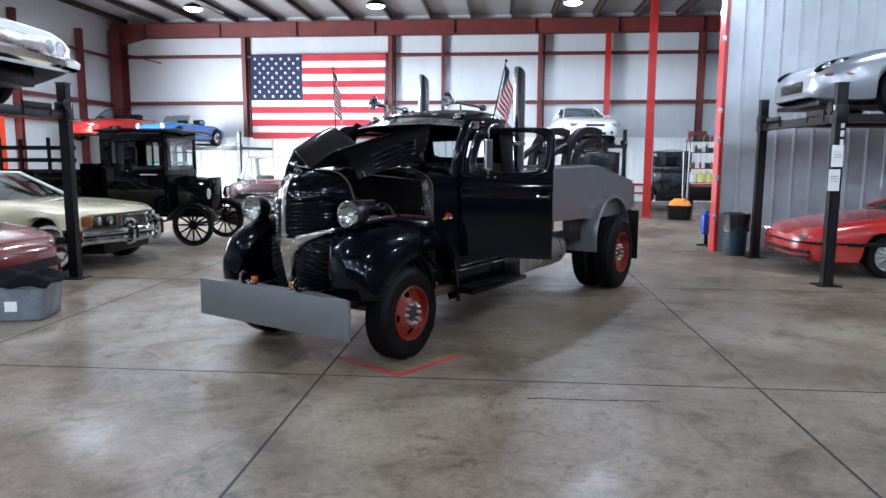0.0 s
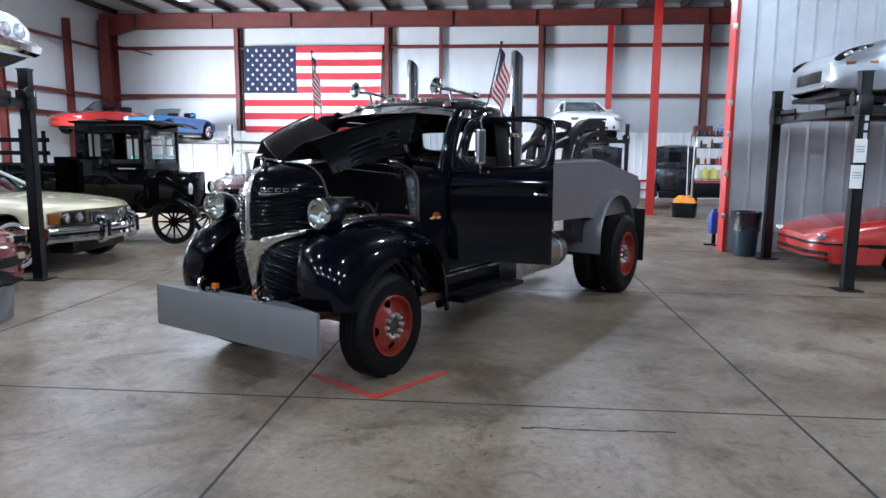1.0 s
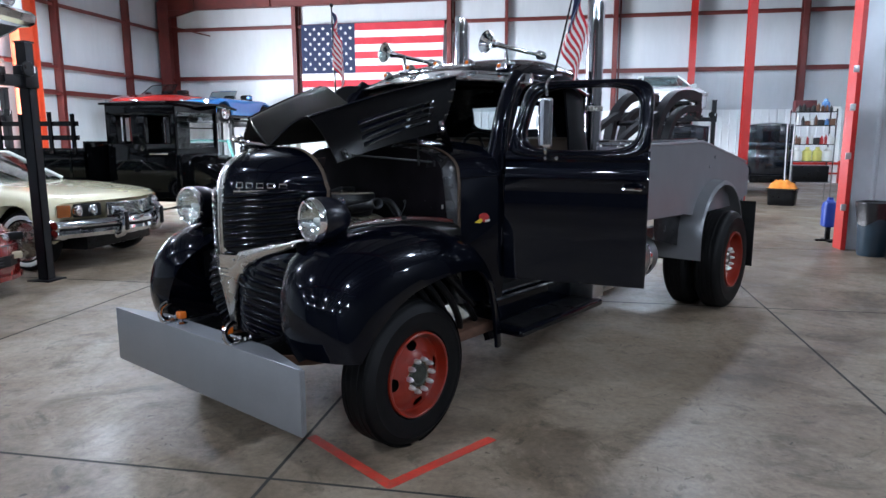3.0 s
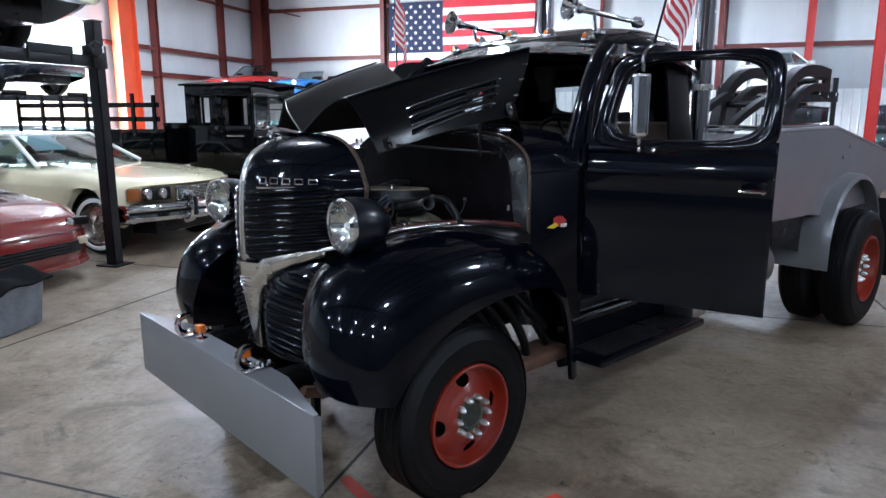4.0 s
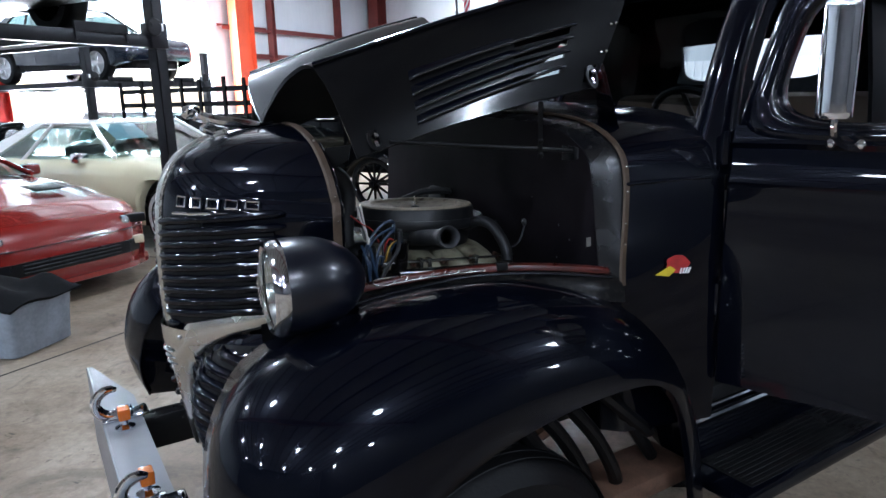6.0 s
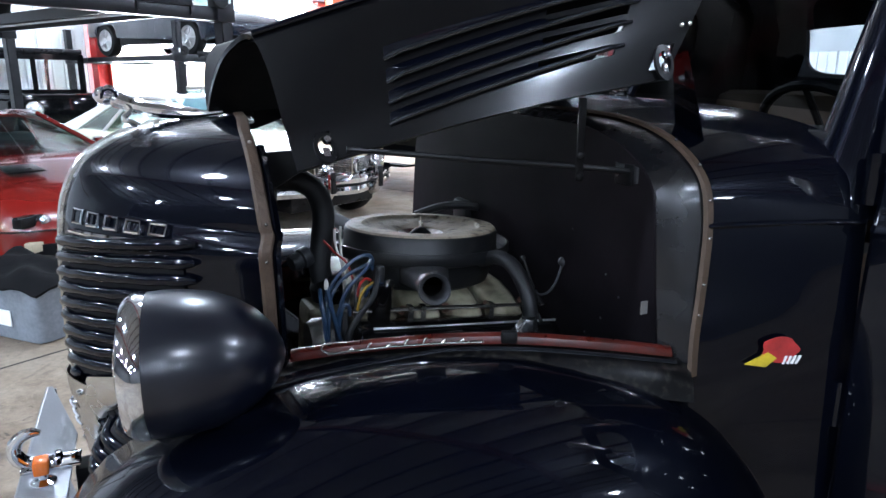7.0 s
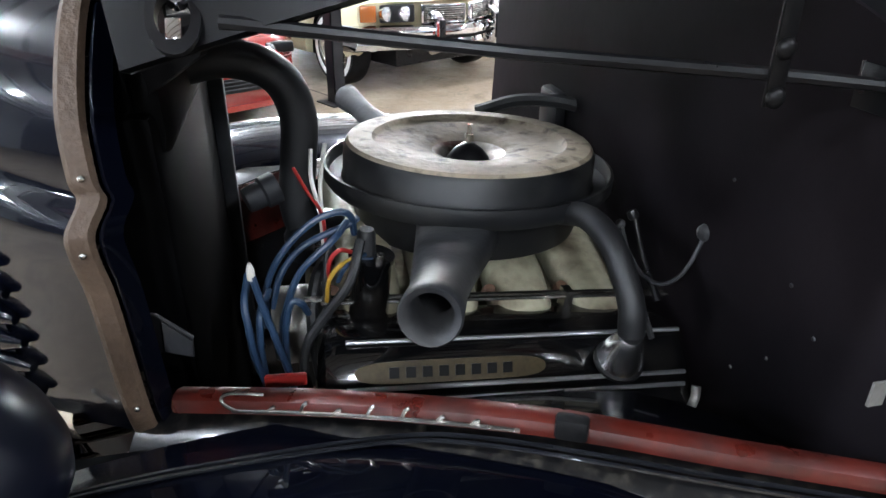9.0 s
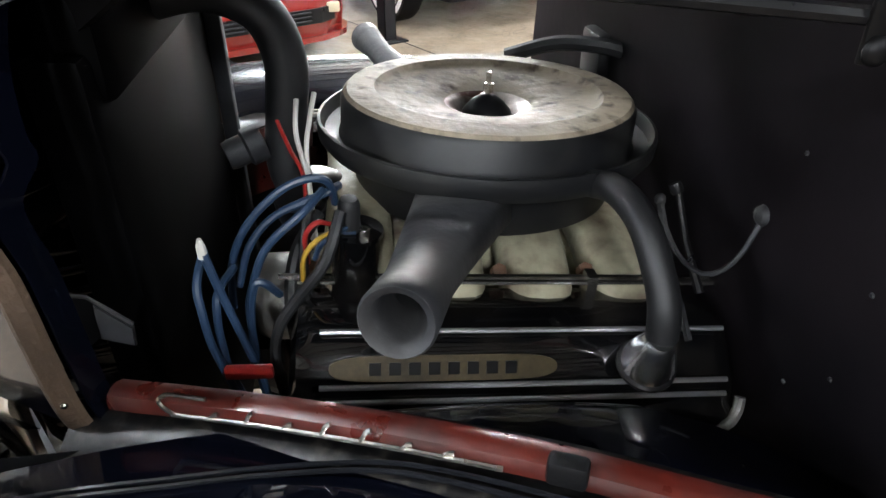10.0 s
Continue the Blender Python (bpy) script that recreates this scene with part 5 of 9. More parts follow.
            pts = [(0.0, 0.0), (0.002, tall * 0.4), (0.005, tall * 0.8), (0.009, tall)]
        tube(bm, smooth_line([(s * (p.x + u * 0.42 - 0.25 * v), p.y + u * 0.9, p.z + v * 0.8) for u, v in pts], 12), 0.0021, 6)
        part("script_stroke", bm, DULL_CHROME, truck)

# headlamps on the fenders
for s in (1, -1):
    m = pose(s * 0.552, 0.42, 1.178, 0, 0, -8 * s) @ pose(0, -0.098, 0, -90, 0, 0)
    bm = lathe(bmesh.new(), [(0.1, 0.012), (0.107, 0.02), (0.109, 0.045), (0.108, 0.075), (0.102, 0.115), (0.089, 0.15), (0.069, 0.18), (0.044, 0.203), (0.018, 0.216), (0.0, 0.219)], m, seg=36)
    lamp = part("headlamp", bm, LAMP_PAINT, truck, "black bullet headlamp with a clear ribbed lens")
    part("rim", lathe(bmesh.new(), [(0.094, 0.0), (0.1, -0.006), (0.108, 0.004), (0.111, 0.016), (0.108, 0.026)], m, seg=36), CHROME, lamp)
    lens = part("lens", lathe(bmesh.new(), [(0.0, -0.024), (0.03, -0.0225), (0.06, -0.016), (0.082, -0.0075), (0.096, 0.002)], m, seg=36), LENS_GLASS, lamp, angle=80)
    lens.visible_shadow = False
    part("reflector", lathe(bmesh.new(), [(0.096, 0.006), (0.09, 0.022), (0.078, 0.04), (0.06, 0.055), (0.036, 0.066), (0.012, 0.071), (0.0, 0.071)], m, seg=36), REFLECTOR, lamp, angle=80)
    part("bulb", lathe(bmesh.new(), [(0.0, 0.022), (0.008, 0.024), (0.012, 0.034), (0.01, 0.05), (0.008, 0.07)], m, seg=14), WHITE_PAINT, lamp)
    bm = lathe(bmesh.new(), [(0.02, 0), (0.035, 0.01), (0.03, 0.05), (0.05, 0.12)], pose(s * 0.56, 0.47, 0.985), seg=16)
    part("stand", bm, BLACK_PAINT, lamp)

# bumper: a silver steel channel, with hooks and marker lamps
bm = boxes((-0.833, 0.833, 0.0, 0.009, 0.295, 0.6), bevel=0.003)
bumper = part("bumper", bm, SILVER, truck, "deep silver-painted steel channel bumper")
TAPER = [(-0.83, 0.008), (0.83, 0.008), (0.83, 0.02), (0.46, 0.118), (-0.46, 0.118), (-0.83, 0.02)]
for z in (0.5915, 0.296):
    part("flange", prism(bmesh.new(), TAPER, 0.008, m=pose(0, 0, z)), SILVER, bumper)
for x in (-0.832, 0.824):
    part("end_fold", boxes((x, x + 0.008, 0.009, 0.03, 0.304, 0.591), bevel=0.002), SILVER, bumper)
for s in (1, -1):
    bm = boxes((s * 0.33 - 0.035, s * 0.33 + 0.035, 0.12, 0.62, 0.46, 0.575), bevel=0.006)
    box(bm, s * 0.33 - 0.015, s * 0.33 + 0.015, 0.3, 0.33, 0.2, 0.47)
    part("bumper_arm", bm, SATIN_BLACK, truck)
    x = 0.30 * s
    bm = bmesh.new()
    box(bm, x - 0.035, x + 0.035, 0.0, 0.14, 0.6, 0.612, bevel=0.004)
    hook = part("tow_hook", bm, CHROME, truck, "chrome tow hook bolted to the bumper")
    bm = bmesh.new()
    tube(bm, [(x, 0.035 + 0.045 * math.cos(a), 0.655 + 0.045 * math.sin(a)) for a in [5.2 - 0.37 * k for k in range(12)]], [0.013] * 10 + [0.011, 0.006], 10, flat=1.5)
    part("horn", bm, CHROME, hook)
    for dx, dy in ((-0.018, 0.085), (0.018, 0.085), (0.0, 0.125)):
        part("bolt", lathe(bmesh.new(), [(0.0, 0.016), (0.009, 0.015), (0.011, 0.0)], pose(x + dx, dy, 0.611), seg=8), CHROME, hook)
    lx = x - 0.085 * (1 if s > 0 else -1.0)
    bm = lathe(bmesh.new(), [(0.03, 0.0), (0.03, 0.004), (0.011, 0.012), (0.009, 0.03), (0.0, 0.03)], pose(lx, 0.06, 0.6), seg=16)
    lamp = part("marker_lamp", bm, CHROME, truck, "small square amber marker lamp on a chrome foot")
    part("lens", boxes((lx - 0.024, lx + 0.024, 0.042, 0.078, 0.629, 0.667), bevel=0.006), AMBER, lamp)
bm = bmesh.new()
for x in (-0.45, 0.1, 0.5):
    lathe(bm, [(0.0, 0.0), (0.015, 0.004), (0.02, 0.02), (0.0, 0.02)], pose(x, 0.05, 0.277), seg=10)
part("bumper_bolts", bm, GALV, truck)

# chassis, axle, suspension
for s in (1, -1):
    part("frame_rail", boxes((s * 0.38 - 0.035, s * 0.38 + 0.035, 0.5, 6.0, 0.52, 0.68), bevel=0.006), SATIN_BLACK, truck)
    bm = bmesh.new()
    tube(bm, smooth_line([(s * 0.42, 0.2, 0.5), (s * 0.42, 0.45, 0.44), (s * 0.42, 0.69, 0.42), (s * 0.42, 0.95, 0.44), (s * 0.42, 1.25, 0.52)], 14), 0.035, 8, flat=0.6)
    part("leaf_spring", bm, RUST, truck)
    for y0 in (0.70, 0.78, 0.86, 0.95):
        bm = bmesh.new()
        k = (y0 - 0.70) / 0.25
        tube(bm, smooth_line([(s * 0.5, y0 - 0.02, 0.9), (s * 0.66, y0 + 0.02, 0.85), (s * 0.74, y0 + 0.07, 0.785), (s * 0.755, y0 + 0.125 + 0.03 * k, 0.70 - 0.02 * k), (s * 0.755, y0 + 0.17 + 0.05 * k, 0.62 - 0.05 * k), (s * 0.72, y0 + 0.2 + 0.08 * k, 0.53 - 0.05 * k)], 16), 0.021, 10)
        part("header_pipe", bm, DUSTY_BLACK, truck)
    for p, q in (((s * 0.72, 1.02, 0.9), (s * 0.72, 1.36, 0.6)), ((s * 0.7, 1.14, 0.86), (s * 0.7, 1.4, 0.5))):
        bm = bmesh.new()
        rod(bm, p, q, 0.02, seg=8)
        part("fender_stay", bm, SATIN_BLACK, truck)
bm = bmesh.new()
rod(bm, (-0.7, 0.738, 0.375), (0.7, 0.738, 0.375), 0.045)
rod(bm, (-0.6, 0.87, 0.34), (0.6, 0.87, 0.34), 0.02)
part("front_axle", bm, RUST, truck)
bm = boxes((0.6, 0.78, 1.0, 1.5, 0.42, 0.49), bevel=0.025)
part("front_stay", bm, RUST, truck)


HUB_STEEL = material("tarnished_hub_steel", (0.2, 0.16, 0.115), 0.3, metal=0.9, vary=0.35, scale=22, rough_vary=0.1)
OILY = material("oily_hub", (0.045, 0.05, 0.042), 0.35, metal=0.5, vary=0.4, scale=30)


def wheel(x, y, face, radius=0.375, ri=0.2165, wide=0.2, dish=0.0, nuts=10, name="front_wheel"):
    """A tyre on a disc wheel with oval hand holes; face 1 looks to +x."""
    m = pose(x, y, radius, 0, 90 * face, 0)
    w, r = wide / 2, radius
    f = lambda k: ri + (r - ri) * k
    half = [(f(0), w - 0.02), (f(0.1), w - 0.002), (f(0.3), w + 0.003), (f(0.48), w + 0.006), (f(0.62), w + 0.002), (f(0.66), w + 0.004), (f(0.72), w - 0.004), (f(0.82), w - 0.012), (f(0.91), w - 0.024), (f(0.965), w - 0.04), (r, 0.02)]
    bm = lathe(bmesh.new(), half + [(a, -h) for a, h in half[::-1]], m, seg=64)
    hub = part(name, bm, RUBBER, truck, "black tyre on a red-orange disc wheel")
    for k in range(4):
        z = -0.06 + 0.04 * k
        part("tread_rib", lathe(bmesh.new(), [(r - 0.001, z - 0.014), (r + 0.0015, z - 0.012), (r + 0.0015, z + 0.012), (r - 0.001, z + 0.014)], m, seg=56), RUBBER, hub)
    d = w - 0.04 - dish
    q = ri / 0.262
    seg = 80
    rings = [(0.268 * q, w - 0.012), (0.266 * q, w + 0.002), (0.258 * q, w + 0.005), (0.25 * q, w + 0.001), (0.245 * q, w - 0.02), (0.24 * q, d), (0.232 * q, d - 0.01)]
    rings += [((0.226 - 0.007 * k) * q, d - 0.010 + 0.0026 * k) for k in range(11)] + [(0.145 * q, d + 0.02), (0.13 * q, d + 0.03), (0.1 * q, d + 0.034)]
    bm = bmesh.new()
    grid(bm, [[Vector((rr * math.cos(2 * math.pi * k / seg), rr * math.sin(2 * math.pi * k / seg), h)) for k in range(seg)] for rr, h in rings], close=True)
    mid, hw, hh = 0.188 * q, 0.043 * q, 0.031 * q

    def oval(p):
        rr, ang = math.hypot(p.x, p.y), math.degrees(math.atan2(p.y, p.x))
        k = round((ang - 8) / 90)
        off = radians(ang - 8 - 90 * k)
        return (rr - mid) / hh, off * mid / hw, radians(8 + 90 * k)
    drop = [fc for fc in bm.faces if math.hypot(*oval(fc.calc_center_median())[:2]) < 1.0]
    rim_edge = {v for fc in drop for v in fc.verts}
    bmesh.ops.delete(bm, geom=drop, context="FACES")
    for v in rim_edge:
        if v.is_valid:
            a, b, base = oval(v.co)
            n = math.hypot(a, b)
            rr, ang = mid + hh * a / n, base + hw * b / n / mid
            v.co.x, v.co.y = rr * math.cos(ang), rr * math.sin(ang)
    bm.transform(m)
    thick(bm, 0.005)
    rim = part("rim", bm, WHEEL_RED, hub, "red-orange steel disc with oval hand holes")
    part("drum", lathe(bmesh.new(), [(0.235 * q, -w + 0.03), (0.23 * q, -0.01), (0.2 * q, -0.005), (0.0, -0.005)], m, seg=32), DARK_IN, hub)
    part("hub_plate", lathe(bmesh.new(), [(0.122 * q, d + 0.02), (0.12 * q, d + 0.027), (0.115 * q, d + 0.03), (0.08 * q, d + 0.03), (0.075 * q, d + 0.026)], m, seg=32), HUB_STEEL, rim, "tarnished steel hub plate")
    part("hub_centre", lathe(bmesh.new(), [(0.077 * q, d + 0.026), (0.073 * q, d + 0.036), (0.062 * q, d + 0.04), (0.056 * q, d + 0.034), (0.0, d + 0.033)], m, seg=24), OILY, rim)
    for k in range(nuts):
        a = 2 * math.pi * (k + 0.5) / nuts
        bm = lathe(bmesh.new(), [(0.013, 0.0), (0.0135, 0.02), (0.012, 0.028), (0.007, 0.038), (0.002, 0.043), (0.0, 0.0435)], m @ pose(0.1 * q * math.cos(a), 0.1 * q * math.sin(a), d + 0.029), seg=10)
        part("lug_nut", bm, RIB_CHROME, rim)
    return hub


wheel(0.753, 0.738, 1)
wheel(-0.753, 0.738, -1)
for s in (1, -1):
    wheel(s * 1.08, 4.68, s, 0.45, 0.25, 0.23, 0.05, 10, "rear_wheel")
    wheel(s * 0.8, 4.68, s, 0.45, 0.25, 0.23, 0.05, 10, "rear_wheel")
bm = bmesh.new()
rod(bm, (-0.9, 4.68, 0.45), (0.9, 4.68, 0.45), 0.07)
part("rear_axle", bm, SATIN_BLACK, truck)

# running boards, step and tank
for s in (1, -1):
    bm = boxes((s * 0.70, s * 0.965, 1.5, 2.53, 0.405, 0.452), bevel=0.018)
    box(bm, s * 0.70, s * 0.74, 1.5, 2.53, 0.45, 0.62)
    board = part("running_board", bm, BLACK_PAINT, truck)
    part("rubber_mat", boxes((s * 0.755, s * 0.935, 1.56, 2.48, 0.4525, 0.456), bevel=0.001), SATIN_BLACK, board)
    for k in range(9):
        x = 0.77 + 0.0185 * k
        part("mat_rib", boxes((s * x, s * (x + 0.008), 1.57, 2.47, 0.456, 0.4595)), SATIN_BLACK, board)
    bm = bmesh.new()
    tube(bm, [(s * 0.76, 1.5, 0.6), (s * 0.76, 2.4, 0.6)], 0.012, 8)
    tube(bm, [(s * 0.765, 1.5, 0.64), (s * 0.765, 2.4, 0.64)], 0.008, 8)
    part("sill_trim", bm, CHROME, truck)
    bm = boxes((s * 0.62, s * 0.92, 2.46, 2.62, 0.45, 0.72), bevel=0.006)
    part("step_plate", bm, ALU, truck, "bright checker-plate step")
    bm = lathe(bmesh.new(), [(0.0, 0.0), (0.15, 0.006), (0.185, 0.03), (0.19, 0.06), (0.19, 0.84), (0.185, 0.87), (0.15, 0.894), (0.0, 0.9)], pose(s * 0.74, 2.7, 0.6, -90), seg=28)
    tank = part("fuel_tank", bm, ALU, truck, "polished aluminium side tank")
    for y in (2.9, 3.4):
        part("tank_strap", lathe(bmesh.new(), [(0.193, 0.0), (0.197, 0.004), (0.197, 0.04), (0.193, 0.044)], pose(s * 0.74, y, 0.6, -90), seg=28), CHROME, tank)

# driver's door, standing open
DOOR = pose(0.795, 1.56, 0, 0, 0, 17)


def finish_door(m, place, panel, upper):
    for z in (0.95, 1.38):
        bm = bmesh.new()
        rod(bm, m @ Vector((-0.012, -0.02, z)), m @ Vector((-0.012, -0.02, z + 0.09)), 0.014)
        part("hinge", bm, BLACK_PAINT, panel)
    return upper


def door_shape(m, name, opened):
    """Door in its own plane: x from the hinge to the latch edge, z up; window opening with rounded corners."""
    bm = bmesh.new()
    zs = [0.74 + 0.055 * k for k in range(22)]
    outer, win = [], []
    for k in range(40):
        a = 2 * math.pi * k / 40
        c, sn = math.cos(a), math.sin(a)
        win.append((0.41 + 0.325 * math.copysign(abs(c) ** 0.5, c), 1.66 + 0.17 * math.copysign(abs(sn) ** 0.5, sn)))
        outer.append((0.4025 + 0.4025 * math.copysign(abs(c) ** 0.28, c), 1.655 + 0.218 * math.copysign(abs(sn) ** 0.33, sn)))
    def place(x, z, y):
        lean = max(0, z - 1.47)
        front = 0.30 * lean * max(0, 1 - x / 0.5)
        bow = 0.025 * math.sin(math.pi * min(max((z - 0.7) / 0.8, 0), 1))
        return m @ Vector((x + front * 0.9, y - bow + lean * 0.14, z))
    def band(t, y):
        return [place(x + (u - x) * t, z + (w - z) * t, y) for (x, z), (u, w) in zip(outer, win)]
    grid(bm, [band(t, y) for t, y in ((0, 0.035), (0, -0.006), (0.06, -0.016), (0.2, -0.025), (0.42, -0.03), (0.62, -0.03), (0.7, -0.024), (0.74, -0.026), (0.86, -0.025), (0.96, -0.016), (1, -0.004), (1, 0.035), (0, 0.035))], close=True)
    upper = part("window_frame", bm, BLACK_PAINT, truck if name else None, "", 65)
    bm = bmesh.new()
    xs = [0.0, 0.01, 0.03, 0.2, 0.4, 0.6, 0.775, 0.797, 0.805]
    zz = [0.74, 0.745, 0.76, 0.9, 1.1, 1.25, 1.32, 1.335, 1.35, 1.4, 1.425, 1.44, 1.455, 1.47, 1.485]
    def skin(x, z):
        bead = -0.01 if z in (1.335, 1.44) else 0.0
        edge = 0.012 if x in (0.0, 0.805) or z == 0.74 else 0.0
        return place(x, z, -0.022 + bead + edge)
    grid(bm, [[skin(x, z) for x in xs] for z in zz])
    box(bm, 0.004, 0.801, -0.012, 0.035, 0.745, 1.485, m=m)
    panel = part("door_panel", bm, BLACK_PAINT, upper)
    bm = bmesh.new()
    pts = [place(0.675, 1.285, -0.055), place(0.725, 1.287, -0.06), place(0.775, 1.285, -0.052)]
    tube(bm, pts, [0.006, 0.011, 0.008], 8)
    rod(bm, place(0.765, 1.285, -0.02), place(0.765, 1.285, -0.055), 0.01)
    part("door_handle", bm, CHROME, panel, "chrome door handle")
    bm = bmesh.new()
    if opened:
        return finish_door(m, place, panel, upper)
    grid(bm, [[place(x, z, 0.008) for x, z in win], [place(0.41 + (x - 0.41) * 0.01, 1.66 + (z - 1.66) * 0.01, 0.008) for x, z in win]], close=True)
    glass = part("door_glass", bm, GLASS, upper)
    glass.visible_shadow = False
    return finish_door(m, place, panel, upper)


frame_open = door_shape(DOOR, "open", True)
frame_open["label"] = "driver's door standing wide open"
door_shape(Matrix.Diagonal((-1, 1, 1, 1)) @ pose(0.775, 1.57, 0, 0, 0, 90) @ Matrix.Diagonal((1.18, 1, 1, 1)), "shut", False)
# dark filler ring, added to block bright gaps round the far window
bm = bmesh.new()
rings = []
for f in range(2):
    ring = []
    for k in range(40):
        a = 2 * math.pi * k / 40
        c, sn = math.cos(a), math.sin(a)
        win = (2.07 + 0.42 * math.copysign(abs(c) ** 0.5, c), 1.755 + 0.145 * math.copysign(abs(sn) ** 0.5, sn))
        edge = (2.14 + 0.6 * math.copysign(abs(c) ** 0.25, c), 1.62 + 0.31 * math.copysign(abs(sn) ** 0.25, sn))
        y, z = (win, edge)[f]
        ring.append((-0.70 + 0.12 * max(0.0, z - 1.55), y, z))
    rings.append(ring)
grid(bm, rings, close=True)
thick(bm, 0.01)
part("door_trim", bm, DARK_IN, truck, "dark filler added round the shut door's window")
bm = bmesh.new()
box(bm, -0.001, 0.02, 0, 0.09, 1.3, 1.42, m=pose(0.762, 1.585, 0))
part("door_check", bm, TAN, truck)

# west-coast mirror on the door
MIR = Vector((1.085, 1.545, 0))
bm = bmesh.new()
shell = []
for z, k in ((-0.13, 0.0), (-0.13, 0.9), (-0.126, 0.985), (-0.116, 1.0), (0.0, 1.0), (0.116, 1.0), (0.126, 0.985), (0.13, 0.9), (0.13, 0.0)):
    shell.append([(0.040 * k * math.copysign(abs(math.cos(q)) ** 0.8, math.cos(q)), 0.006 + (0.026 if math.sin(q) < 0 else 0.016) * k * math.sin(q), z) for q in [2 * math.pi * j / 28 for j in range(28)]])
grid(bm, shell, close=True)
mirror = part("side_mirror", bm, CHROME, truck, "tall chrome side mirror with a rounded back", m=pose(MIR.x + 0.006, MIR.y - 0.05, 1.638, 0, 0, 12))
bm = bmesh.new()
tube(bm, smooth_line([(MIR.x + 0.01, MIR.y - 0.045, 1.53), (MIR.x + 0.01, MIR.y - 0.05, 1.48), (MIR.x + 0.0, MIR.y + 0.02, 1.445), (MIR.x + 0.01, MIR.y + 0.09, 1.43)], 8), 0.009, 8)
part("mirror_arm", bm, CHROME, mirror)
bm = bmesh.new()
tube(bm, smooth_line([(MIR.x + 0.01, MIR.y - 0.045, 1.78), (MIR.x + 0.01, MIR.y - 0.04, 1.85), (MIR.x + 0.01, MIR.y + 0.03, 1.89), (MIR.x, MIR.y + 0.12, 1.9)], 8), 0.008, 8)
part("mirror_arm", bm, CHROME, mirror)
for x in (-0.035, 0.035):
    bm = bmesh.new()
    bmesh.ops.create_uvsphere(bm, u_segments=8, v_segments=6, radius=0.013, matrix=Matrix.Translation((MIR.x + x, MIR.y + 0.03, 1.445)))
    part("arm_knob", bm, CHROME, mirror)

# grey tow bed with wheel arches
SIDE_OUT = [(2.98, 0.95), (2.98, 1.49), (4.25, 1.505), (5.5, 1.30), (5.62, 1.24), (5.62, 0.98), (5.25, 0.9), (4.95, 0.9), (4.05, 0.9), (3.9, 0.925)]
for s in (1, -1):
    bm = bmesh.new()
    prism(bm, SIDE_OUT, 0.03, m=Matrix(((0, 0, s, s * 0.98), (1, 0, 0, 0), (0, 1, 0, 0), (0, 0, 0, 1))))
    side = part("bed_side", bm, SILVER, truck, "flat silver-grey bed side panel")
    bm = bmesh.new()
    tube(bm, [(s * 1.0, 2.98, 1.5), (s * 1.0, 4.25, 1.515), (s * 1.0, 5.52, 1.31)], 0.016, 8)
    for y, z in ((4.55, 1.38), (4.42, 1.3)):
        lathe(bm, [(0.0, 0.012), (0.014, 0.01), (0.016, 0.0)], pose(s * 1.01, y, z, 0, 90 * s, 0), seg=8)
    part("bed_rail", bm, SILVER, side)
    bm = bmesh.new()
    rows = []
    for k in range(19):
        a = math.pi * (1 - k / 18)
        y, z = 4.58 + 0.57 * math.cos(a), 0.66 + 0.52 * math.sin(a) ** 0.9
        rows.append([(s * 0.7, y, z), (s * 0.95, y, z + 0.005), (s * 1.05, y, z), (s * 1.1, y, z - 0.012), (s * 1.115, y, z - 0.045)])
    rows.insert(0, [(p[0], 4.01, 0.52) for p in rows[0]])
    grid(bm, rows)
    thick(bm, 0.008)
    part("rear_fender", bm, SILVER, truck, "rounded silver-grey rear fender")
    # apron coloured black for the shade it sits in under the bed
    bm = prism(bmesh.new(), [(3.5, 0.949), (3.52, 0.74), (3.75, 0.69), (4.08, 0.62), (4.08, 0.949)], 0.012, m=Matrix(((0, 0, s, s * 0.9), (1, 0, 0, 0), (0, 1, 0, 0), (0, 0, 0, 1))))
    part("rear_apron", bm, SATIN_BLACK, truck)
    part("mud_flap", boxes((s * 0.62, s * 1.2, 5.25, 5.265, 0.3, 0.94), bevel=0.004), RUBBER, truck)
bm = boxes((-0.98, 0.98, 2.98, 5.6, 0.98, 1.03), (-0.98, 0.98, 2.96, 2.99, 0.95, 1.49), (-0.98, 0.98, 5.58, 5.62, 0.9, 1.2), bevel=0.005)
part("bed_deck", bm, SILVER, truck)
bm = boxes((-0.95, 0.95, 3.0, 3.3, 1.03, 1.3), bevel=0.01)
part("deck_box", bm, ALU, truck)
BOOM_GREY = material("dark_grey_boom_paint", (0.007, 0.0072, 0.0085), 0.5, vary=0.2, scale=6, spec=0.2)
bm = bmesh.new()
tube(bm, [(-0.9, 3.15, 1.52), (0.95, 3.15, 1.52), (0.95, 4.2, 1.535)], 0.018, 8)
part("deck_handrail", bm, CHROME, truck)


def boom_beam(points, half, wide):
    """A bent box beam in a plane along the truck."""
    bm, spine, rows = bmesh.new(), smooth_line(points, 22), []
    for i, p in enumerate(spine):
        d = (spine[min(i + 1, 22)] - spine[max(i - 1, 0)]).normalized()
        nrm = Vector((0, -d.z, d.y)) * half
        w = Vector((wide, 0, 0))
        rows.append([p + nrm + w, p + nrm - w, p - nrm - w, p - nrm + w])
    vs = grid(bm, rows, close=True)
    cap(bm, vs[0][::-1]), cap(bm, vs[-1])
    bmesh.ops.bevel(bm, geom=[e for e in bm.edges if len(e.link_faces) == 2 and e.calc_face_angle(0) > 1.0], offset=0.008, segments=1, affect="EDGES")
    return bm


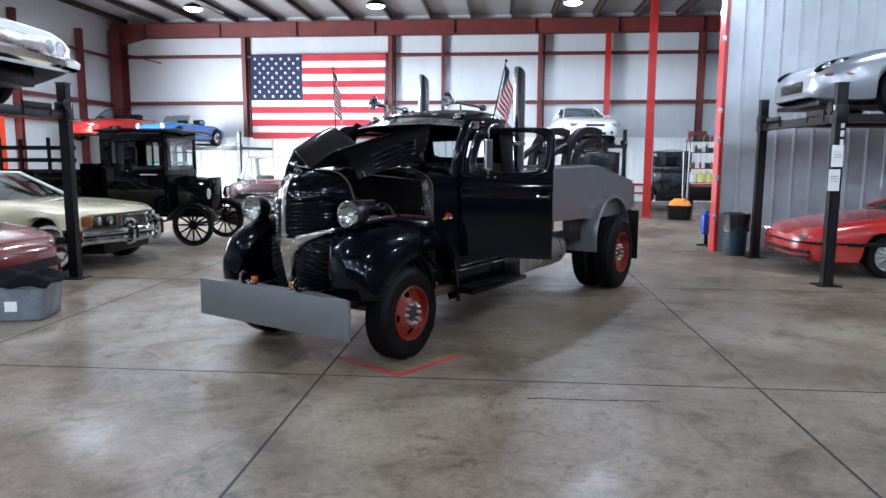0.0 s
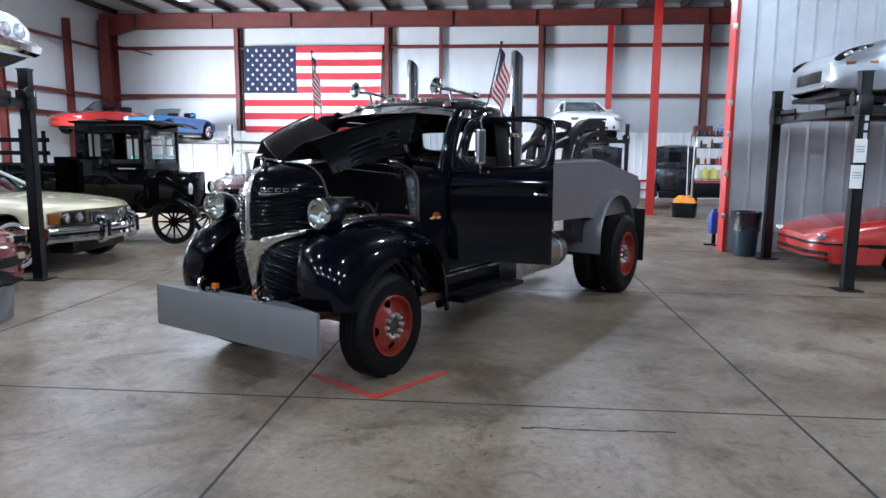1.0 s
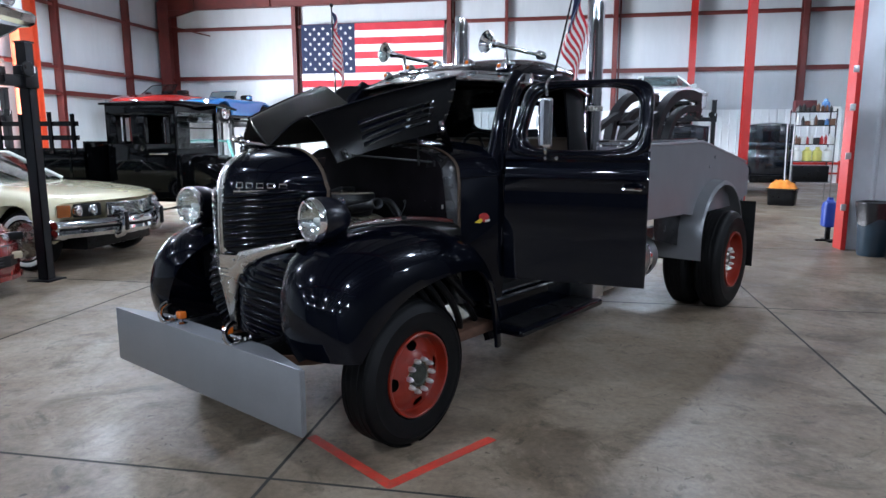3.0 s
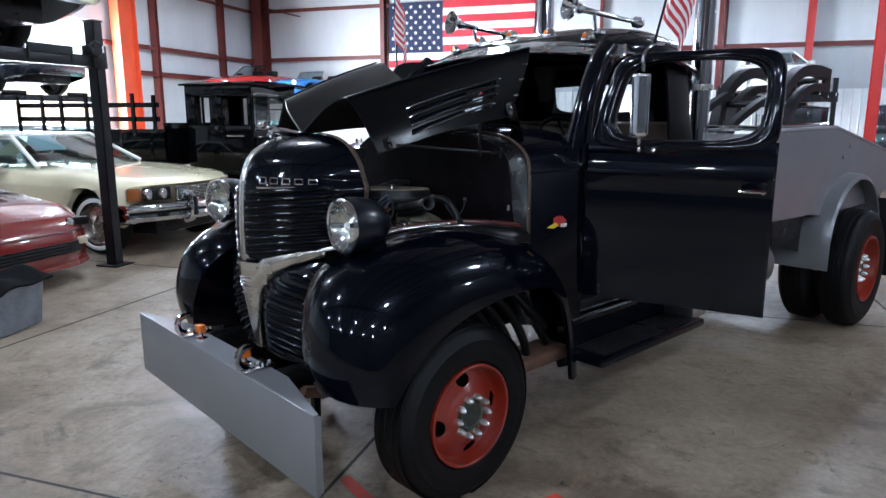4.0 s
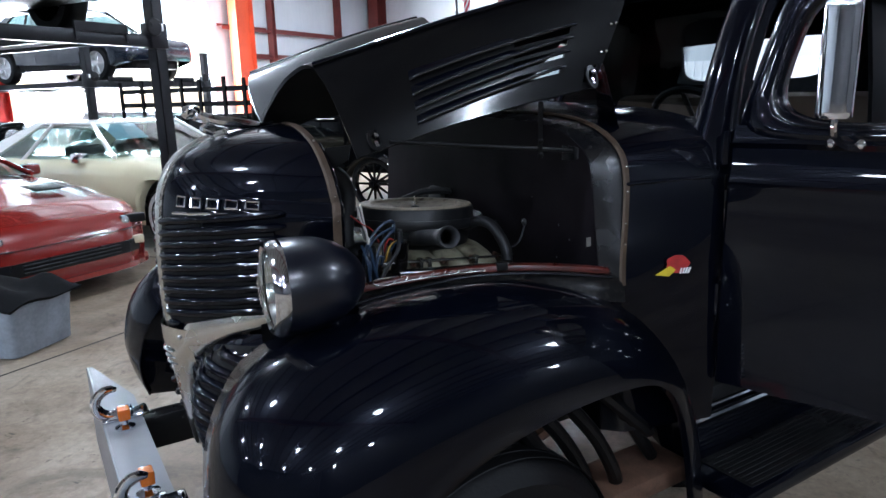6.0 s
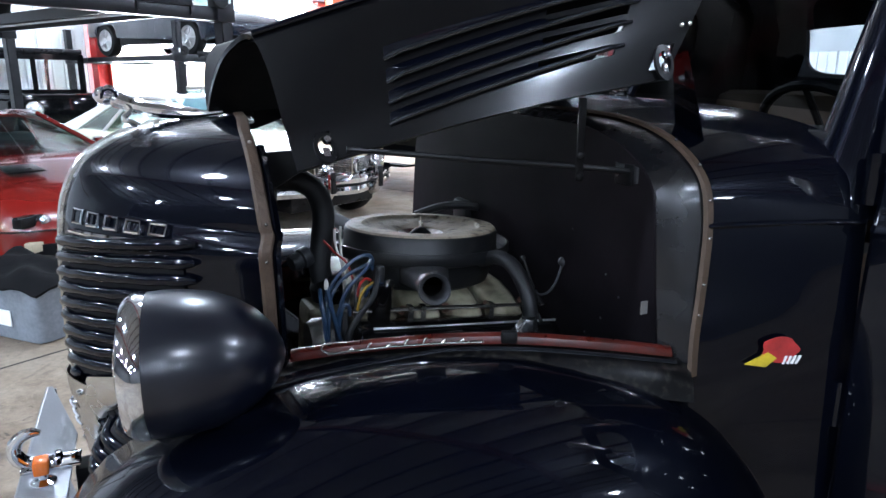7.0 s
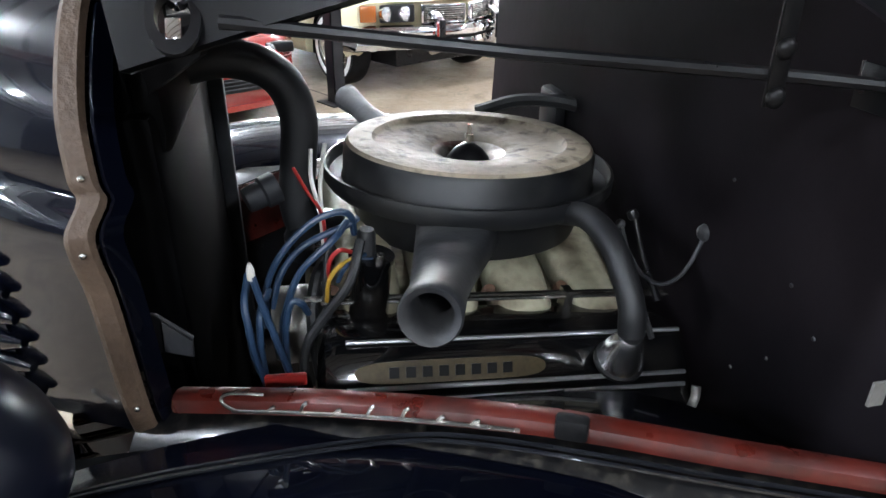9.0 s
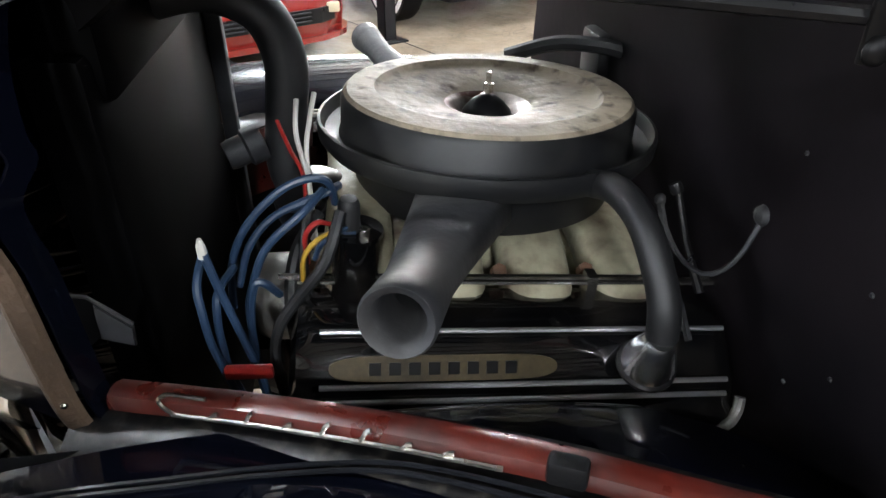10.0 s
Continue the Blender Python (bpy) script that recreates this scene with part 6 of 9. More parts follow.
for s in (1, -1):
    part("tow_boom", boom_beam([(s * 0.25, 4.93, 1.05), (s * 0.25, 5.0, 1.5), (s * 0.25, 5.13, 1.78), (s * 0.25, 5.45, 1.97), (s * 0.25, 5.85, 2.015), (s * 0.25, 6.2, 1.99)], 0.05, 0.045), BOOM_GREY, truck, "curved dark grey tow boom arm")
    part("boom_brace", boom_beam([(s * 0.25, 5.22, 1.05), (s * 0.25, 5.28, 1.45), (s * 0.25, 5.42, 1.7), (s * 0.25, 5.68, 1.835), (s * 0.25, 6.0, 1.87), (s * 0.25, 6.2, 1.87)], 0.036, 0.04), BOOM_GREY, truck)
    bm = bmesh.new()
    prism(bm, [(6.12, 1.78), (6.24, 1.74), (6.3, 1.86), (6.27, 1.99), (6.15, 2.04)], 0.03, m=Matrix(((0, 0, 1, s * 0.25 - 0.015), (1, 0, 0, 0), (0, 1, 0, 0), (0, 0, 0, 1))))
    part("boom_end_plate", bm, BOOM_GREY, truck)
    part("boom_strut", boom_beam([(s * 0.18, 4.0, 1.2), (s * 0.18, 4.35, 1.5), (s * 0.2, 4.75, 1.68), (s * 0.22, 5.15, 1.8)], 0.03, 0.03), BOOM_GREY, truck)
for y, z, r in ((6.1, 1.93, 0.035), (5.1, 1.7, 0.03)):
    part("boom_tie", rod(bmesh.new(), (-0.2, y, z), (0.2, y, z), r), SATIN_BLACK, truck)
part("boom_sheave", lathe(bmesh.new(), [(0.03, -0.03), (0.09, -0.028), (0.075, -0.01), (0.075, 0.01), (0.09, 0.028), (0.03, 0.03)], pose(0, 6.15, 1.9, 0, 90, 0), seg=18), SATIN_BLACK, truck)
part("boom_hook", tube(bmesh.new(), smooth_line([(0, 6.23, 1.88), (0, 6.23, 1.73), (0, 6.27, 1.68), (0, 6.3, 1.72)], 10), 0.014, 8), SATIN_BLACK, truck)
bm = lathe(bmesh.new(), [(0.05, -0.28), (0.14, -0.27), (0.14, -0.25), (0.075, -0.24), (0.075, 0.24), (0.14, 0.25), (0.14, 0.27), (0.05, 0.28)], pose(0, 3.75, 1.2, 0, 90, 0), seg=20)
part("winch_drum", bm, DUSTY_BLACK, truck)

# ---- engine ----
ENG = pose(0, 0.98, 1.16, -4.0, 0, 0) @ pose(0, -0.98, -1.16)
RAIL_GREY = material("greasy_grey_flange", (0.13, 0.125, 0.115), 0.4, metal=0.3, vary=0.3, scale=20)
TILT = ENG @ pose(0, 0.765, 1.04, -1.4, 0, 0) @ pose(0, -0.765, -1.04)
bm = boxes((-0.2, 0.2, 0.76, 1.22, 0.6, 0.93), bevel=0.02)
box(bm, -0.26, -0.14, 0.74, 1.22, 0.75, 0.98, bevel=0.02, m=pose(0, 0, 0, 0, 0, 0))
box(bm, 0.14, 0.30, 0.74, 1.2, 0.75, 0.985, bevel=0.02)
part("engine_block", bm, CREAM_ENGINE, truck, "dirty cream V8 engine block", m=ENG)
manifold = part("intake_manifold", boxes((-0.13, 0.13, 0.77, 1.19, 0.97, 1.06), bevel=0.02), CREAM_ENGINE, truck, "cream cast intake manifold stained with rust", m=ENG)
for k in range(4):
    y = 0.81 + 0.105 * k
    for s in (1, -1):
        bm = bmesh.new()
        rows = []
        for x, z, w, h in ((0.285, 0.985, 0.03, 0.04), (0.262, 1.02, 0.036, 0.042), (0.23, 1.05, 0.04, 0.04), (0.19, 1.072, 0.042, 0.036), (0.14, 1.086, 0.042, 0.034), (0.08, 1.09, 0.04, 0.034), (0.0, 1.085, 0.04, 0.034)):
            rows.append([(s * (x + 0.5 * h * math.sin(a) * (x > 0.2)), y + w * math.copysign(abs(math.cos(a)) ** 0.6, math.cos(a)), z + h * math.copysign(abs(math.sin(a)) ** 0.6, math.sin(a))) for a in [2 * math.pi * j / 16 for j in range(16)]])
        grid(bm, rows, close=True)
        part("runner", bm, CREAM_ENGINE, manifold, m=ENG)
bm = boxes((-0.09, 0.09, 0.88, 1.08, 1.08, 1.14), bevel=0.012)
part("carburettor", bm, DUSTY_BLACK, manifold, m=ENG)
for x, y in ((0.21, 0.76), (0.225, 0.865), (0.225, 0.97), (0.225, 1.075), (0.21, 1.18)):
    bm = lathe(bmesh.new(), [(0.0, 0.014), (0.009, 0.013), (0.0105, 0.0)], pose(x, y, 1.078, 0, 28, 0), seg=6)
    part("manifold_bolt", bm, RUST, manifold, m=ENG)
for s in (1, -1):
    bm = bmesh.new()
    sect = [(0.225, 1.05), (0.24, 1.074), (0.29, 1.084), (0.325, 1.08), (0.345, 1.064), (0.368, 1.02), (0.372, 1.009), (0.379, 1.004), (0.391, 0.998), (0.393, 0.99)]
    rows = []
    for y, k in ((0.735, 0.5), (0.742, 0.85), (0.758, 1.0), (0.82, 1), (0.9, 1), (1.0, 1), (1.1, 1), (1.19, 1.0), (1.21, 0.85), (1.219, 0.5)):
        cx, cz = 0.31, 1.02
        rows.append([(s * (cx + (x - cx) * (0.75 + 0.25 * k)), y, cz + (z - cz) * (k if z > cz else 0.9 + 0.1 * k)) for x, z in sect])
    vs = grid(bm, rows)
    cap(bm, vs[0]), cap(bm, vs[-1][::-1])
    cover = part("valve_cover", bm, ENGINE_BLACK, truck, "glossy black valve cover", m=TILT)
    for x, z in ((0.3285, 1.082), (0.3645, 1.04), (0.3705, 1.025)):
        bm = bmesh.new()
        tube(bm, [(s * x, 0.765, z), (s * x, 1.203, z)], 0.003, 8)
        part("cover_rib", bm, RIB_CHROME, cover, m=TILT)
    bm = bmesh.new()
    tube(bm, smooth_line([(s * 0.394, 0.76, 0.989), (s * 0.394, 0.95, 0.989), (s * 0.394, 1.155, 0.989), (s * 0.39, 1.2, 0.994), (s * 0.38, 1.218, 1.004), (s * 0.372, 1.222, 1.02)], 18), 0.0062, 10)
    for y in (0.83, 0.965, 1.095):
        lathe(bm, [(0.0, 0.012), (0.006, 0.011), (0.011, 0.004), (0.012, 0.0)], pose(s * 0.395, y, 0.992, 0, 40 * s, 0), seg=10)
    part("cover_rail", bm, RAIL_GREY, cover, m=TILT)
    bm = bmesh.new()
    tube(bm, [(s * 0.25, 0.72, 1.096), (s * 0.25, 1.22, 1.096)], 0.004, 6)
    tube(bm, [(s * 0.263, 0.74, 1.098), (s * 0.263, 1.22, 1.098)], 0.003, 6)
    for y in (0.87, 0.9, 1.07, 1.17):
        box(bm, s * 0.256 - 0.01, s * 0.256 + 0.01, y - 0.006, y + 0.006, 1.078, 1.106)
    part("fuel_line", bm, DULL_CHROME, cover, m=TILT)
# maker's plate with its lettering as plain dark bars
PLATE = TILT @ Matrix(((0, -0.463, 0.886, 0.3525), (1, 0, 0, 0.892), (0, 0.886, 0.463, 1.054), (0, 0, 0, 1)))
bm = bmesh.new()
prism(bm, [(0.118 * math.copysign(abs(math.cos(a)) ** 0.35, math.cos(a)), 0.0135 * math.copysign(abs(math.sin(a)) ** 0.8, math.sin(a))) for a in [2 * math.pi * k / 32 for k in range(32)]], 0.003, m=PLATE)
plate = part("name_plate", bm, GOLD, truck, "faded gold plate on the valve cover")
for k in range(8):
    bm = boxes((-0.078 + 0.02 * k, -0.066 + 0.02 * k, -0.0065, 0.0065, 0.0032, 0.0044))
    part("plate_mark", bm, SATIN_BLACK, plate, m=PLATE)

# oil filler cap, breather hose
CAP = pose(0.364, 1.096, 1.046, 0, 22, 0)
cap_ob = part("oil_filler_cap", lathe(bmesh.new(), [(0.0, 0.054), (0.0135, 0.054), (0.0158, 0.051), (0.0182, 0.042), (0.0225, 0.029), (0.0265, 0.016), (0.0285, 0.007), (0.0285, 0.001), (0.024, -0.003)], CAP, seg=40), material("polished_cap", (0.9, 0.9, 0.91), 0.24, metal=1.0), truck, "chrome dome-shaped oil filler cap")
part("cap_collar", lathe(bmesh.new(), [(0.018, -0.02), (0.029, -0.006), (0.0315, -0.002), (0.0315, 0.002), (0.027, 0.004)], CAP, seg=32), SATIN_BLACK, cap_ob)
bm = bmesh.new()
tube(bm, smooth_line([(0.19, 1.075, 1.175), (0.26, 1.08, 1.2), (0.32, 1.085, 1.195), (0.358, 1.092, 1.16), (0.378, 1.095, 1.13), (0.383, 1.096, 1.098)], 18), 0.0165, 12)
part("breather_hose", bm, HOSE, truck, "black rubber breather hose")

# air cleaner
AIR = pose(0.03, 0.982, 1.152, -2.5, -2.0, 0) @ Matrix.Diagonal((0.975, 0.975, 1, 1))
bm = lathe(bmesh.new(), [(0.06, -0.05), (0.16, -0.048), (0.176, -0.04), (0.184, -0.01), (0.188, 0.014), (0.2, 0.016), (0.22, 0.022), (0.2275, 0.032), (0.2285, 0.045), (0.2275, 0.0515), (0.2235, 0.052), (0.221, 0.045), (0.219, 0.034), (0.2, 0.028)], AIR, seg=56)
cleaner = part("air_cleaner", bm, AIR_SIDE, truck, "round black air cleaner with a worn lid")
part("lid_side", lathe(bmesh.new(), [(0.2, 0.03), (0.197, 0.036), (0.196, 0.076), (0.19, 0.084)], AIR, seg=56), AIR_SIDE, cleaner)
part("lid", lathe(bmesh.new(), [(0.1925, 0.083), (0.188, 0.0875), (0.17, 0.0885), (0.152, 0.0885), (0.148, 0.083), (0.144, 0.0805), (0.12, 0.079), (0.09, 0.0755), (0.07, 0.071), (0.058, 0.067)], AIR, seg=56), AIR_TOP, cleaner, "tan, stained and chipped air cleaner lid")
part("lid_ring", lathe(bmesh.new(), [(0.059, 0.067), (0.054, 0.0655), (0.046, 0.062), (0.041, 0.057), (0.036, 0.05)], AIR, seg=40), BARE, cleaner, "scraped bright ring round the lid well")
part("lid_well", lathe(bmesh.new(), [(0.038, 0.052), (0.03, 0.046), (0.02, 0.044), (0.0, 0.043)], AIR, seg=32), material("rusty_well", (0.05, 0.025, 0.015), 0.6, vary=0.4, scale=30), cleaner)
part("well_cone", lathe(bmesh.new(), [(0.035, 0.05), (0.033, 0.058), (0.022, 0.07), (0.01, 0.078), (0.0, 0.08)], AIR, seg=20), SATIN_BLACK, cleaner)
bm = bmesh.new()
rod(bm, AIR @ Vector((0, 0, 0.06)), AIR @ Vector((0, 0, 0.108)), 0.0035, seg=8)
lathe(bm, [(0.0, 0.012), (0.007, 0.011), (0.0075, 0.0)], AIR @ pose(0, 0, 0.082), seg=6)
part("lid_stud", bm, DULL_CHROME, cleaner)
for s in (1, -1):
    bm = bmesh.new()
    rows = []
    root, tip = AIR @ Vector((s * 0.15, -0.05 * 1, -0.006 if s > 0 else 0.008)), Vector((0.475, 0.832, 1.216)) if s > 0 else Vector((-0.41, 0.84, 1.2))
    d = (tip - root).normalized()
    side = d.cross(Vector((0, 0, 1))).normalized()
    up = side.cross(d)
    for i in range(15):
        k = i / 14
        c = root.lerp(tip, k)
        wide, tall = (0.058 * (1 - k) + 0.023 * k, 0.024 * (1 - k) + 0.023 * k) if s > 0 else (0.034 * (1 - k) + 0.019 * k, 0.022 * (1 - k) + 0.019 * k)
        if i >= 12:
            wide, tall = wide + 0.0028 * (i - 11), tall + 0.0028 * (i - 11)
        sq = 0.35 + 0.65 * min(1, k * 1.5)
        rows.append([c + side * (wide * math.copysign(abs(math.cos(a)) ** sq, math.cos(a))) + up * (tall * math.copysign(abs(math.sin(a)) ** sq, math.sin(a))) for a in [2 * math.pi * j / 24 for j in range(24)]])
    rows.append([tip + d * 0.004 + (p - tip) * 0.93 for p in rows[-1]])
    rows.append([tip + d * 0.0 + (p - tip) * 0.72 for p in rows[-2]])
    rows.append([tip - d * 0.06 + (p - tip) * 0.62 for p in rows[-3]])
    grid(bm, rows, close=True)
    part("intake_snout", bm, SNOUT, cleaner, "grey-black flared intake snout", 60)

# ignition coil and distributor, leads
COIL = pose(0.25, 0.795, 1.066, -5, 3, 0)
bm = lathe(bmesh.new(), [(0.0, -0.004), (0.024, -0.003), (0.0255, 0.0), (0.0255, 0.1), (0.0285, 0.101), (0.0285, 0.106), (0.0, 0.107)], COIL, seg=28)
coil = part("ignition_coil", bm, ENGINE_BLACK, truck, "black ignition coil")
part("coil_band", lathe(bmesh.new(), [(0.026, 0.004), (0.0272, 0.005), (0.0272, 0.014), (0.026, 0.015)], COIL, seg=28), DULL_CHROME, coil)
part("coil_tower", lathe(bmesh.new(), [(0.014, 0.105), (0.0125, 0.112), (0.0115, 0.135), (0.009, 0.142), (0.0, 0.143)], COIL @ pose(0, -0.008, 0), seg=18), HOSE, coil)
part("terminal", lathe(bmesh.new(), [(0.0055, 0.106), (0.0055, 0.114), (0.0, 0.116)], COIL @ pose(0.012, 0.008, 0), seg=8), DULL_CHROME, coil)
part("coil_tab", boxes((0.006, 0.014, -0.016, 0.0, 0.107, 0.11), bevel=0.001), WIRE_BLUE, coil, m=COIL)
bm = lathe(bmesh.new(), [(0.05, 0.0), (0.055, 0.03), (0.045, 0.05), (0.03, 0.06), (0.0, 0.06)], pose(0.05, 0.75, 1.08), seg=18)
part("distributor", bm, SATIN_BLACK, truck)
LEADS = [
    [(0.25, 0.785, 1.2), (0.262, 0.78, 1.23), (0.27, 0.761, 1.238), (0.27, 0.733, 1.226), (0.27, 0.699, 1.193), (0.27, 0.677, 1.15), (0.28, 0.672, 1.1)],
    [(0.24, 0.79, 1.215), (0.26, 0.777, 1.217), (0.26, 0.725, 1.195), (0.262, 0.695, 1.162), (0.27, 0.68, 1.12)],
    [(0.27, 0.775, 1.225), (0.3, 0.757, 1.218), (0.3, 0.718, 1.182), (0.3, 0.698, 1.136), (0.302, 0.691, 1.103), (0.31, 0.694, 1.037), (0.32, 0.7, 1.0)],
    [(0.33, 0.667, 1.198), (0.33, 0.673, 1.164), (0.33, 0.686, 1.103), (0.33, 0.695, 1.059), (0.33, 0.702, 1.0)],
    [(0.29, 0.722, 1.12), (0.31, 0.715, 1.146), (0.312, 0.704, 1.149), (0.31, 0.695, 1.116), (0.31, 0.692, 1.07), (0.318, 0.697, 1.02)],
    [(0.3, 0.66, 1.185), (0.33, 0.655, 1.165), (0.34, 0.657, 1.14), (0.34, 0.659, 1.103), (0.34, 0.666, 1.068), (0.34, 0.676, 1.02)],
    [(0.28, 0.68, 1.15), (0.318, 0.671, 1.15), (0.33, 0.668, 1.135), (0.33, 0.666, 1.1), (0.33, 0.669, 1.056), (0.33, 0.68, 1.01)],
]
for pts in LEADS:
    bm = bmesh.new()
    tube(bm, smooth_line(pts, 26), 0.0042, 8)
    part("plug_lead", bm, WIRE_BLUE, truck, "blue rubber plug lead")
part("lead_end", lathe(bmesh.new(), [(0.0045, 0.0), (0.0045, 0.012), (0.002, 0.02), (0.0, 0.02)], pose(0.33, 0.666, 1.194), seg=8), WIRE_WHITE, truck)
for mat, r, pts in (
    (WIRE_RED, 0.0028, [(0.255, 0.78, 1.178), (0.262, 0.765, 1.185), (0.262, 0.752, 1.17), (0.25, 0.75, 1.13)]),
    (WIRE_YELLOW, 0.0028, [(0.262, 0.788, 1.176), (0.275, 0.765, 1.172), (0.278, 0.75, 1.155), (0.268, 0.745, 1.12)]),
    (WIRE_BLUE, 0.0028, [(0.268, 0.795, 1.18), (0.28, 0.78, 1.178), (0.282, 0.768, 1.17), (0.275, 0.76, 1.15)]),
    (WIRE_RED, 0.0025, [(0.1, 0.72, 1.235), (0.14, 0.735, 1.215), (0.18, 0.75, 1.2), (0.22, 0.752, 1.17)]),
    (WIRE_WHITE, 0.003, [(0.1, 0.745, 1.26), (0.12, 0.742, 1.225), (0.14, 0.75, 1.18), (0.15, 0.75, 1.1)]),
    (WIRE_WHITE, 0.003, [(0.08, 0.765, 1.26), (0.1, 0.758, 1.235), (0.13, 0.752, 1.2), (0.17, 0.755, 1.1)]),
    (HOSE, 0.006, [(0.27, 0.79, 1.2), (0.3, 0.772, 1.161), (0.3, 0.741, 1.12), (0.302, 0.719, 1.088), (0.31, 0.711, 1.053), (0.33, 0.72, 1.0)]),
    (HOSE, 0.005, [(0.23, 0.76, 1.2), (0.25, 0.75, 1.16), (0.26, 0.745, 1.1), (0.27, 0.75, 1.02)]),
    (HOSE, 0.008, [(0.16, 0.76, 1.14), (0.21, 0.735, 1.12), (0.24, 0.725, 1.07), (0.26, 0.73, 1.0)]),
):
    bm = bmesh.new()
    tube(bm, smooth_line(pts, 16), r, 8)
    part("wire", bm, mat, truck)
bm = boxes((-0.024, 0.024, -0.004, 0.004, -0.008, 0.008), bevel=0.003)
part("tape_band", bm, WIRE_RED, truck, "red tape band round the plug leads", m=pose(0.345, 0.69, 1.068, 0, 0, 85))
# alternator, hose, firewall fittings
bm = lathe(bmesh.new(), [(0.0, 0.0), (0.05, 0.0), (0.058, 0.015), (0.058, 0.07), (0.05, 0.085), (0.0, 0.085)], pose(0.12, 0.67, 1.0, -90), seg=20)
part("alternator", bm, RAIL_GREY, truck)
bm = lathe(bmesh.new(), [(0.0, 0.0), (0.022, 0.0), (0.024, 0.01), (0.024, 0.03), (0.03, 0.034), (0.03, 0.06), (0.0, 0.064)], pose(0.07, 0.65, 1.18, -75, 0, 20) @ Matrix.Diagonal((0.8, 0.8, 0.8, 1)), seg=16)
part("radiator_fitting", bm, SNOUT, truck)
bm = bmesh.new()
tube(bm, smooth_line([(0.05, 0.58, 1.365), (0.05, 0.65, 1.375), (0.05, 0.71, 1.35), (0.05, 0.733, 1.295), (0.05, 0.728, 1.23), (0.05, 0.72, 1.16), (0.05, 0.735, 1.1)], 24), 0.026, 14)
part("radiator_hose", bm, HOSE, truck, "thick black radiator hose")
bm = bmesh.new()
tube(bm, smooth_line([(0.312, 1.222, 1.185), (0.316, 1.2, 1.137), (0.302, 1.18, 1.111), (0.278, 1.16, 1.118), (0.255, 1.145, 1.15), (0.245, 1.14, 1.172)], 14), 0.003, 6)
tube(bm, [(0.243, 1.14, 1.175), (0.295, 1.14, 1.12), (0.36, 1.14, 1.07)], 0.0045, 6)
bmesh.ops.create_uvsphere(bm, u_segments=8, v_segments=6, radius=0.012, matrix=Matrix.Translation((0.312, 1.222, 1.187)))
bmesh.ops.create_uvsphere(bm, u_segments=8, v_segments=6, radius=0.007, matrix=Matrix.Translation((0.243, 1.14, 1.176)))
part("throttle_cable", bm, SNOUT, truck)
bm = bmesh.new()
tube(bm, [(0.235, 1.165, 1.178), (0.262, 1.17, 1.13), (0.3, 1.178, 1.085)], [0.004, 0.0045, 0.0055], 8)
lathe(bm, [(0.0, 0.01), (0.007, 0.008), (0.008, 0.0), (0.006, -0.004)], pose(0.232, 1.164, 1.18, 20, -30, 0), seg=10)
part("throttle_rod", bm, SATIN_BLACK, truck, "thin black throttle rod")
bm = bmesh.new()
tube(bm, smooth_line([(-0.12, 1.235, 1.235), (-0.13, 1.19, 1.245), (-0.17, 1.13, 1.24), (-0.2, 1.06, 1.215)], 12), 0.012, 8)
part("vacuum_hose", bm, HOSE, truck)
bm = boxes((0.618, 0.621, 1.19, 1.205, 1.165, 1.19))
part("firewall_tag", bm, RAIL_GREY, truck)
part("firewall_box", boxes((-0.25, -0.16, 1.2, 1.235, 1.15, 1.25), bevel=0.01), SATIN_BLACK, truck)
random.seed(41)
for k in range(5):
    x, z = random.uniform(0.3, 0.6), random.uniform(0.98, 1.3)
    bm = lathe(bmesh.new(), [(0.0, 0.002), (0.002, 0.0017), (0.0028, 0.0)], pose(x, 1.2185, z, 90), seg=8)
    part("firewall_screw", bm, SNOUT, truck)

# ---- parked cars ----


def knots(x, pts):
    xs = [p[0] for p in pts]
    return float(np.interp(x, xs, [p[1] for p in pts]))


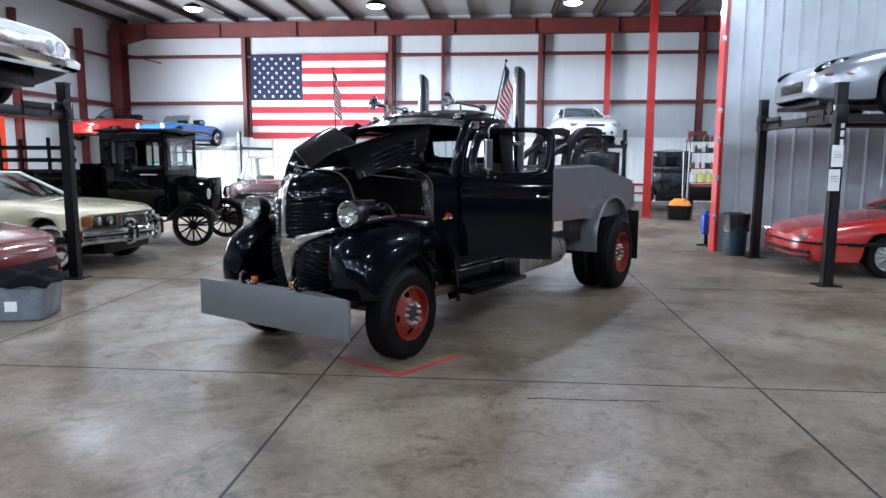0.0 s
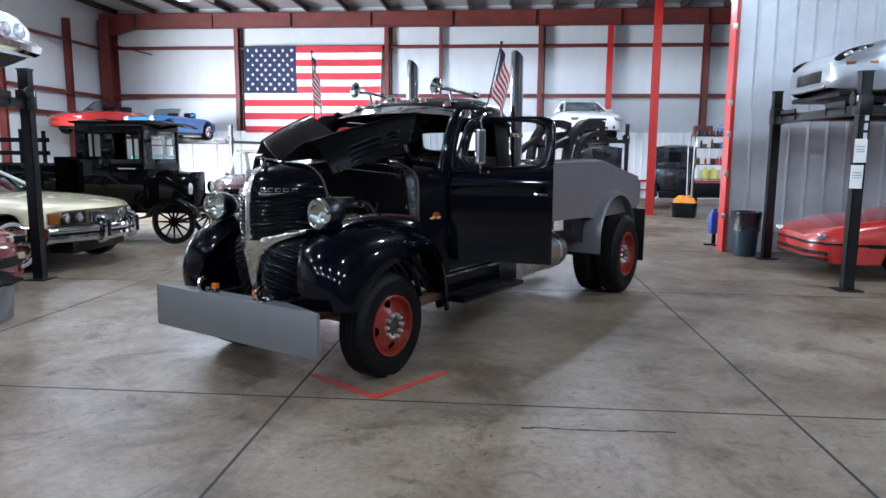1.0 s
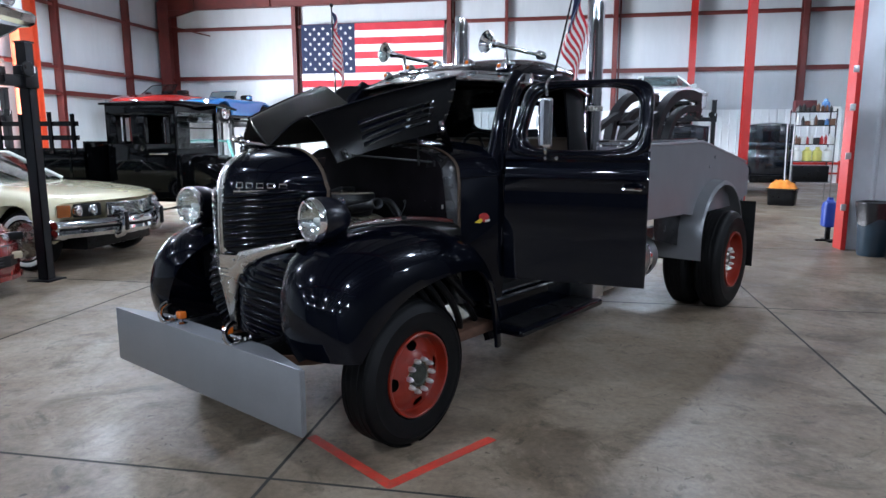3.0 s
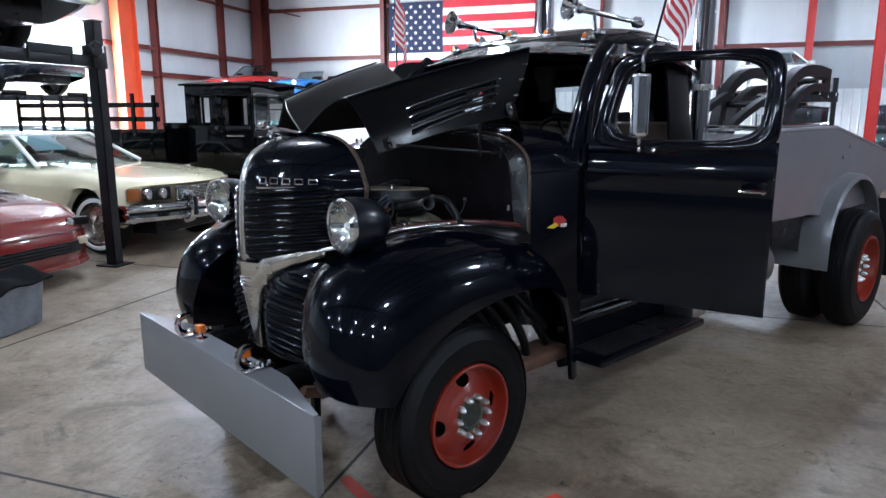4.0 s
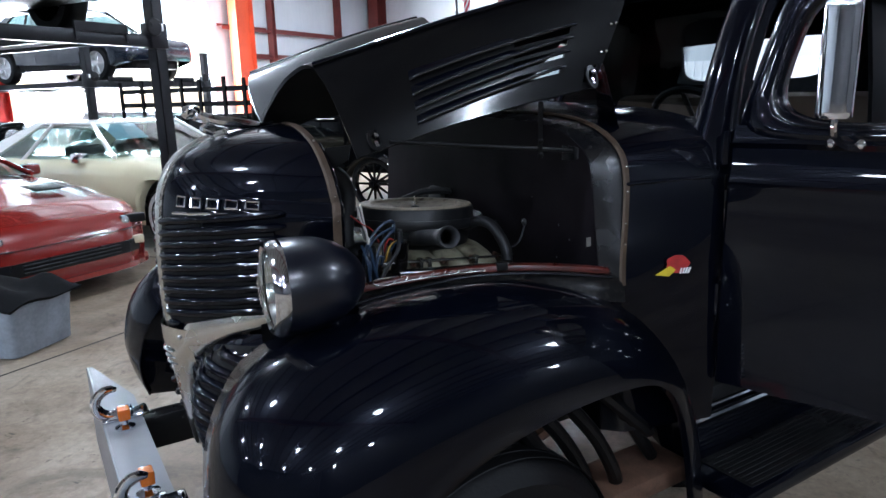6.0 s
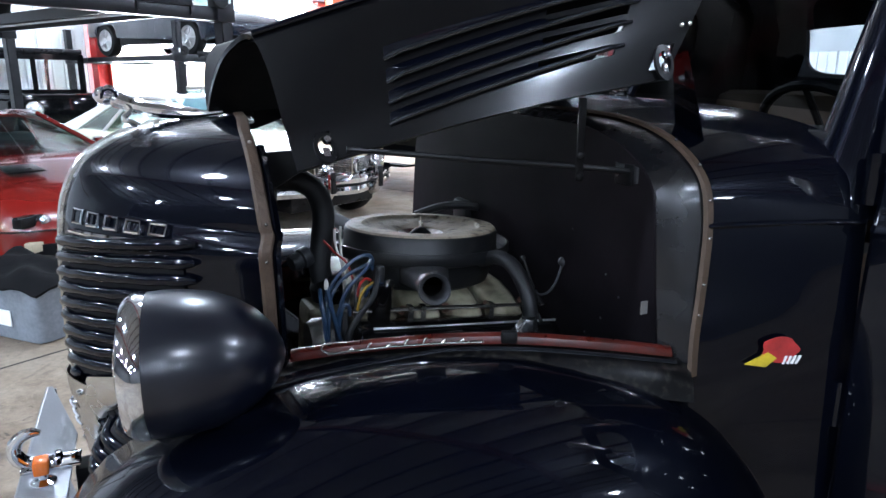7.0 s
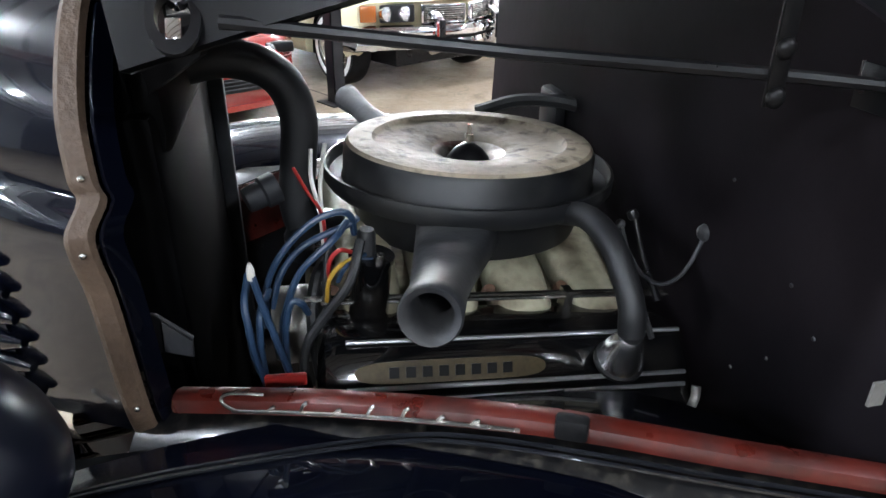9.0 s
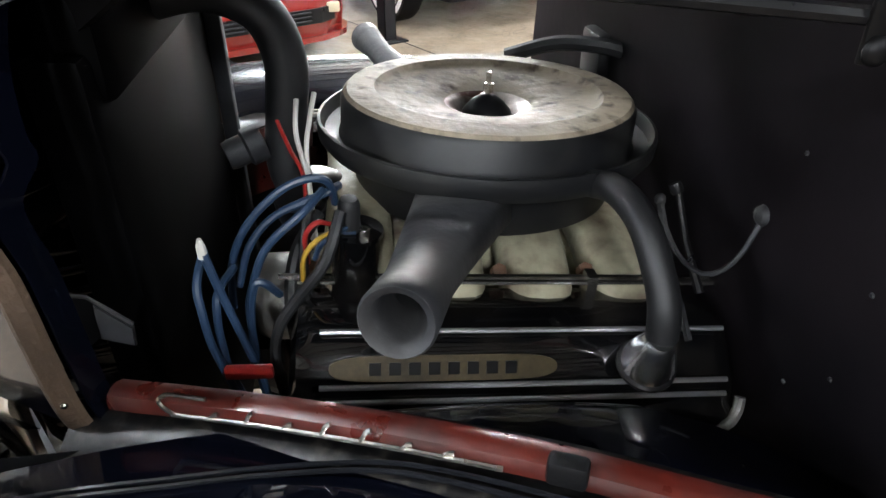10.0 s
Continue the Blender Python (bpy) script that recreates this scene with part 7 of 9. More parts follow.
def car(name, label, m, paint, plan, top, sill, shoulder, wheels, radius, house, category="car", roof_mat=None, trim_mat=None, glass=None, rim_mat=None, white_wall=False, roofless=False, flare=0.0, spokes=0, prow=0.0):
    """A car along x, nose to +x. plan: (x, half width); top: (x, centre-line height below the glass); shoulder: (x, height of the widest line);
    wheels: (x rear, x front, track half); house: screen base, roof front, roof rear, rear base, half width at base and roof, roof height."""
    thing = empty(name, m, label, category)
    x0, x1 = plan[0][0], plan[-1][0]
    arch = radius * 1.16
    xs = set(np.linspace(x0, x1, 46).tolist())
    for wx in wheels[:2]:
        xs |= set((wx + arch * math.cos(math.pi * k / 12)) for k in range(13))
    xs = sorted(xs)
    bm = bmesh.new()
    rows = []
    for x in xs:
        hw, zt, zs = knots(x, plan), knots(x, top), knots(x, shoulder)
        zb = knots(x, sill)
        zt = max(zt, zb + 0.1)
        zs = min(zs, zt - 0.02)
        lift = zb
        for wx in wheels[:2]:
            d = abs(x - wx)
            if d < arch:
                lift = max(lift, radius + math.sqrt(max(arch * arch - d * d, 0)))
        lift = min(lift, zs - 0.03)
        bulge = flare * sum(max(0, 1 - abs(x - wx) / (arch * 1.5)) for wx in wheels[:2])
        half = [(hw * 0.90, lift), (hw * 0.975 + bulge, lift + 0.02), (hw + bulge, lift + (zs - lift) * 0.55), (hw * 0.995, zs - 0.01), (hw * 0.965, zs + (zt - zs) * 0.42), (hw * 0.90, zs + (zt - zs) * 0.78), (hw * 0.75, zs + (zt - zs) * 0.94), (hw * 0.4, zt), (0, zt + 0.008)]
        back = prow * max(0.0, 1 - (x1 - x) / 1.2) ** 1.2
        rows.append([(x - back * (y / hw) ** 1.3, -y, z) for y, z in half] + [(x - back * (y / hw) ** 1.3, y, z) for y, z in half[-2::-1]])
    vs = grid(bm, rows)
    cap(bm, vs[0]), cap(bm, vs[-1][::-1])
    part("body", bm, paint, thing, angle=50)
    hw = max(p[1] for p in plan)
    zb = min(p[1] for p in sill)
    part("underbody", boxes((x0 + 0.25, x1 - 0.3, -hw * 0.62, hw * 0.62, zb - 0.03, zb + 0.22), (wheels[0] + arch, wheels[1] - arch, -hw * 0.86, hw * 0.86, zb - 0.02, zb + 0.2), bevel=0.02), SATIN_BLACK, thing)
    # glass house
    a, b, c, d, wb, wr, zr = house
    za, zd = knots(a, top), knots(d, top)
    za, zd = min(za, zr - 0.1), min(zd, zr - 0.1)
    zbelt = (za + zd) / 2
    gm = glass or TINTED

    def ring(x, w, z, n=7, curve=0.05):
        return [Vector((x - curve * (1 - (i / (n - 1) * 2 - 1) ** 2) * -1, w * (i / (n - 1) * 2 - 1), z)) for i in range(n)]

    def sheet(p, q):
        bm2 = bmesh.new()
        grid(bm2, [[u.lerp(v, t) for u, v in zip(p, q)] for t in (0, 0.5, 1)])
        return bm2

    screen_low, screen_top = ring(a, wb * 0.93, za + 0.005, curve=0.12), ring(b, wr * 0.93, zr - 0.03, curve=0.08)
    part("windscreen", sheet(screen_low, screen_top), gm, thing)
    if roofless:
        bm = bmesh.new()
        tube(bm, screen_top, 0.015, 8), tube(bm, [screen_low[0], screen_top[0]], 0.016, 8), tube(bm, [screen_low[-1], screen_top[-1]], 0.016, 8)
        part("screen_frame", bm, trim_mat or CHROME, thing)
        bm = boxes((a - 1.0, a - 0.15, -wb * 0.85, wb * 0.85, zbelt - 0.02, zbelt + 0.012))
        part("cockpit", bm, DARK_IN, thing)
        for s in (1, -1):
            bm = boxes((a - 1.0, a - 0.85, s * 0.35 - 0.22, s * 0.35 + 0.22, zbelt - 0.1, zbelt + 0.18), bevel=0.05)
            part("seat_back", bm, DARK_IN, thing)
    else:
        rear_low, rear_top = ring(d, wb * 0.9, zd + 0.005, curve=-0.1), ring(c, wr * 0.9, zr - 0.03, curve=-0.06)
        part("rear_window", sheet(rear_low, rear_top), gm, thing)
        bm = bmesh.new()
        rows = []
        for k in range(9):
            t = k / 8
            x = b + 0.03 + (c - b - 0.06) * t
            w, z = wr * (0.97 + 0.05 * math.sin(math.pi * t)), zr - 0.03 + 0.035 * math.sin(math.pi * (0.08 + 0.84 * t))
            rows.append([(x, w * s2, z - 0.05 * abs(s2) ** 4) for s2 in (-1.02, -0.97, -0.8, -0.4, 0, 0.4, 0.8, 0.97, 1.02)])
        grid(bm, rows)
        thick(bm, 0.03)
        part("roof", bm, roof_mat or paint, thing)
        for s in (1, -1):
            bm = bmesh.new()
            pts_low = [Vector((a - 0.02, s * wb * 0.95, za)), Vector(((a + d) / 2, s * wb * 0.985, zbelt)), Vector((d + 0.03, s * wb * 0.93, zd))]
            pts_top = [Vector((b - 0.02, s * wr * 0.97, zr - 0.06)), Vector(((b + c) / 2, s * wr * 1.02, zr - 0.03)), Vector((c + 0.03, s * wr * 0.95, zr - 0.06))]
            grid(bm, [[u.lerp(v, t) for u, v in zip(smooth_line(pts_low, 8), smooth_line(pts_top, 8))] for t in (0, 0.5, 1)])
            part("side_glass", bm, gm, thing)
            bm = bmesh.new()
            tube(bm, [screen_low[0 if s < 0 else -1], screen_top[0 if s < 0 else -1]], 0.026, 8)
            tube(bm, smooth_line([screen_top[0 if s < 0 else -1], pts_top[1] + Vector((0, 0, 0.005)), rear_top[0 if s < 0 else -1]], 10), 0.022, 8)
            mid = (pts_low[1] + Vector((-0.12, 0, 0)), pts_top[1] + Vector((-0.12, 0, 0)))
            tube(bm, list(mid), 0.022, 8)
            part("pillar", bm, roof_mat or paint, thing)
            bm = bmesh.new()
            q = [rear_low[0 if s < 0 else -1], rear_top[0 if s < 0 else -1]]
            f = (q[0] + Vector((0.35 * abs(c - d) + 0.12, s * 0.03, 0.0)), q[1] + Vector((0.25, s * 0.03, 0)))
            grid(bm, [[q[0], f[0]], [q[1], f[1]]])
            thick(bm, 0.03)
            part("rear_pillar", bm, roof_mat or paint, thing)
        for s in (1, -1):
            bm = boxes((a - 1.35, a - 1.15, s * 0.36 - 0.24, s * 0.36 + 0.24, zbelt - 0.25, zbelt + 0.16), bevel=0.06)
            part("seat_back", bm, GREY_IN, thing)
        part("cabin_floor", boxes((d + 0.1, a - 0.1, -wb * 0.8, wb * 0.8, zbelt - 0.28, zbelt - 0.2)), DARK_IN, thing)
    for s in (1, -1):
        bm = boxes((a - 0.55, a - 0.4, s * hw - 0.03, s * hw + 0.13, zbelt - 0.0, zbelt + 0.12), bevel=0.03)
        part("side_mirror", bm, trim_mat or paint, thing)
    # wheels
    tw = radius * 0.62
    for wx in wheels[:2]:
        for s in (1, -1):
            mm = pose(wx, s * (wheels[2] - 0.01), radius, -90 * s, 0, 0)
            r = radius
            ri = r * 0.66
            bm = lathe(bmesh.new(), [(ri, -tw / 2), (r * 0.9, -tw / 2), (r * 0.985, -tw / 2 + 0.03), (r, -tw / 4), (r, tw / 4), (r * 0.985, tw / 2 - 0.03), (r * 0.93, tw / 2), (ri, tw / 2)], mm, seg=36)
            tyre = part("wheel", bm, RUBBER, thing)
            if white_wall:
                part("white_wall", lathe(bmesh.new(), [(ri + 0.02, tw / 2 + 0.002), (ri + 0.025, tw / 2 + 0.005), (ri + 0.065, tw / 2 + 0.005), (ri + 0.07, tw / 2 + 0.002)], mm, seg=36), WHITE_PAINT, tyre)
            rim = lathe(bmesh.new(), [(ri + 0.006, tw / 2 - 0.005), (ri, tw / 2 + 0.004), (ri * 0.92, tw / 2 - 0.005), (ri * 0.86, tw / 2 - 0.045), (ri * 0.5, tw / 2 - 0.03), (ri * 0.3, tw / 2 - 0.012), (ri * 0.22, tw / 2 + 0.002), (0, tw / 2 + 0.004)], mm, seg=30)
            rim = part("rim", rim, rim_mat or DULL_CHROME, tyre)
            for k in range(spokes):
                bm = bmesh.new()
                box(bm, ri * 0.2, ri * 0.92, -ri * 0.05, ri * 0.05, tw / 2 - 0.03, tw / 2 + 0.004, bevel=0.006, m=mm @ pose(0, 0, 0, 0, 0, 360 * k / spokes))
                part("spoke", bm, rim_mat or DULL_CHROME, tyre)
    return thing


def quad(thing, name, mat, x, y0, y1, z0, z1, deep=0.04, bevel=0.012, label="", rz=0.0, ry=0.0):
    """A small fitting on the nose at x, between y0 and y1."""
    cy, cz = (y0 + y1) / 2, (z0 + z1) / 2
    bm = boxes((-deep, 0, -(y1 - y0) / 2, (y1 - y0) / 2, -(z1 - z0) / 2, (z1 - z0) / 2), bevel=min(bevel, (z1 - z0) / 3, deep / 3))
    return part(name, bm, mat, thing, label, m=pose(x, cy, cz, 0, ry, rz))


def nose_band(thing, name, mat, plan, z0, z1, reach=0.6, out=0.012, deep=0.03, label=""):
    """A strip that wraps round the nose of a car at the height z0 to z1; reach is how far back it goes from the tip."""
    tip = plan[-1][0]
    pts = [(x, knots(x, plan)) for x in np.linspace(tip - reach, tip, 12)]
    line = [(x + out * 0.5, -y - out * 0.6) for x, y in pts] + [(tip + out, -0.6 * pts[-1][1]), (tip + out, 0.0), (tip + out, 0.6 * pts[-1][1])] + [(x + out * 0.5, y + out * 0.6) for x, y in pts[::-1]]
    bm = bmesh.new()
    grid(bm, [[(x - deep, y * 0.97, z1) for x, y in line], [(x, y, z1 - 0.004) for x, y in line], [(x, y, z0 + 0.004) for x, y in line], [(x - deep, y * 0.97, z0) for x, y in line]])
    return part(name, bm, mat, thing, label, 60)


def round_lamp(thing, x, y, z, r, rim=CHROME):
    m = pose(x, y, z, 0, 90, 0)
    lamp = part("headlamp", lathe(bmesh.new(), [(r, 0.0), (r * 1.06, 0.006), (r * 1.1, -0.01), (r * 1.08, -0.05), (0.0, -0.06)], m, seg=22), rim, thing)
    part("lens", lathe(bmesh.new(), [(0.0, 0.014), (r * 0.5, 0.011), (r * 0.98, 0.001)], m, seg=22), LAMP_GLASS, lamp)
    return lamp


# cream coupe of the seventies, nose to the aisle: a pointed prow, quad lamps, heavy bumper
cream_car = car("cream_coupe", "cream seventies coupe with chrome bumper and whitewall tyres", pose(-8.1, 9.72, 0), P_CREAM,
    [(-2.85, 0.3), (-2.7, 0.72), (-2.3, 0.9), (-1, 1.0), (0, 1.0), (1.2, 1.0), (2.2, 0.99), (2.6, 0.975), (2.74, 0.955)],
    [(-2.85, 0.62), (-2.3, 0.86), (-1.4, 0.97), (0.2, 1.0), (0.75, 0.995), (1.6, 0.965), (2.4, 0.90), (2.66, 0.86), (2.74, 0.815)],
    [(-2.85, 0.36), (-2.2, 0.25), (2.2, 0.25), (2.6, 0.36), (2.74, 0.52)],
    [(-2.85, 0.6), (-1.6, 0.84), (-0.6, 0.76), (0.3, 0.8), (2.5, 0.8), (2.74, 0.78)],
    (-1.25, 1.85, 0.83), 0.36, (0.95, 0.3, -0.85, -2.3, 0.9, 0.66, 1.39), roof_mat=car_paint("white_vinyl_roof", (0.78, 0.77, 0.73), rough=0.5), white_wall=True, trim_mat=CHROME, prow=0.42)


def prow_x(y):
    return 2.74 - 0.42 * (abs(y) / 0.955) ** 1.3


def slant(y):
    return -math.degrees(math.atan(0.42 * 1.3 / 0.955 * (abs(y) / 0.955) ** 0.3)) * math.copysign(1, y) * -1


for s in (1, -1):
    quad(cream_car, "lamp_panel", SATIN_BLACK, prow_x(0.64) + 0.012, s * 0.64 - 0.16, s * 0.64 + 0.16, 0.635, 0.79, 0.06, rz=slant(s * 0.64))
    for k in range(2):
        y = s * (0.57 + 0.155 * k)
        lamp = round_lamp(cream_car, prow_x(y) + 0.02, y, 0.712, 0.062)
    quad(cream_car, "turn_lamp", CAR_AMBER, prow_x(0.88) + 0.02, s * 0.88 - 0.075, s * 0.88 + 0.075, 0.64, 0.785, 0.09, rz=slant(s * 0.88))
    quad(cream_car, "grille_surround", CHROME, prow_x(0.24) + 0.016, s * 0.24 - 0.22, s * 0.24 + 0.22, 0.615, 0.79, 0.06, rz=slant(s * 0.24))
    gr = quad(cream_car, "grille", SATIN_BLACK, prow_x(0.24) + 0.026, s * 0.24 - 0.205, s * 0.24 + 0.205, 0.63, 0.775, 0.05, rz=slant(s * 0.24))
    for k in range(7):
        quad(gr, "grille_bar", DULL_CHROME, prow_x(0.24) + 0.032, s * 0.24 - 0.2, s * 0.24 + 0.2, 0.642 + 0.019 * k, 0.647 + 0.019 * k, 0.02, 0.001, rz=slant(s * 0.24))
    bm = bmesh.new()
    gx = prow_x(0.36)
    tube(bm, smooth_line([(gx + 0.02, s * 0.36, 0.7), (gx + 0.13, s * 0.36, 0.68), (gx + 0.15, s * 0.36, 0.55), (gx + 0.13, s * 0.36, 0.42), (gx + 0.03, s * 0.36, 0.38)], 10), 0.042, 10)
    guard = part("bumper_guard", bm, CHROME, cream_car, "chrome bumper guard with a black rubber face")
    part("rubber_face", boxes((gx + 0.165, gx + 0.2, s * 0.36 - 0.03, s * 0.36 + 0.03, 0.44, 0.67), bevel=0.012), SATIN_BLACK, guard)
    quad(cream_car, "side_moulding", CHROME, 1.2, s * 1.0 - 0.008, s * 1.0 + 0.008, 0.36, 0.385, 2.0, 0.003)
bm = bmesh.new()
grid(bm, [[(prow_x(y) + dx - (0.25 if abs(y) > 1.02 else 0.0), y, z) for y in (-1.045, -1.01, -0.9, -0.7, -0.4, -0.15, 0, 0.15, 0.4, 0.7, 0.9, 1.01, 1.045)] for z, dx in ((0.38, -0.02), (0.4, 0.05), (0.45, 0.09), (0.49, 0.085), (0.5, 0.07), (0.515, 0.07), (0.525, 0.095), (0.57, 0.1), (0.605, 0.08), (0.615, 0.0))])
thick(bm, 0.01)
bumper_c = part("bumper", bm, CHROME, cream_car, "heavy chrome bumper with a pointed centre")
bm = bmesh.new()
grid(bm, [[(prow_x(y) + 0.083, y, z) for y in (-0.98, -0.7, -0.4, -0.15, 0, 0.15, 0.4, 0.7, 0.98)] for z in (0.497, 0.518)])
thick(bm, 0.012)
part("rub_strip", bm, SATIN_BLACK, bumper_c)
quad(cream_car, "hood_badge", CHROME, 2.6, -0.025, 0.025, 0.872, 0.895, 0.06, 0.004)
part("hood_crease", boxes((0.9, 2.55, -0.012, 0.012, 0.93, 0.95)), P_CREAM, cream_car, m=pose(0, 0, 0.0, 0, 3.4, 0) @ pose(0, 0, 0.1))
quad(cream_car, "window_paper", material("sky_blue_paper", (0.5, 0.68, 0.75), 0.6), 0.62, -0.55, -0.1, 1.17, 1.18, 0.32, 0.002, "pale blue sale sheet inside the windscreen", ry=33)

# red sports coupe under the lift
red_car = car("red_sports_coupe", "dark red eighties sports coupe parked under a lift", pose(-7.8, 7.17, 0), P_RED,
    [(-2.35, 0.4), (-2.2, 0.8), (-1, 0.91), (0.5, 0.9), (1.6, 0.9), (2.1, 0.87), (2.3, 0.74), (2.4, 0.5)],
    [(-2.35, 0.7), (-1.6, 0.95), (-0.4, 0.95), (0.6, 0.93), (1.2, 0.88), (2.0, 0.76), (2.3, 0.64), (2.4, 0.52)],
    [(-2.35, 0.4), (-1.5, 0.2), (1.5, 0.2), (2.2, 0.16), (2.4, 0.2)],
    [(-2.35, 0.6), (-1, 0.7), (1.5, 0.68), (2.4, 0.45)],
    (-1.3, 1.3, 0.76), 0.33, (0.75, -0.1, -0.85, -2.0, 0.76, 0.55, 1.26), rim_mat=ALU, spokes=5)
for s in (1, -1):
    quad(red_car, "lamp_panel", SATIN_BLACK, 2.335, s * 0.60 - 0.13, s * 0.60 + 0.13, 0.545, 0.625, 0.08, rz=-26 * s)
    for k in range(2):
        round_lamp(red_car, 2.345 - 0.05 * k, s * (0.54 + 0.11 * k), 0.585, 0.036)
    quad(red_car, "fog_lamp", material("cream_lamp_lens", (0.42, 0.36, 0.25), 0.2, coat=0.5), 2.375, s * 0.60 - 0.075, s * 0.60 + 0.075, 0.36, 0.435, 0.08, rz=-24 * s)
RED_PLAN = [(-2.35, 0.4), (-2.2, 0.8), (-1, 0.91), (0.5, 0.9), (1.6, 0.9), (2.1, 0.87), (2.3, 0.74), (2.4, 0.5)]
nose_band(red_car, "grille", SATIN_BLACK, RED_PLAN, 0.3, 0.415, 0.06, 0.012)
nose_band(red_car, "bumper_line", SATIN_BLACK, RED_PLAN, 0.505, 0.517, 0.5, 0.006)
nose_band(red_car, "spoiler_lip", P_RED, RED_PLAN, 0.165, 0.215, 0.7, 0.03, 0.06)
for k in range(3):
    quad(red_car, "grille_bar", SNOUT, 2.425, -0.42, 0.42, 0.325 + 0.03 * k, 0.335 + 0.03 * k, 0.03, 0.002)
quad(red_car, "chin_spoiler", P_RED, 2.385, -0.56, 0.56, 0.16, 0.27, 0.12, 0.02)
for s in (1, -1):
    quad(red_car, "hood_vent", SATIN_BLACK, 1.65, s * 0.34 - 0.14, s * 0.34 + 0.14, 0.845, 0.86, 0.25, 0.004, ry=8)
quad(red_car, "window_paper", bpy.data.materials["sky_blue_paper"], -0.3, -0.78, -0.74, 0.98, 1.14, 0.5, 0.002, "pale sheets in the side window")

# car on the west lift, pale grey-white
upper_w = car("pale_sedan", "pale grey sixties sedan raised on a lift", pose(-7.85, 7.15, 2.22), car_paint("pale_grey_paint", (0.62, 0.66, 0.70)),
    [(-2.6, 0.4), (-2.3, 0.85), (-1, 0.96), (1, 0.96), (2.3, 0.93), (2.55, 0.88), (2.6, 0.84)],
    [(-2.6, 0.7), (-1.8, 0.95), (0.5, 0.98), (1.0, 0.97), (2.2, 0.92), (2.5, 0.86), (2.6, 0.76)],
    [(-2.6, 0.36), (-2, 0.24), (2.1, 0.26), (2.6, 0.40)],
    [(-2.6, 0.6), (-1, 0.74), (2.5, 0.74), (2.6, 0.68)],
    (-1.5, 1.5, 0.8), 0.34, (0.9, 0.2, -1.1, -2.0, 0.84, 0.64, 1.4), trim_mat=CHROME)
for s in (1, -1):
    round_lamp(upper_w, 2.61, s * 0.66, 0.66, 0.085)
    round_lamp(upper_w, 2.6, s * 0.46, 0.66, 0.075)
    quad(upper_w, "side_trim", CHROME, 2.3, s * 0.955 - 0.012, s * 0.955 + 0.012, 0.7, 0.725, 2.6, 0.003)
bm = bmesh.new()
grid(bm, [[(x + dx, y, z) for y, x in ((-0.97, 2.3), (-0.93, 2.62), (-0.5, 2.7), (0, 2.72), (0.5, 2.7), (0.93, 2.62), (0.97, 2.3))] for z, dx in ((0.42, -0.03), (0.45, 0.03), (0.52, 0.05), (0.56, 0.0))])
thick(bm, 0.01)
part("bumper", bm, CHROME, upper_w)
quad(upper_w, "grille", DULL_CHROME, 2.62, -0.38, 0.38, 0.58, 0.74, 0.04)

# red pop-up-lamp coupe below the east lift, silver coupe above
wedge_car = car("red_wedge_coupe", "bright red eighties wedge coupe below a lift", pose(6.3, 10.3, 0, 0, 0, 180), P_BRIGHT,
    [(-2.1, 0.4), (-1.9, 0.78), (-0.8, 0.84), (1.2, 0.84), (1.8, 0.82), (2.05, 0.72), (2.2, 0.45)],
    [(-2.1, 0.7), (-1.4, 0.92), (0.3, 0.92), (0.8, 0.88), (1.6, 0.76), (2.0, 0.66), (2.2, 0.56)],
    [(-2.1, 0.4), (-1.4, 0.2), (1.4, 0.2), (1.9, 0.2), (2.2, 0.26)],
    [(-2.1, 0.6), (-1, 0.68), (1.4, 0.64), (2.2, 0.46)],
    (-1.25, 1.03, 0.73), 0.305, (0.62, -0.15, -0.8, -1.7, 0.74, 0.55, 1.24), rim_mat=ALU, spokes=14)
for s in (1, -1):
    quad(wedge_car, "turn_lamp", LAMP_GLASS, 2.12, s * 0.56 - 0.12, s * 0.56 + 0.12, 0.53, 0.59, 0.1, rz=-20 * s)
    quad(wedge_car, "side_moulding", SATIN_BLACK, 1.6, s * 0.84 - 0.012, s * 0.84 + 0.012, 0.44, 0.49, 3.2, 0.003)
WEDGE_PLAN = [(-2.1, 0.4), (-1.9, 0.78), (-0.8, 0.84), (1.2, 0.84), (1.8, 0.82), (2.05, 0.72), (2.2, 0.45)]
nose_band(wedge_car, "bumper_strip", SATIN_BLACK, WEDGE_PLAN, 0.452, 0.488, 0.7, 0.016)
nose_band(wedge_car, "air_intake", SATIN_BLACK, WEDGE_PLAN, 0.315, 0.37, 0.16, 0.014)
nose_band(wedge_car, "lower_intake", SATIN_BLACK, WEDGE_PLAN, 0.245, 0.285, 0.16, 0.01)
quad(wedge_car, "wiper", SATIN_BLACK, 0.66, -0.5, 0.1, 0.905, 0.92, 0.03, 0.003)

silver = car("silver_coupe", "silver nineties coupe raised on a lift", pose(6.52, 10.25, 2.17, 0, 0, 180), P_SILVER,
    [(-2.4, 0.4), (-2.2, 0.82), (-1, 0.93), (1.2, 0.93), (1.9, 0.91), (2.2, 0.82), (2.38, 0.6)],
    [(-2.4, 0.75), (-1.6, 1.0), (0.2, 1.0), (0.9, 0.97), (1.7, 0.88), (2.2, 0.74), (2.38, 0.58)],
    [(-2.4, 0.4), (-1.5, 0.22), (1.5, 0.22), (2.0, 0.2), (2.38, 0.28)],
    [(-2.4, 0.6), (-1, 0.74), (1.6, 0.72), (2.38, 0.5)],
    (-1.35, 1.3, 0.79), 0.33, (0.7, -0.25, -1.0, -1.9, 0.8, 0.58, 1.28), rim_mat=ALU, spokes=5)
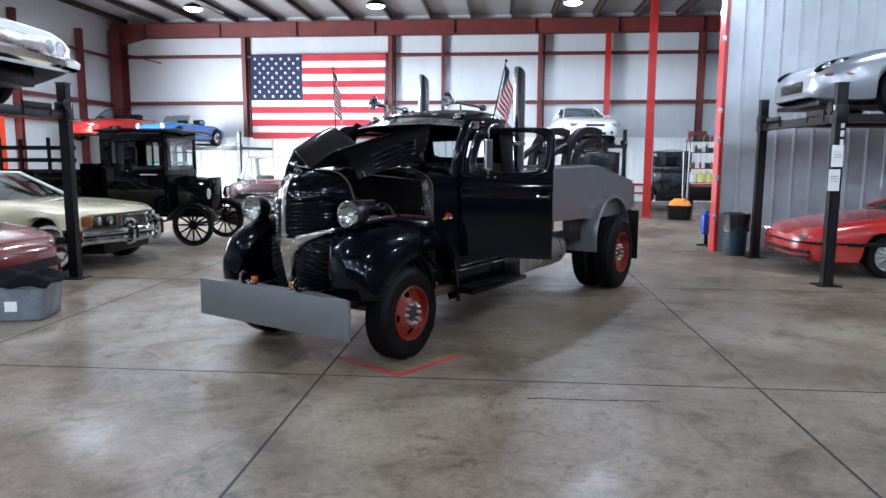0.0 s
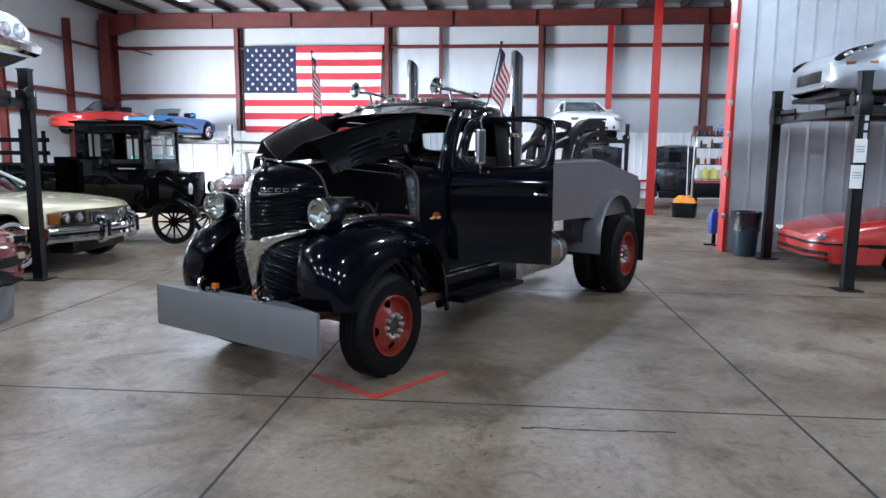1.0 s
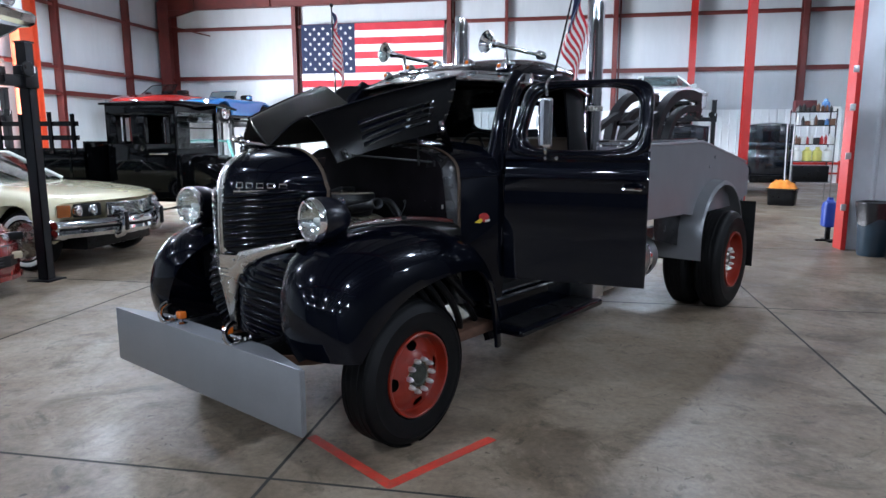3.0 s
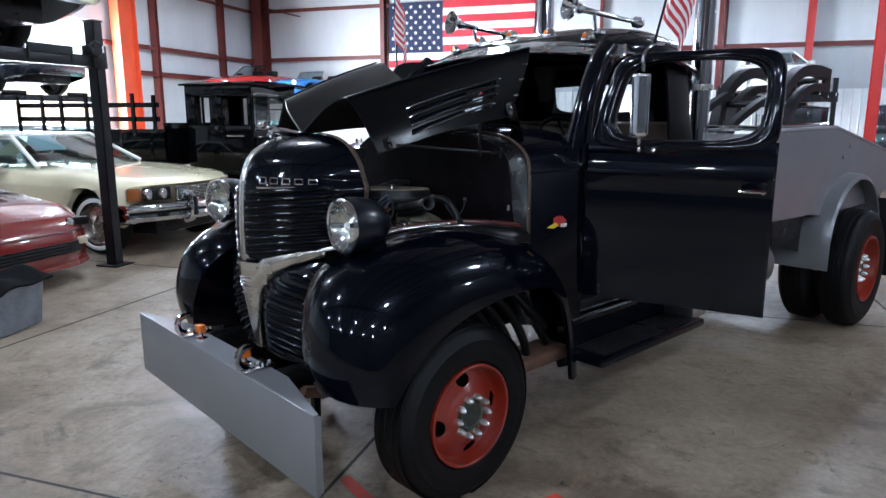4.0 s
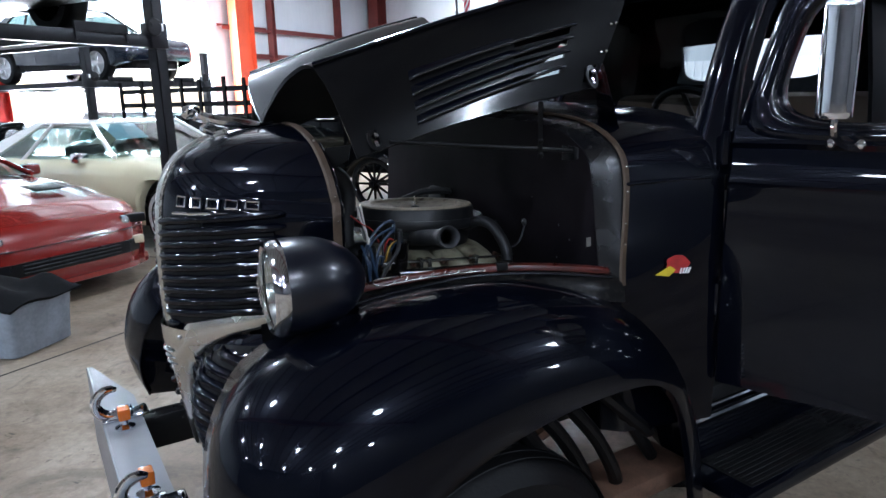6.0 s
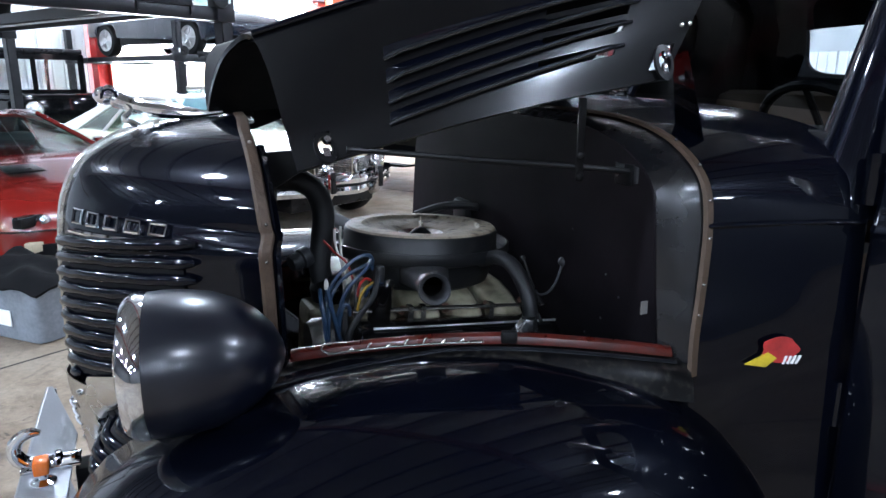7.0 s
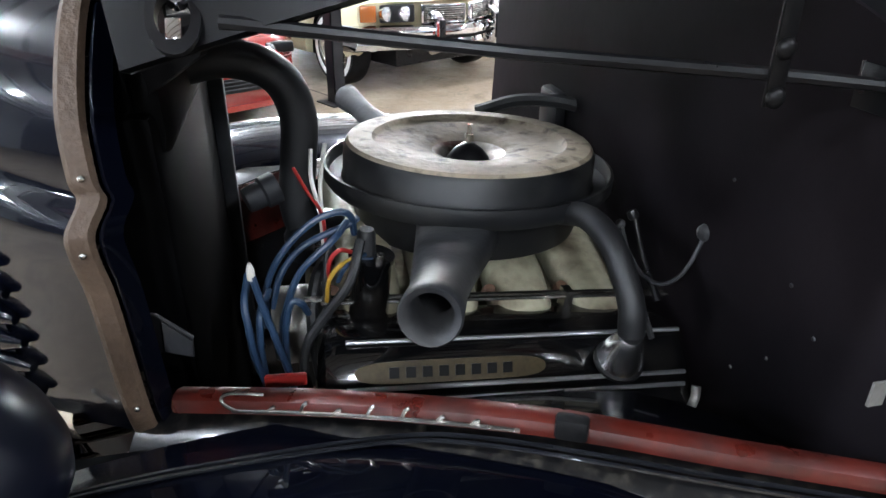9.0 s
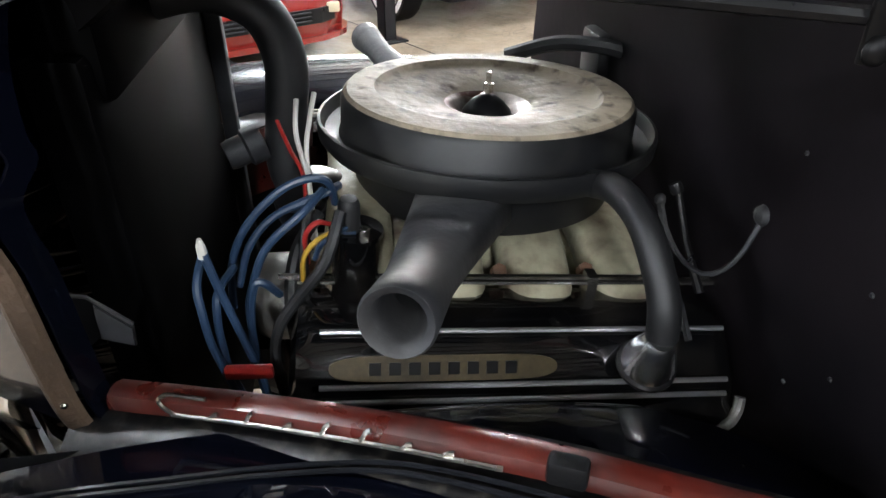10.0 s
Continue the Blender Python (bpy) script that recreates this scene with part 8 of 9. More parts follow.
for s in (1, -1):
    m = pose(2.15, s * 0.70, 0.685, 0, 16, -24 * s)
    bm = bmesh.new()
    bmesh.ops.create_uvsphere(bm, u_segments=20, v_segments=10, radius=1.0, matrix=m @ Matrix.Diagonal((0.235, 0.05, 0.068, 1)))
    lamp = part("headlamp", bm, SATIN_BLACK, silver, "twin headlamp in a dark almond-shaped bezel")
    for k in range(2):
        bm = bmesh.new()
        bmesh.ops.create_uvsphere(bm, u_segments=14, v_segments=8, radius=0.048, matrix=m @ pose(0.07 - 0.14 * k, s * 0.034, 0.006) @ Matrix.Diagonal((1.25, 0.6, 0.85, 1)))
        part("lens", bm, LAMP_GLASS, lamp)
    quad(silver, "turn_lamp", CAR_AMBER, 2.27, s * 0.735 - 0.035, s * 0.735 + 0.035, 0.535, 0.575, 0.34, 0.01, rz=-22 * s)
quad(silver, "grille", SATIN_BLACK, 2.40, -0.36, 0.36, 0.36, 0.52, 0.1, 0.03)
quad(silver, "bumper_crease", P_SILVER, 2.405, -0.5, 0.5, 0.285, 0.315, 0.14, 0.01)
quad(silver, "chin", SATIN_BLACK, 2.3, -0.7, 0.7, 0.16, 0.22, 0.5)

# cars on the far lifts
redu = car("red_convertible", "bright red open roadster raised on a far lift", pose(-14.1, 24.1, 2.2, 0, 0, -100), P_BRIGHT,
    [(-1.9, 0.4), (-1.7, 0.76), (0, 0.84), (1.5, 0.82), (1.95, 0.72), (2.05, 0.5)], [(-1.9, 0.6), (-1.2, 0.84), (0.3, 0.84), (1.2, 0.78), (1.9, 0.64), (2.05, 0.52)],
    [(-1.9, 0.3), (-1.4, 0.2), (1.5, 0.2), (2.05, 0.24)], [(-1.9, 0.5), (0, 0.62), (2.05, 0.45)], (-1.15, 1.2, 0.72), 0.29, (0.45, 0.0, -0.5, -1.0, 0.7, 0.6, 1.2), roofless=True, trim_mat=SATIN_BLACK, rim_mat=ALU)
for s in (1, -1):
    quad(redu, "headlamp", LAMP_GLASS, 2.02, s * 0.52 - 0.16, s * 0.52 + 0.16, 0.5, 0.58, 0.06)
    quad(redu, "turn_lamp", CAR_AMBER, 2.07, s * 0.4 - 0.14, s * 0.4 + 0.14, 0.36, 0.42, 0.06)
blue = car("blue_roadster", "mid-blue open roadster raised on a far lift", pose(-11.8, 24.3, 2.05, 0, 0, -100), P_BLUE,
    [(-1.85, 0.3), (-1.6, 0.68), (-0.5, 0.76), (1, 0.74), (1.6, 0.66), (1.9, 0.4)], [(-1.85, 0.55), (-1.2, 0.78), (0.3, 0.8), (1.2, 0.8), (1.75, 0.7), (1.9, 0.5)],
    [(-1.85, 0.34), (-1.2, 0.22), (1.3, 0.22), (1.9, 0.32)], [(-1.85, 0.5), (-0.9, 0.72), (0.1, 0.58), (1.1, 0.74), (1.9, 0.45)], (-1.1, 1.15, 0.66), 0.3, (0.4, 0.2, -0.5, -1.0, 0.6, 0.55, 1.1), roofless=True, rim_mat=CHROME, flare=0.03)
for s in (1, -1):
    round_lamp(blue, 1.78, s * 0.5, 0.66, 0.08)
quad(blue, "grille", CHROME, 1.9, -0.28, 0.28, 0.36, 0.52, 0.06)
white_car = car("white_coupe", "white nineties coupe raised on a far lift", pose(2.75, 24.6, 2.12, 0, 0, -84), P_WHITE,
    [(-2.2, 0.4), (-2, 0.8), (-1, 0.91), (1.3, 0.91), (1.9, 0.88), (2.2, 0.7), (2.3, 0.5)], [(-2.2, 0.7), (-1.5, 0.98), (0.3, 0.97), (0.9, 0.93), (1.8, 0.8), (2.2, 0.68), (2.3, 0.55)],
    [(-2.2, 0.36), (-1.4, 0.2), (1.5, 0.2), (2.3, 0.26)], [(-2.2, 0.6), (0, 0.7), (2.3, 0.5)], (-1.3, 1.3, 0.77), 0.32, (0.65, -0.1, -0.95, -1.7, 0.78, 0.58, 1.33), rim_mat=ALU)
for s in (1, -1):
    quad(white_car, "headlamp", LAMP_GLASS, 2.24, s * 0.62 - 0.18, s * 0.62 + 0.18, 0.55, 0.65, 0.08, rz=-12 * s)
    quad(white_car, "fog_lamp", SATIN_BLACK, 2.29, s * 0.5 - 0.08, s * 0.5 + 0.08, 0.3, 0.4, 0.06)
quad(white_car, "grille", SATIN_BLACK, 2.31, -0.3, 0.3, 0.55, 0.62, 0.06)
quad(white_car, "air_intake", SATIN_BLACK, 2.31, -0.35, 0.35, 0.28, 0.36, 0.06)

# rounded maroon sedan with a white roof, among the far cars
maroon = car("maroon_sedan", "maroon forties sedan with a cream roof and chrome grille", pose(-5.95, 17.3, 0, 0, 0, -82), P_MAROON,
    [(-2.3, 0.3), (-2.0, 0.7), (-1, 0.9), (0.5, 0.9), (1.6, 0.88), (2.1, 0.75), (2.25, 0.5)], [(-2.3, 0.6), (-1.6, 0.95), (0.3, 1.08), (0.9, 1.08), (1.8, 1.0), (2.15, 0.86), (2.25, 0.7)],
    [(-2.3, 0.4), (-1.5, 0.25), (1.5, 0.25), (2.25, 0.4)], [(-2.3, 0.5), (-1, 0.8), (1.3, 0.78), (2.25, 0.6)], (-1.4, 1.4, 0.74), 0.35, (0.62, 0.3, -0.9, -1.7, 0.76, 0.66, 1.66), roof_mat=car_paint("cream_roof_paint", (0.75, 0.72, 0.62)), trim_mat=CHROME, flare=0.05, rim_mat=CHROME, glass=GLASS)
for s in (1, -1):
    round_lamp(maroon, 2.12, s * 0.68, 0.8, 0.1)
gr = quad(maroon, "grille", CHROME, 2.27, -0.42, 0.42, 0.55, 0.82, 0.08)
for k in range(5):
    quad(gr, "grille_bar", SATIN_BLACK, 2.28, -0.4, 0.4, 0.575 + 0.05 * k, 0.59 + 0.05 * k, 0.02, 0.002)
quad(maroon, "bumper", CHROME, 2.42, -0.85, 0.85, 0.42, 0.52, 0.1, 0.03)
green = car("silver_green_coupe", "pale green classic car among the far row", pose(-10.2, 19.9, 0, 0, 0, -62), car_paint("pale_green_paint", (0.1, 0.3, 0.26)),
    [(-2.2, 0.3), (-1.9, 0.75), (0, 0.9), (1.7, 0.88), (2.2, 0.78), (2.3, 0.6)], [(-2.2, 0.6), (-1.2, 0.9), (0.4, 0.98), (1.8, 0.92), (2.2, 0.82), (2.3, 0.7)],
    [(-2.2, 0.4), (1.6, 0.26), (2.3, 0.4)], [(-2.2, 0.5), (0, 0.75), (2.3, 0.6)], (-1.3, 1.4, 0.76), 0.34, (0.7, 0.15, -0.9, -1.6, 0.76, 0.6, 1.5), trim_mat=CHROME, glass=GLASS)
for s in (1, -1):
    round_lamp(green, 2.3, s * 0.62, 0.74, 0.09)
quad(green, "grille", CHROME, 2.32, -0.46, 0.46, 0.55, 0.72, 0.06)
quad(green, "bumper", CHROME, 2.42, -0.85, 0.85, 0.42, 0.52, 0.1, 0.03)

# dark car on a lift before the west doorway, dark estate below
car("dark_hatchback", "dark car raised on a lift before the bright doorway", pose(-13.3, 12.85, 2.02, 0, 0, 5), P_NAVY,
    [(-2.2, 0.5), (-2, 0.8), (0, 0.9), (1.7, 0.88), (2.1, 0.75), (2.2, 0.6)], [(-2.2, 0.9), (-1.5, 1.0), (0.3, 0.98), (1.6, 0.88), (2.1, 0.75), (2.2, 0.6)],
    [(-2.2, 0.4), (1.6, 0.24), (2.2, 0.35)], [(-2.2, 0.6), (0, 0.7), (2.2, 0.55)], (-1.3, 1.3, 0.76), 0.32, (0.8, 0.1, -1.2, -1.9, 0.78, 0.6, 1.45), rim_mat=ALU, spokes=5)
est = car("white_estate", "white and dark estate car before the doorway", pose(-11.6, 13.4, 0, 0, 0, 5), P_WHITE,
    [(-2.3, 0.6), (-2, 0.85), (0, 0.92), (1.8, 0.9), (2.2, 0.8), (2.3, 0.6)], [(-2.3, 0.85), (-1.5, 0.92), (0.3, 0.94), (1.8, 0.88), (2.2, 0.78), (2.3, 0.65)],
    [(-2.3, 0.4), (1.6, 0.24), (2.3, 0.35)], [(-2.3, 0.6), (0, 0.7), (2.3, 0.55)], (-1.4, 1.4, 0.78), 0.33, (0.8, 0.2, -1.7, -2.1, 0.8, 0.64, 1.45), rim_mat=ALU)
for s in (1, -1):
    quad(est, "headlamp", LAMP_GLASS, 2.28, s * 0.6 - 0.16, s * 0.6 + 0.16, 0.58, 0.7, 0.06)


# ---- four-post lifts ----


def lift(name, m, length, wide, deck, label, posts=((0, 0), (0, 1), (1, 0), (1, 1)), papers=False, height=2.55):
    """Runs along x from its front posts at x = 0 to -length; y 0 to wide."""
    thing = empty(name, m, label, "car lift")
    for i, j in posts:
        x, y = -length * i, wide * j
        s = -1 if j == 0 else 1
        bm = boxes((x - 0.06, x + 0.06, y - 0.055, y - 0.047, 0.012, height), (x - 0.06, x + 0.06, y + 0.047, y + 0.055, 0.012, height), (x + 0.052, x + 0.06, y - 0.055, y + 0.055, 0.012, height), (x - 0.06, x - 0.052, y - 0.055, y - 0.02, 0.012, height), (x - 0.06, x - 0.052, y + 0.02, y + 0.055, 0.012, height))
        box(bm, x - 0.07, x + 0.07, y - 0.065, y + 0.065, height - 0.006, height + 0.012)
        post = part("post", bm, LIFT_BLACK, thing)
        part("base_plate", boxes((x - 0.14, x + 0.14, y - 0.13, y + 0.13, 0.0, 0.014), bevel=0.003), LIFT_BLACK, post)
        bm = boxes((x - 0.075, x + 0.075, y - s * 0.01 - 0.09, y - s * 0.01 + 0.09, deck - 0.14, deck + 0.09), bevel=0.01)
        part("carriage", bm, LIFT_BLACK, post)
        bm = lathe(bmesh.new(), [(0.0, 0.0), (0.075, 0.0), (0.085, 0.012), (0.075, 0.024), (0.0, 0.024)], pose(x + 0.072, y - s * 0.07, deck + 0.05, 0, 90, 0), seg=18)
        part("pulley", bm, SATIN_BLACK, post)
        part("latch_box", boxes((x + 0.062, x + 0.085, y - 0.035, y + 0.035, deck + 0.02, deck + 0.085), bevel=0.005), PAPER, post)
    for i in (0, 1):
        x = -length * i
        bm = boxes((x - 0.045, x + 0.045, 0.05, wide - 0.05, deck - 0.13, deck - 0.015), bevel=0.005)
        part("cross_beam", bm, LIFT_BLACK, thing)
    for y0 in (wide / 2 - 0.95, wide / 2 + 0.45):
        bm = boxes((-length - 0.1, 0.06, y0, y0 + 0.5, deck - 0.03, deck - 0.004), (-length - 0.1, 0.06, y0, y0 + 0.02, deck - 0.1, deck - 0.03), (-length - 0.1, 0.06, y0 + 0.48, y0 + 0.5, deck - 0.1, deck - 0.03), (0.04, 0.06, y0, y0 + 0.5, deck - 0.03, deck + 0.05))
        part("runway", bm, LIFT_BLACK, thing)
        bm = bmesh.new()
        rod(bm, (-length, y0 + 0.2, deck - 0.09), (0, y0 + 0.2, deck - 0.09), 0.012, seg=6)
        part("cable", bm, GALV, thing)
    return thing


lift("car_lift", pose(-5.66, 5.85, 0), 4.6, 2.57, 2.22, "black four-post lift with a pale car on top", posts=((0, 1), (0, 0), (1, 0), (1, 1)))
east_lift = lift("car_lift", pose(4.2, 11.42, 0, 0, 0, 180), 4.6, 2.5, 2.2, "black four-post lift with a silver car on top")
# sheets and plain marks on the near post of the east lift
POST = pose(4.2, 8.92, 0)
for z0, dx in ((1.52, 0.0), (1.22, -0.02)):
    bm = boxes((-0.085 + dx, 0.055 + dx, -0.064, -0.0615, z0, z0 + 0.27))
    sheet_ob = part("notice_sheet", bm, PAPER, east_lift, "white paper notice taped to the post")
    sheet_ob.matrix_local = east_lift.matrix_world.inverted() @ POST
    for k in range(3):
        bm = boxes((-0.06 + dx, 0.03 + dx, -0.0652, -0.0642, z0 + 0.12 + 0.03 * k, z0 + 0.126 + 0.03 * k))
        mk = part("print_line", bm, SATIN_BLACK, sheet_ob)
for k in range(5):
    bm = boxes((0.0, 0.045, -0.0622, -0.0605, 2.0 - 0.11 * k, 2.08 - 0.11 * k))
    mk = part("logo_mark", bm, PANEL, east_lift)
    mk.matrix_local = east_lift.matrix_world.inverted() @ POST
bm = lathe(bmesh.new(), [(0.0, 0.003), (0.035, 0.002), (0.036, 0.0)], pose(0.02, -0.059, 2.14, 90), seg=18)
mk = part("logo_mark", bm, P_BLUE, east_lift)
mk.matrix_local = east_lift.matrix_world.inverted() @ POST
lift("car_lift", pose(-14.1, 24.1, 0, 0, 0, -100), 4.3, 2.3, 2.18, "black four-post lift with a red roadster")
lift("car_lift", pose(-11.75, 24.3, 0, 0, 0, -100), 4.3, 2.3, 2.03, "black four-post lift with a blue roadster")
lift("car_lift", pose(1.45, 22.4, 0, 0, 0, -90), 4.2, 2.5, 2.1, "black four-post lift with a white coupe")
lift("car_lift", pose(-11.3, 11.5, 0), 4.0, 2.6, 2.02, "dark four-post lift before the doorway")


# ---- vintage stake truck and box-bodied cars ----


def wire_wheel(thing, x, y, r, wide=0.09, spokes=12, white=False):
    m = pose(x, y, r, 90, 0, 0)
    bm = lathe(bmesh.new(), [(r * 0.82, -wide / 2), (r * 0.93, -wide / 2 - 0.004), (r, -wide / 4), (r, wide / 4), (r * 0.93, wide / 2 + 0.004), (r * 0.82, wide / 2)], m, seg=36)
    w = part("wheel", bm, RUBBER, thing)
    part("rim", lathe(bmesh.new(), [(r * 0.84, -wide / 2), (r * 0.78, -wide / 3), (r * 0.76, 0), (r * 0.78, wide / 3), (r * 0.84, wide / 2)], m, seg=36), WHITE_PAINT if white else P_BLACK, w)
    part("hub", lathe(bmesh.new(), [(0.0, -wide * 0.9), (r * 0.15, -wide * 0.8), (r * 0.2, 0), (r * 0.15, wide * 0.8), (0.0, wide * 0.9)], m, seg=18), P_BLACK, w)
    for k in range(spokes):
        a = 2 * math.pi * k / spokes
        bm = bmesh.new()
        rod(bm, m @ Vector((r * 0.15 * math.cos(a), r * 0.15 * math.sin(a), 0)), m @ Vector((r * 0.78 * math.cos(a), r * 0.78 * math.sin(a), 0)), 0.022, 0.015, seg=6)
        part("spoke", bm, P_BLACK if not white else WHITE_PAINT, w)
    return w


stake = empty("stake_truck", pose(-5.62, 12.55, 0), "black antique stake-bed truck with wooden-spoked wheels", "truck")
for y in (-0.72, 0.72):
    wire_wheel(stake, 0.0, y, 0.385, 0.1, 12)
    wire_wheel(stake, -3.3, y, 0.4, 0.13, 12)
    bm = bmesh.new()
    rows = []
    for k in range(15):
        a = math.pi * (0.06 + 0.86 * k / 14)
        rows.append([(0.47 * math.cos(a), y + d, 0.385 + 0.43 * math.sin(a) + z) for d, z in ((-0.13, -0.03), (-0.08, 0.0), (0.08, 0.0), (0.13, -0.03))])
    rows += [[(-0.75, y + d, 0.42 + z) for d, z in ((-0.13, 0), (-0.08, 0), (0.08, 0), (0.13, 0))], [(-1.7, y + d, 0.42 + z) for d, z in ((-0.13, 0), (-0.08, 0), (0.08, 0), (0.13, 0))]]
    grid(bm, rows)
    thick(bm, 0.015)
    part("fender", bm, P_BLACK, stake)
    round_lamp(stake, 0.2, y * 0.62, 0.95, 0.1, P_BLACK)
part("axle", tube(bmesh.new(), [(0, -0.7, 0.385), (0, 0.7, 0.385)], 0.03, 8), P_BLACK, stake)
bm = bmesh.new()
rows = []
for x, w, z in ((0.12, 0.23, 1.2), (0.1, 0.24, 1.22), (-0.5, 0.36, 1.28)):
    rows.append([(x, -w, 0.68), (x, -w, z - 0.12), (x, -w * 0.75, z - 0.03), (x, 0, z), (x, w * 0.75, z - 0.03), (x, w, z - 0.12), (x, w, 0.68)])
vs = grid(bm, rows)
cap(bm, vs[0])
part("engine_hood", bm, P_BLACK, stake)
part("radiator_shell", boxes((0.1, 0.17, -0.25, 0.25, 0.62, 1.24), bevel=0.03), P_BLACK, stake)
part("chassis", boxes((-4.6, 0.2, -0.4, 0.4, 0.5, 0.62), bevel=0.02), P_BLACK, stake)
# cab with window openings
CAB_N, CAB_F = -0.72, 0.56
for y, side_name in ((CAB_N, "near"), (CAB_F, "far")):
    side = part("cab_side", boxes((-1.70, -0.50, y - 0.02, y + 0.02, 0.6, 1.46), bevel=0.006), P_BLACK, stake)
    for x0, x1, z0, z1 in ((-1.70, -1.52, 1.455, 1.93), (-1.40, -1.37, 1.455, 1.93), (-1.25, -1.02, 1.455, 1.93), (-0.56, -0.50, 1.455, 1.93), (-1.70, -0.50, 1.91, 2.1)):
        part("cab_post", boxes((x0, x1, y - 0.021, y + 0.021, z0, z1), bevel=0.005), P_BLACK, side)
    bm = bmesh.new()
    k = -1 if y < 0 else 1
    tube(bm, [(-0.62, y + k * 0.035, 1.3), (-0.94, y + k * 0.035, 1.3)], 0.012, 6)
    part("door_handle", bm, CHROME, side)
bm = boxes((-0.52, -0.48, CAB_N, CAB_F, 1.28, 1.38), (-0.52, -0.48, CAB_N, CAB_F, 1.96, 2.1), (-0.52, -0.48, CAB_N, CAB_N + 0.05, 1.37, 1.97), (-0.52, -0.48, CAB_F - 0.05, CAB_F, 1.37, 1.97), (-0.51, -0.49, CAB_N + 0.05, CAB_F - 0.05, 1.7, 1.72))
part("windscreen_frame", bm, P_BLACK, stake)
part("windscreen", boxes((-0.503, -0.498, CAB_N + 0.05, CAB_F - 0.05, 1.38, 1.96)), GLASS, stake)
bm = boxes((-1.71, -1.67, CAB_N, CAB_F, 0.6, 1.5), (-1.71, -1.67, CAB_N, CAB_F, 1.9, 2.1), (-1.71, -1.67, CAB_N, -0.4, 1.49, 1.91), (-1.71, -1.67, 0.24, CAB_F, 1.49, 1.91))
part("cab_back", bm, P_BLACK, stake)
bm = bmesh.new()
grid(bm, [[(x, y - 0.08, 2.1 + 0.06 * (1 - (y / 0.72) ** 2) - max(0.0, x + 0.55) * 0.14) for y in (-0.70, -0.5, -0.25, 0, 0.25, 0.5, 0.70)] for x in (-1.78, -1.3, -0.75, -0.5, -0.3, -0.12)])
thick(bm, 0.03)
part("roof", bm, P_BLACK, stake)
part("seat", boxes((-1.62, -1.15, -0.62, 0.46, 0.95, 1.08), (-1.66, -1.54, -0.62, 0.46, 1.0, 1.44), bevel=0.03), DARK_IN, stake)
part("cowl", boxes((-0.56, -0.46, -0.68, 0.52, 0.6, 1.3), bevel=0.03), P_BLACK, stake)
bm = boxes((-4.95, -1.9, -1.0, 1.0, 0.82, 0.92), (-4.95, -1.9, -1.0, -0.96, 0.92, 1.36), (-4.95, -1.9, 0.96, 1.0, 0.92, 1.36), (-1.94, -1.9, -1.0, 1.0, 0.92, 1.5), (-4.95, -4.91, -1.0, 1.0, 0.92, 1.36), bevel=0.006)
part("flatbed", bm, P_BLACK, stake, "black panelled truck bed")
for s in (-1,):
    for z in (1.52, 1.74):
        part("stake_board", boxes((-4.95, -2.0, s * 0.99 - 0.012, s * 0.99 + 0.012, z, z + 0.075)), P_BLACK, stake)
    for k in range(7):
        x = -4.9 + 0.47 * k + 0.06 * (k % 2)
        part("stake_post", boxes((x - 0.03, x + 0.03, s * 1.01 - 0.015, s * 1.01 + 0.015, 1.3, 1.93 + 0.03 * (k % 2))), P_BLACK, stake)
for k in range(5):
    part("panel_rib", boxes((-4.6 + 0.6 * k, -4.56 + 0.6 * k, -1.012, -1.0, 0.92, 1.34)), P_BLACK, stake)


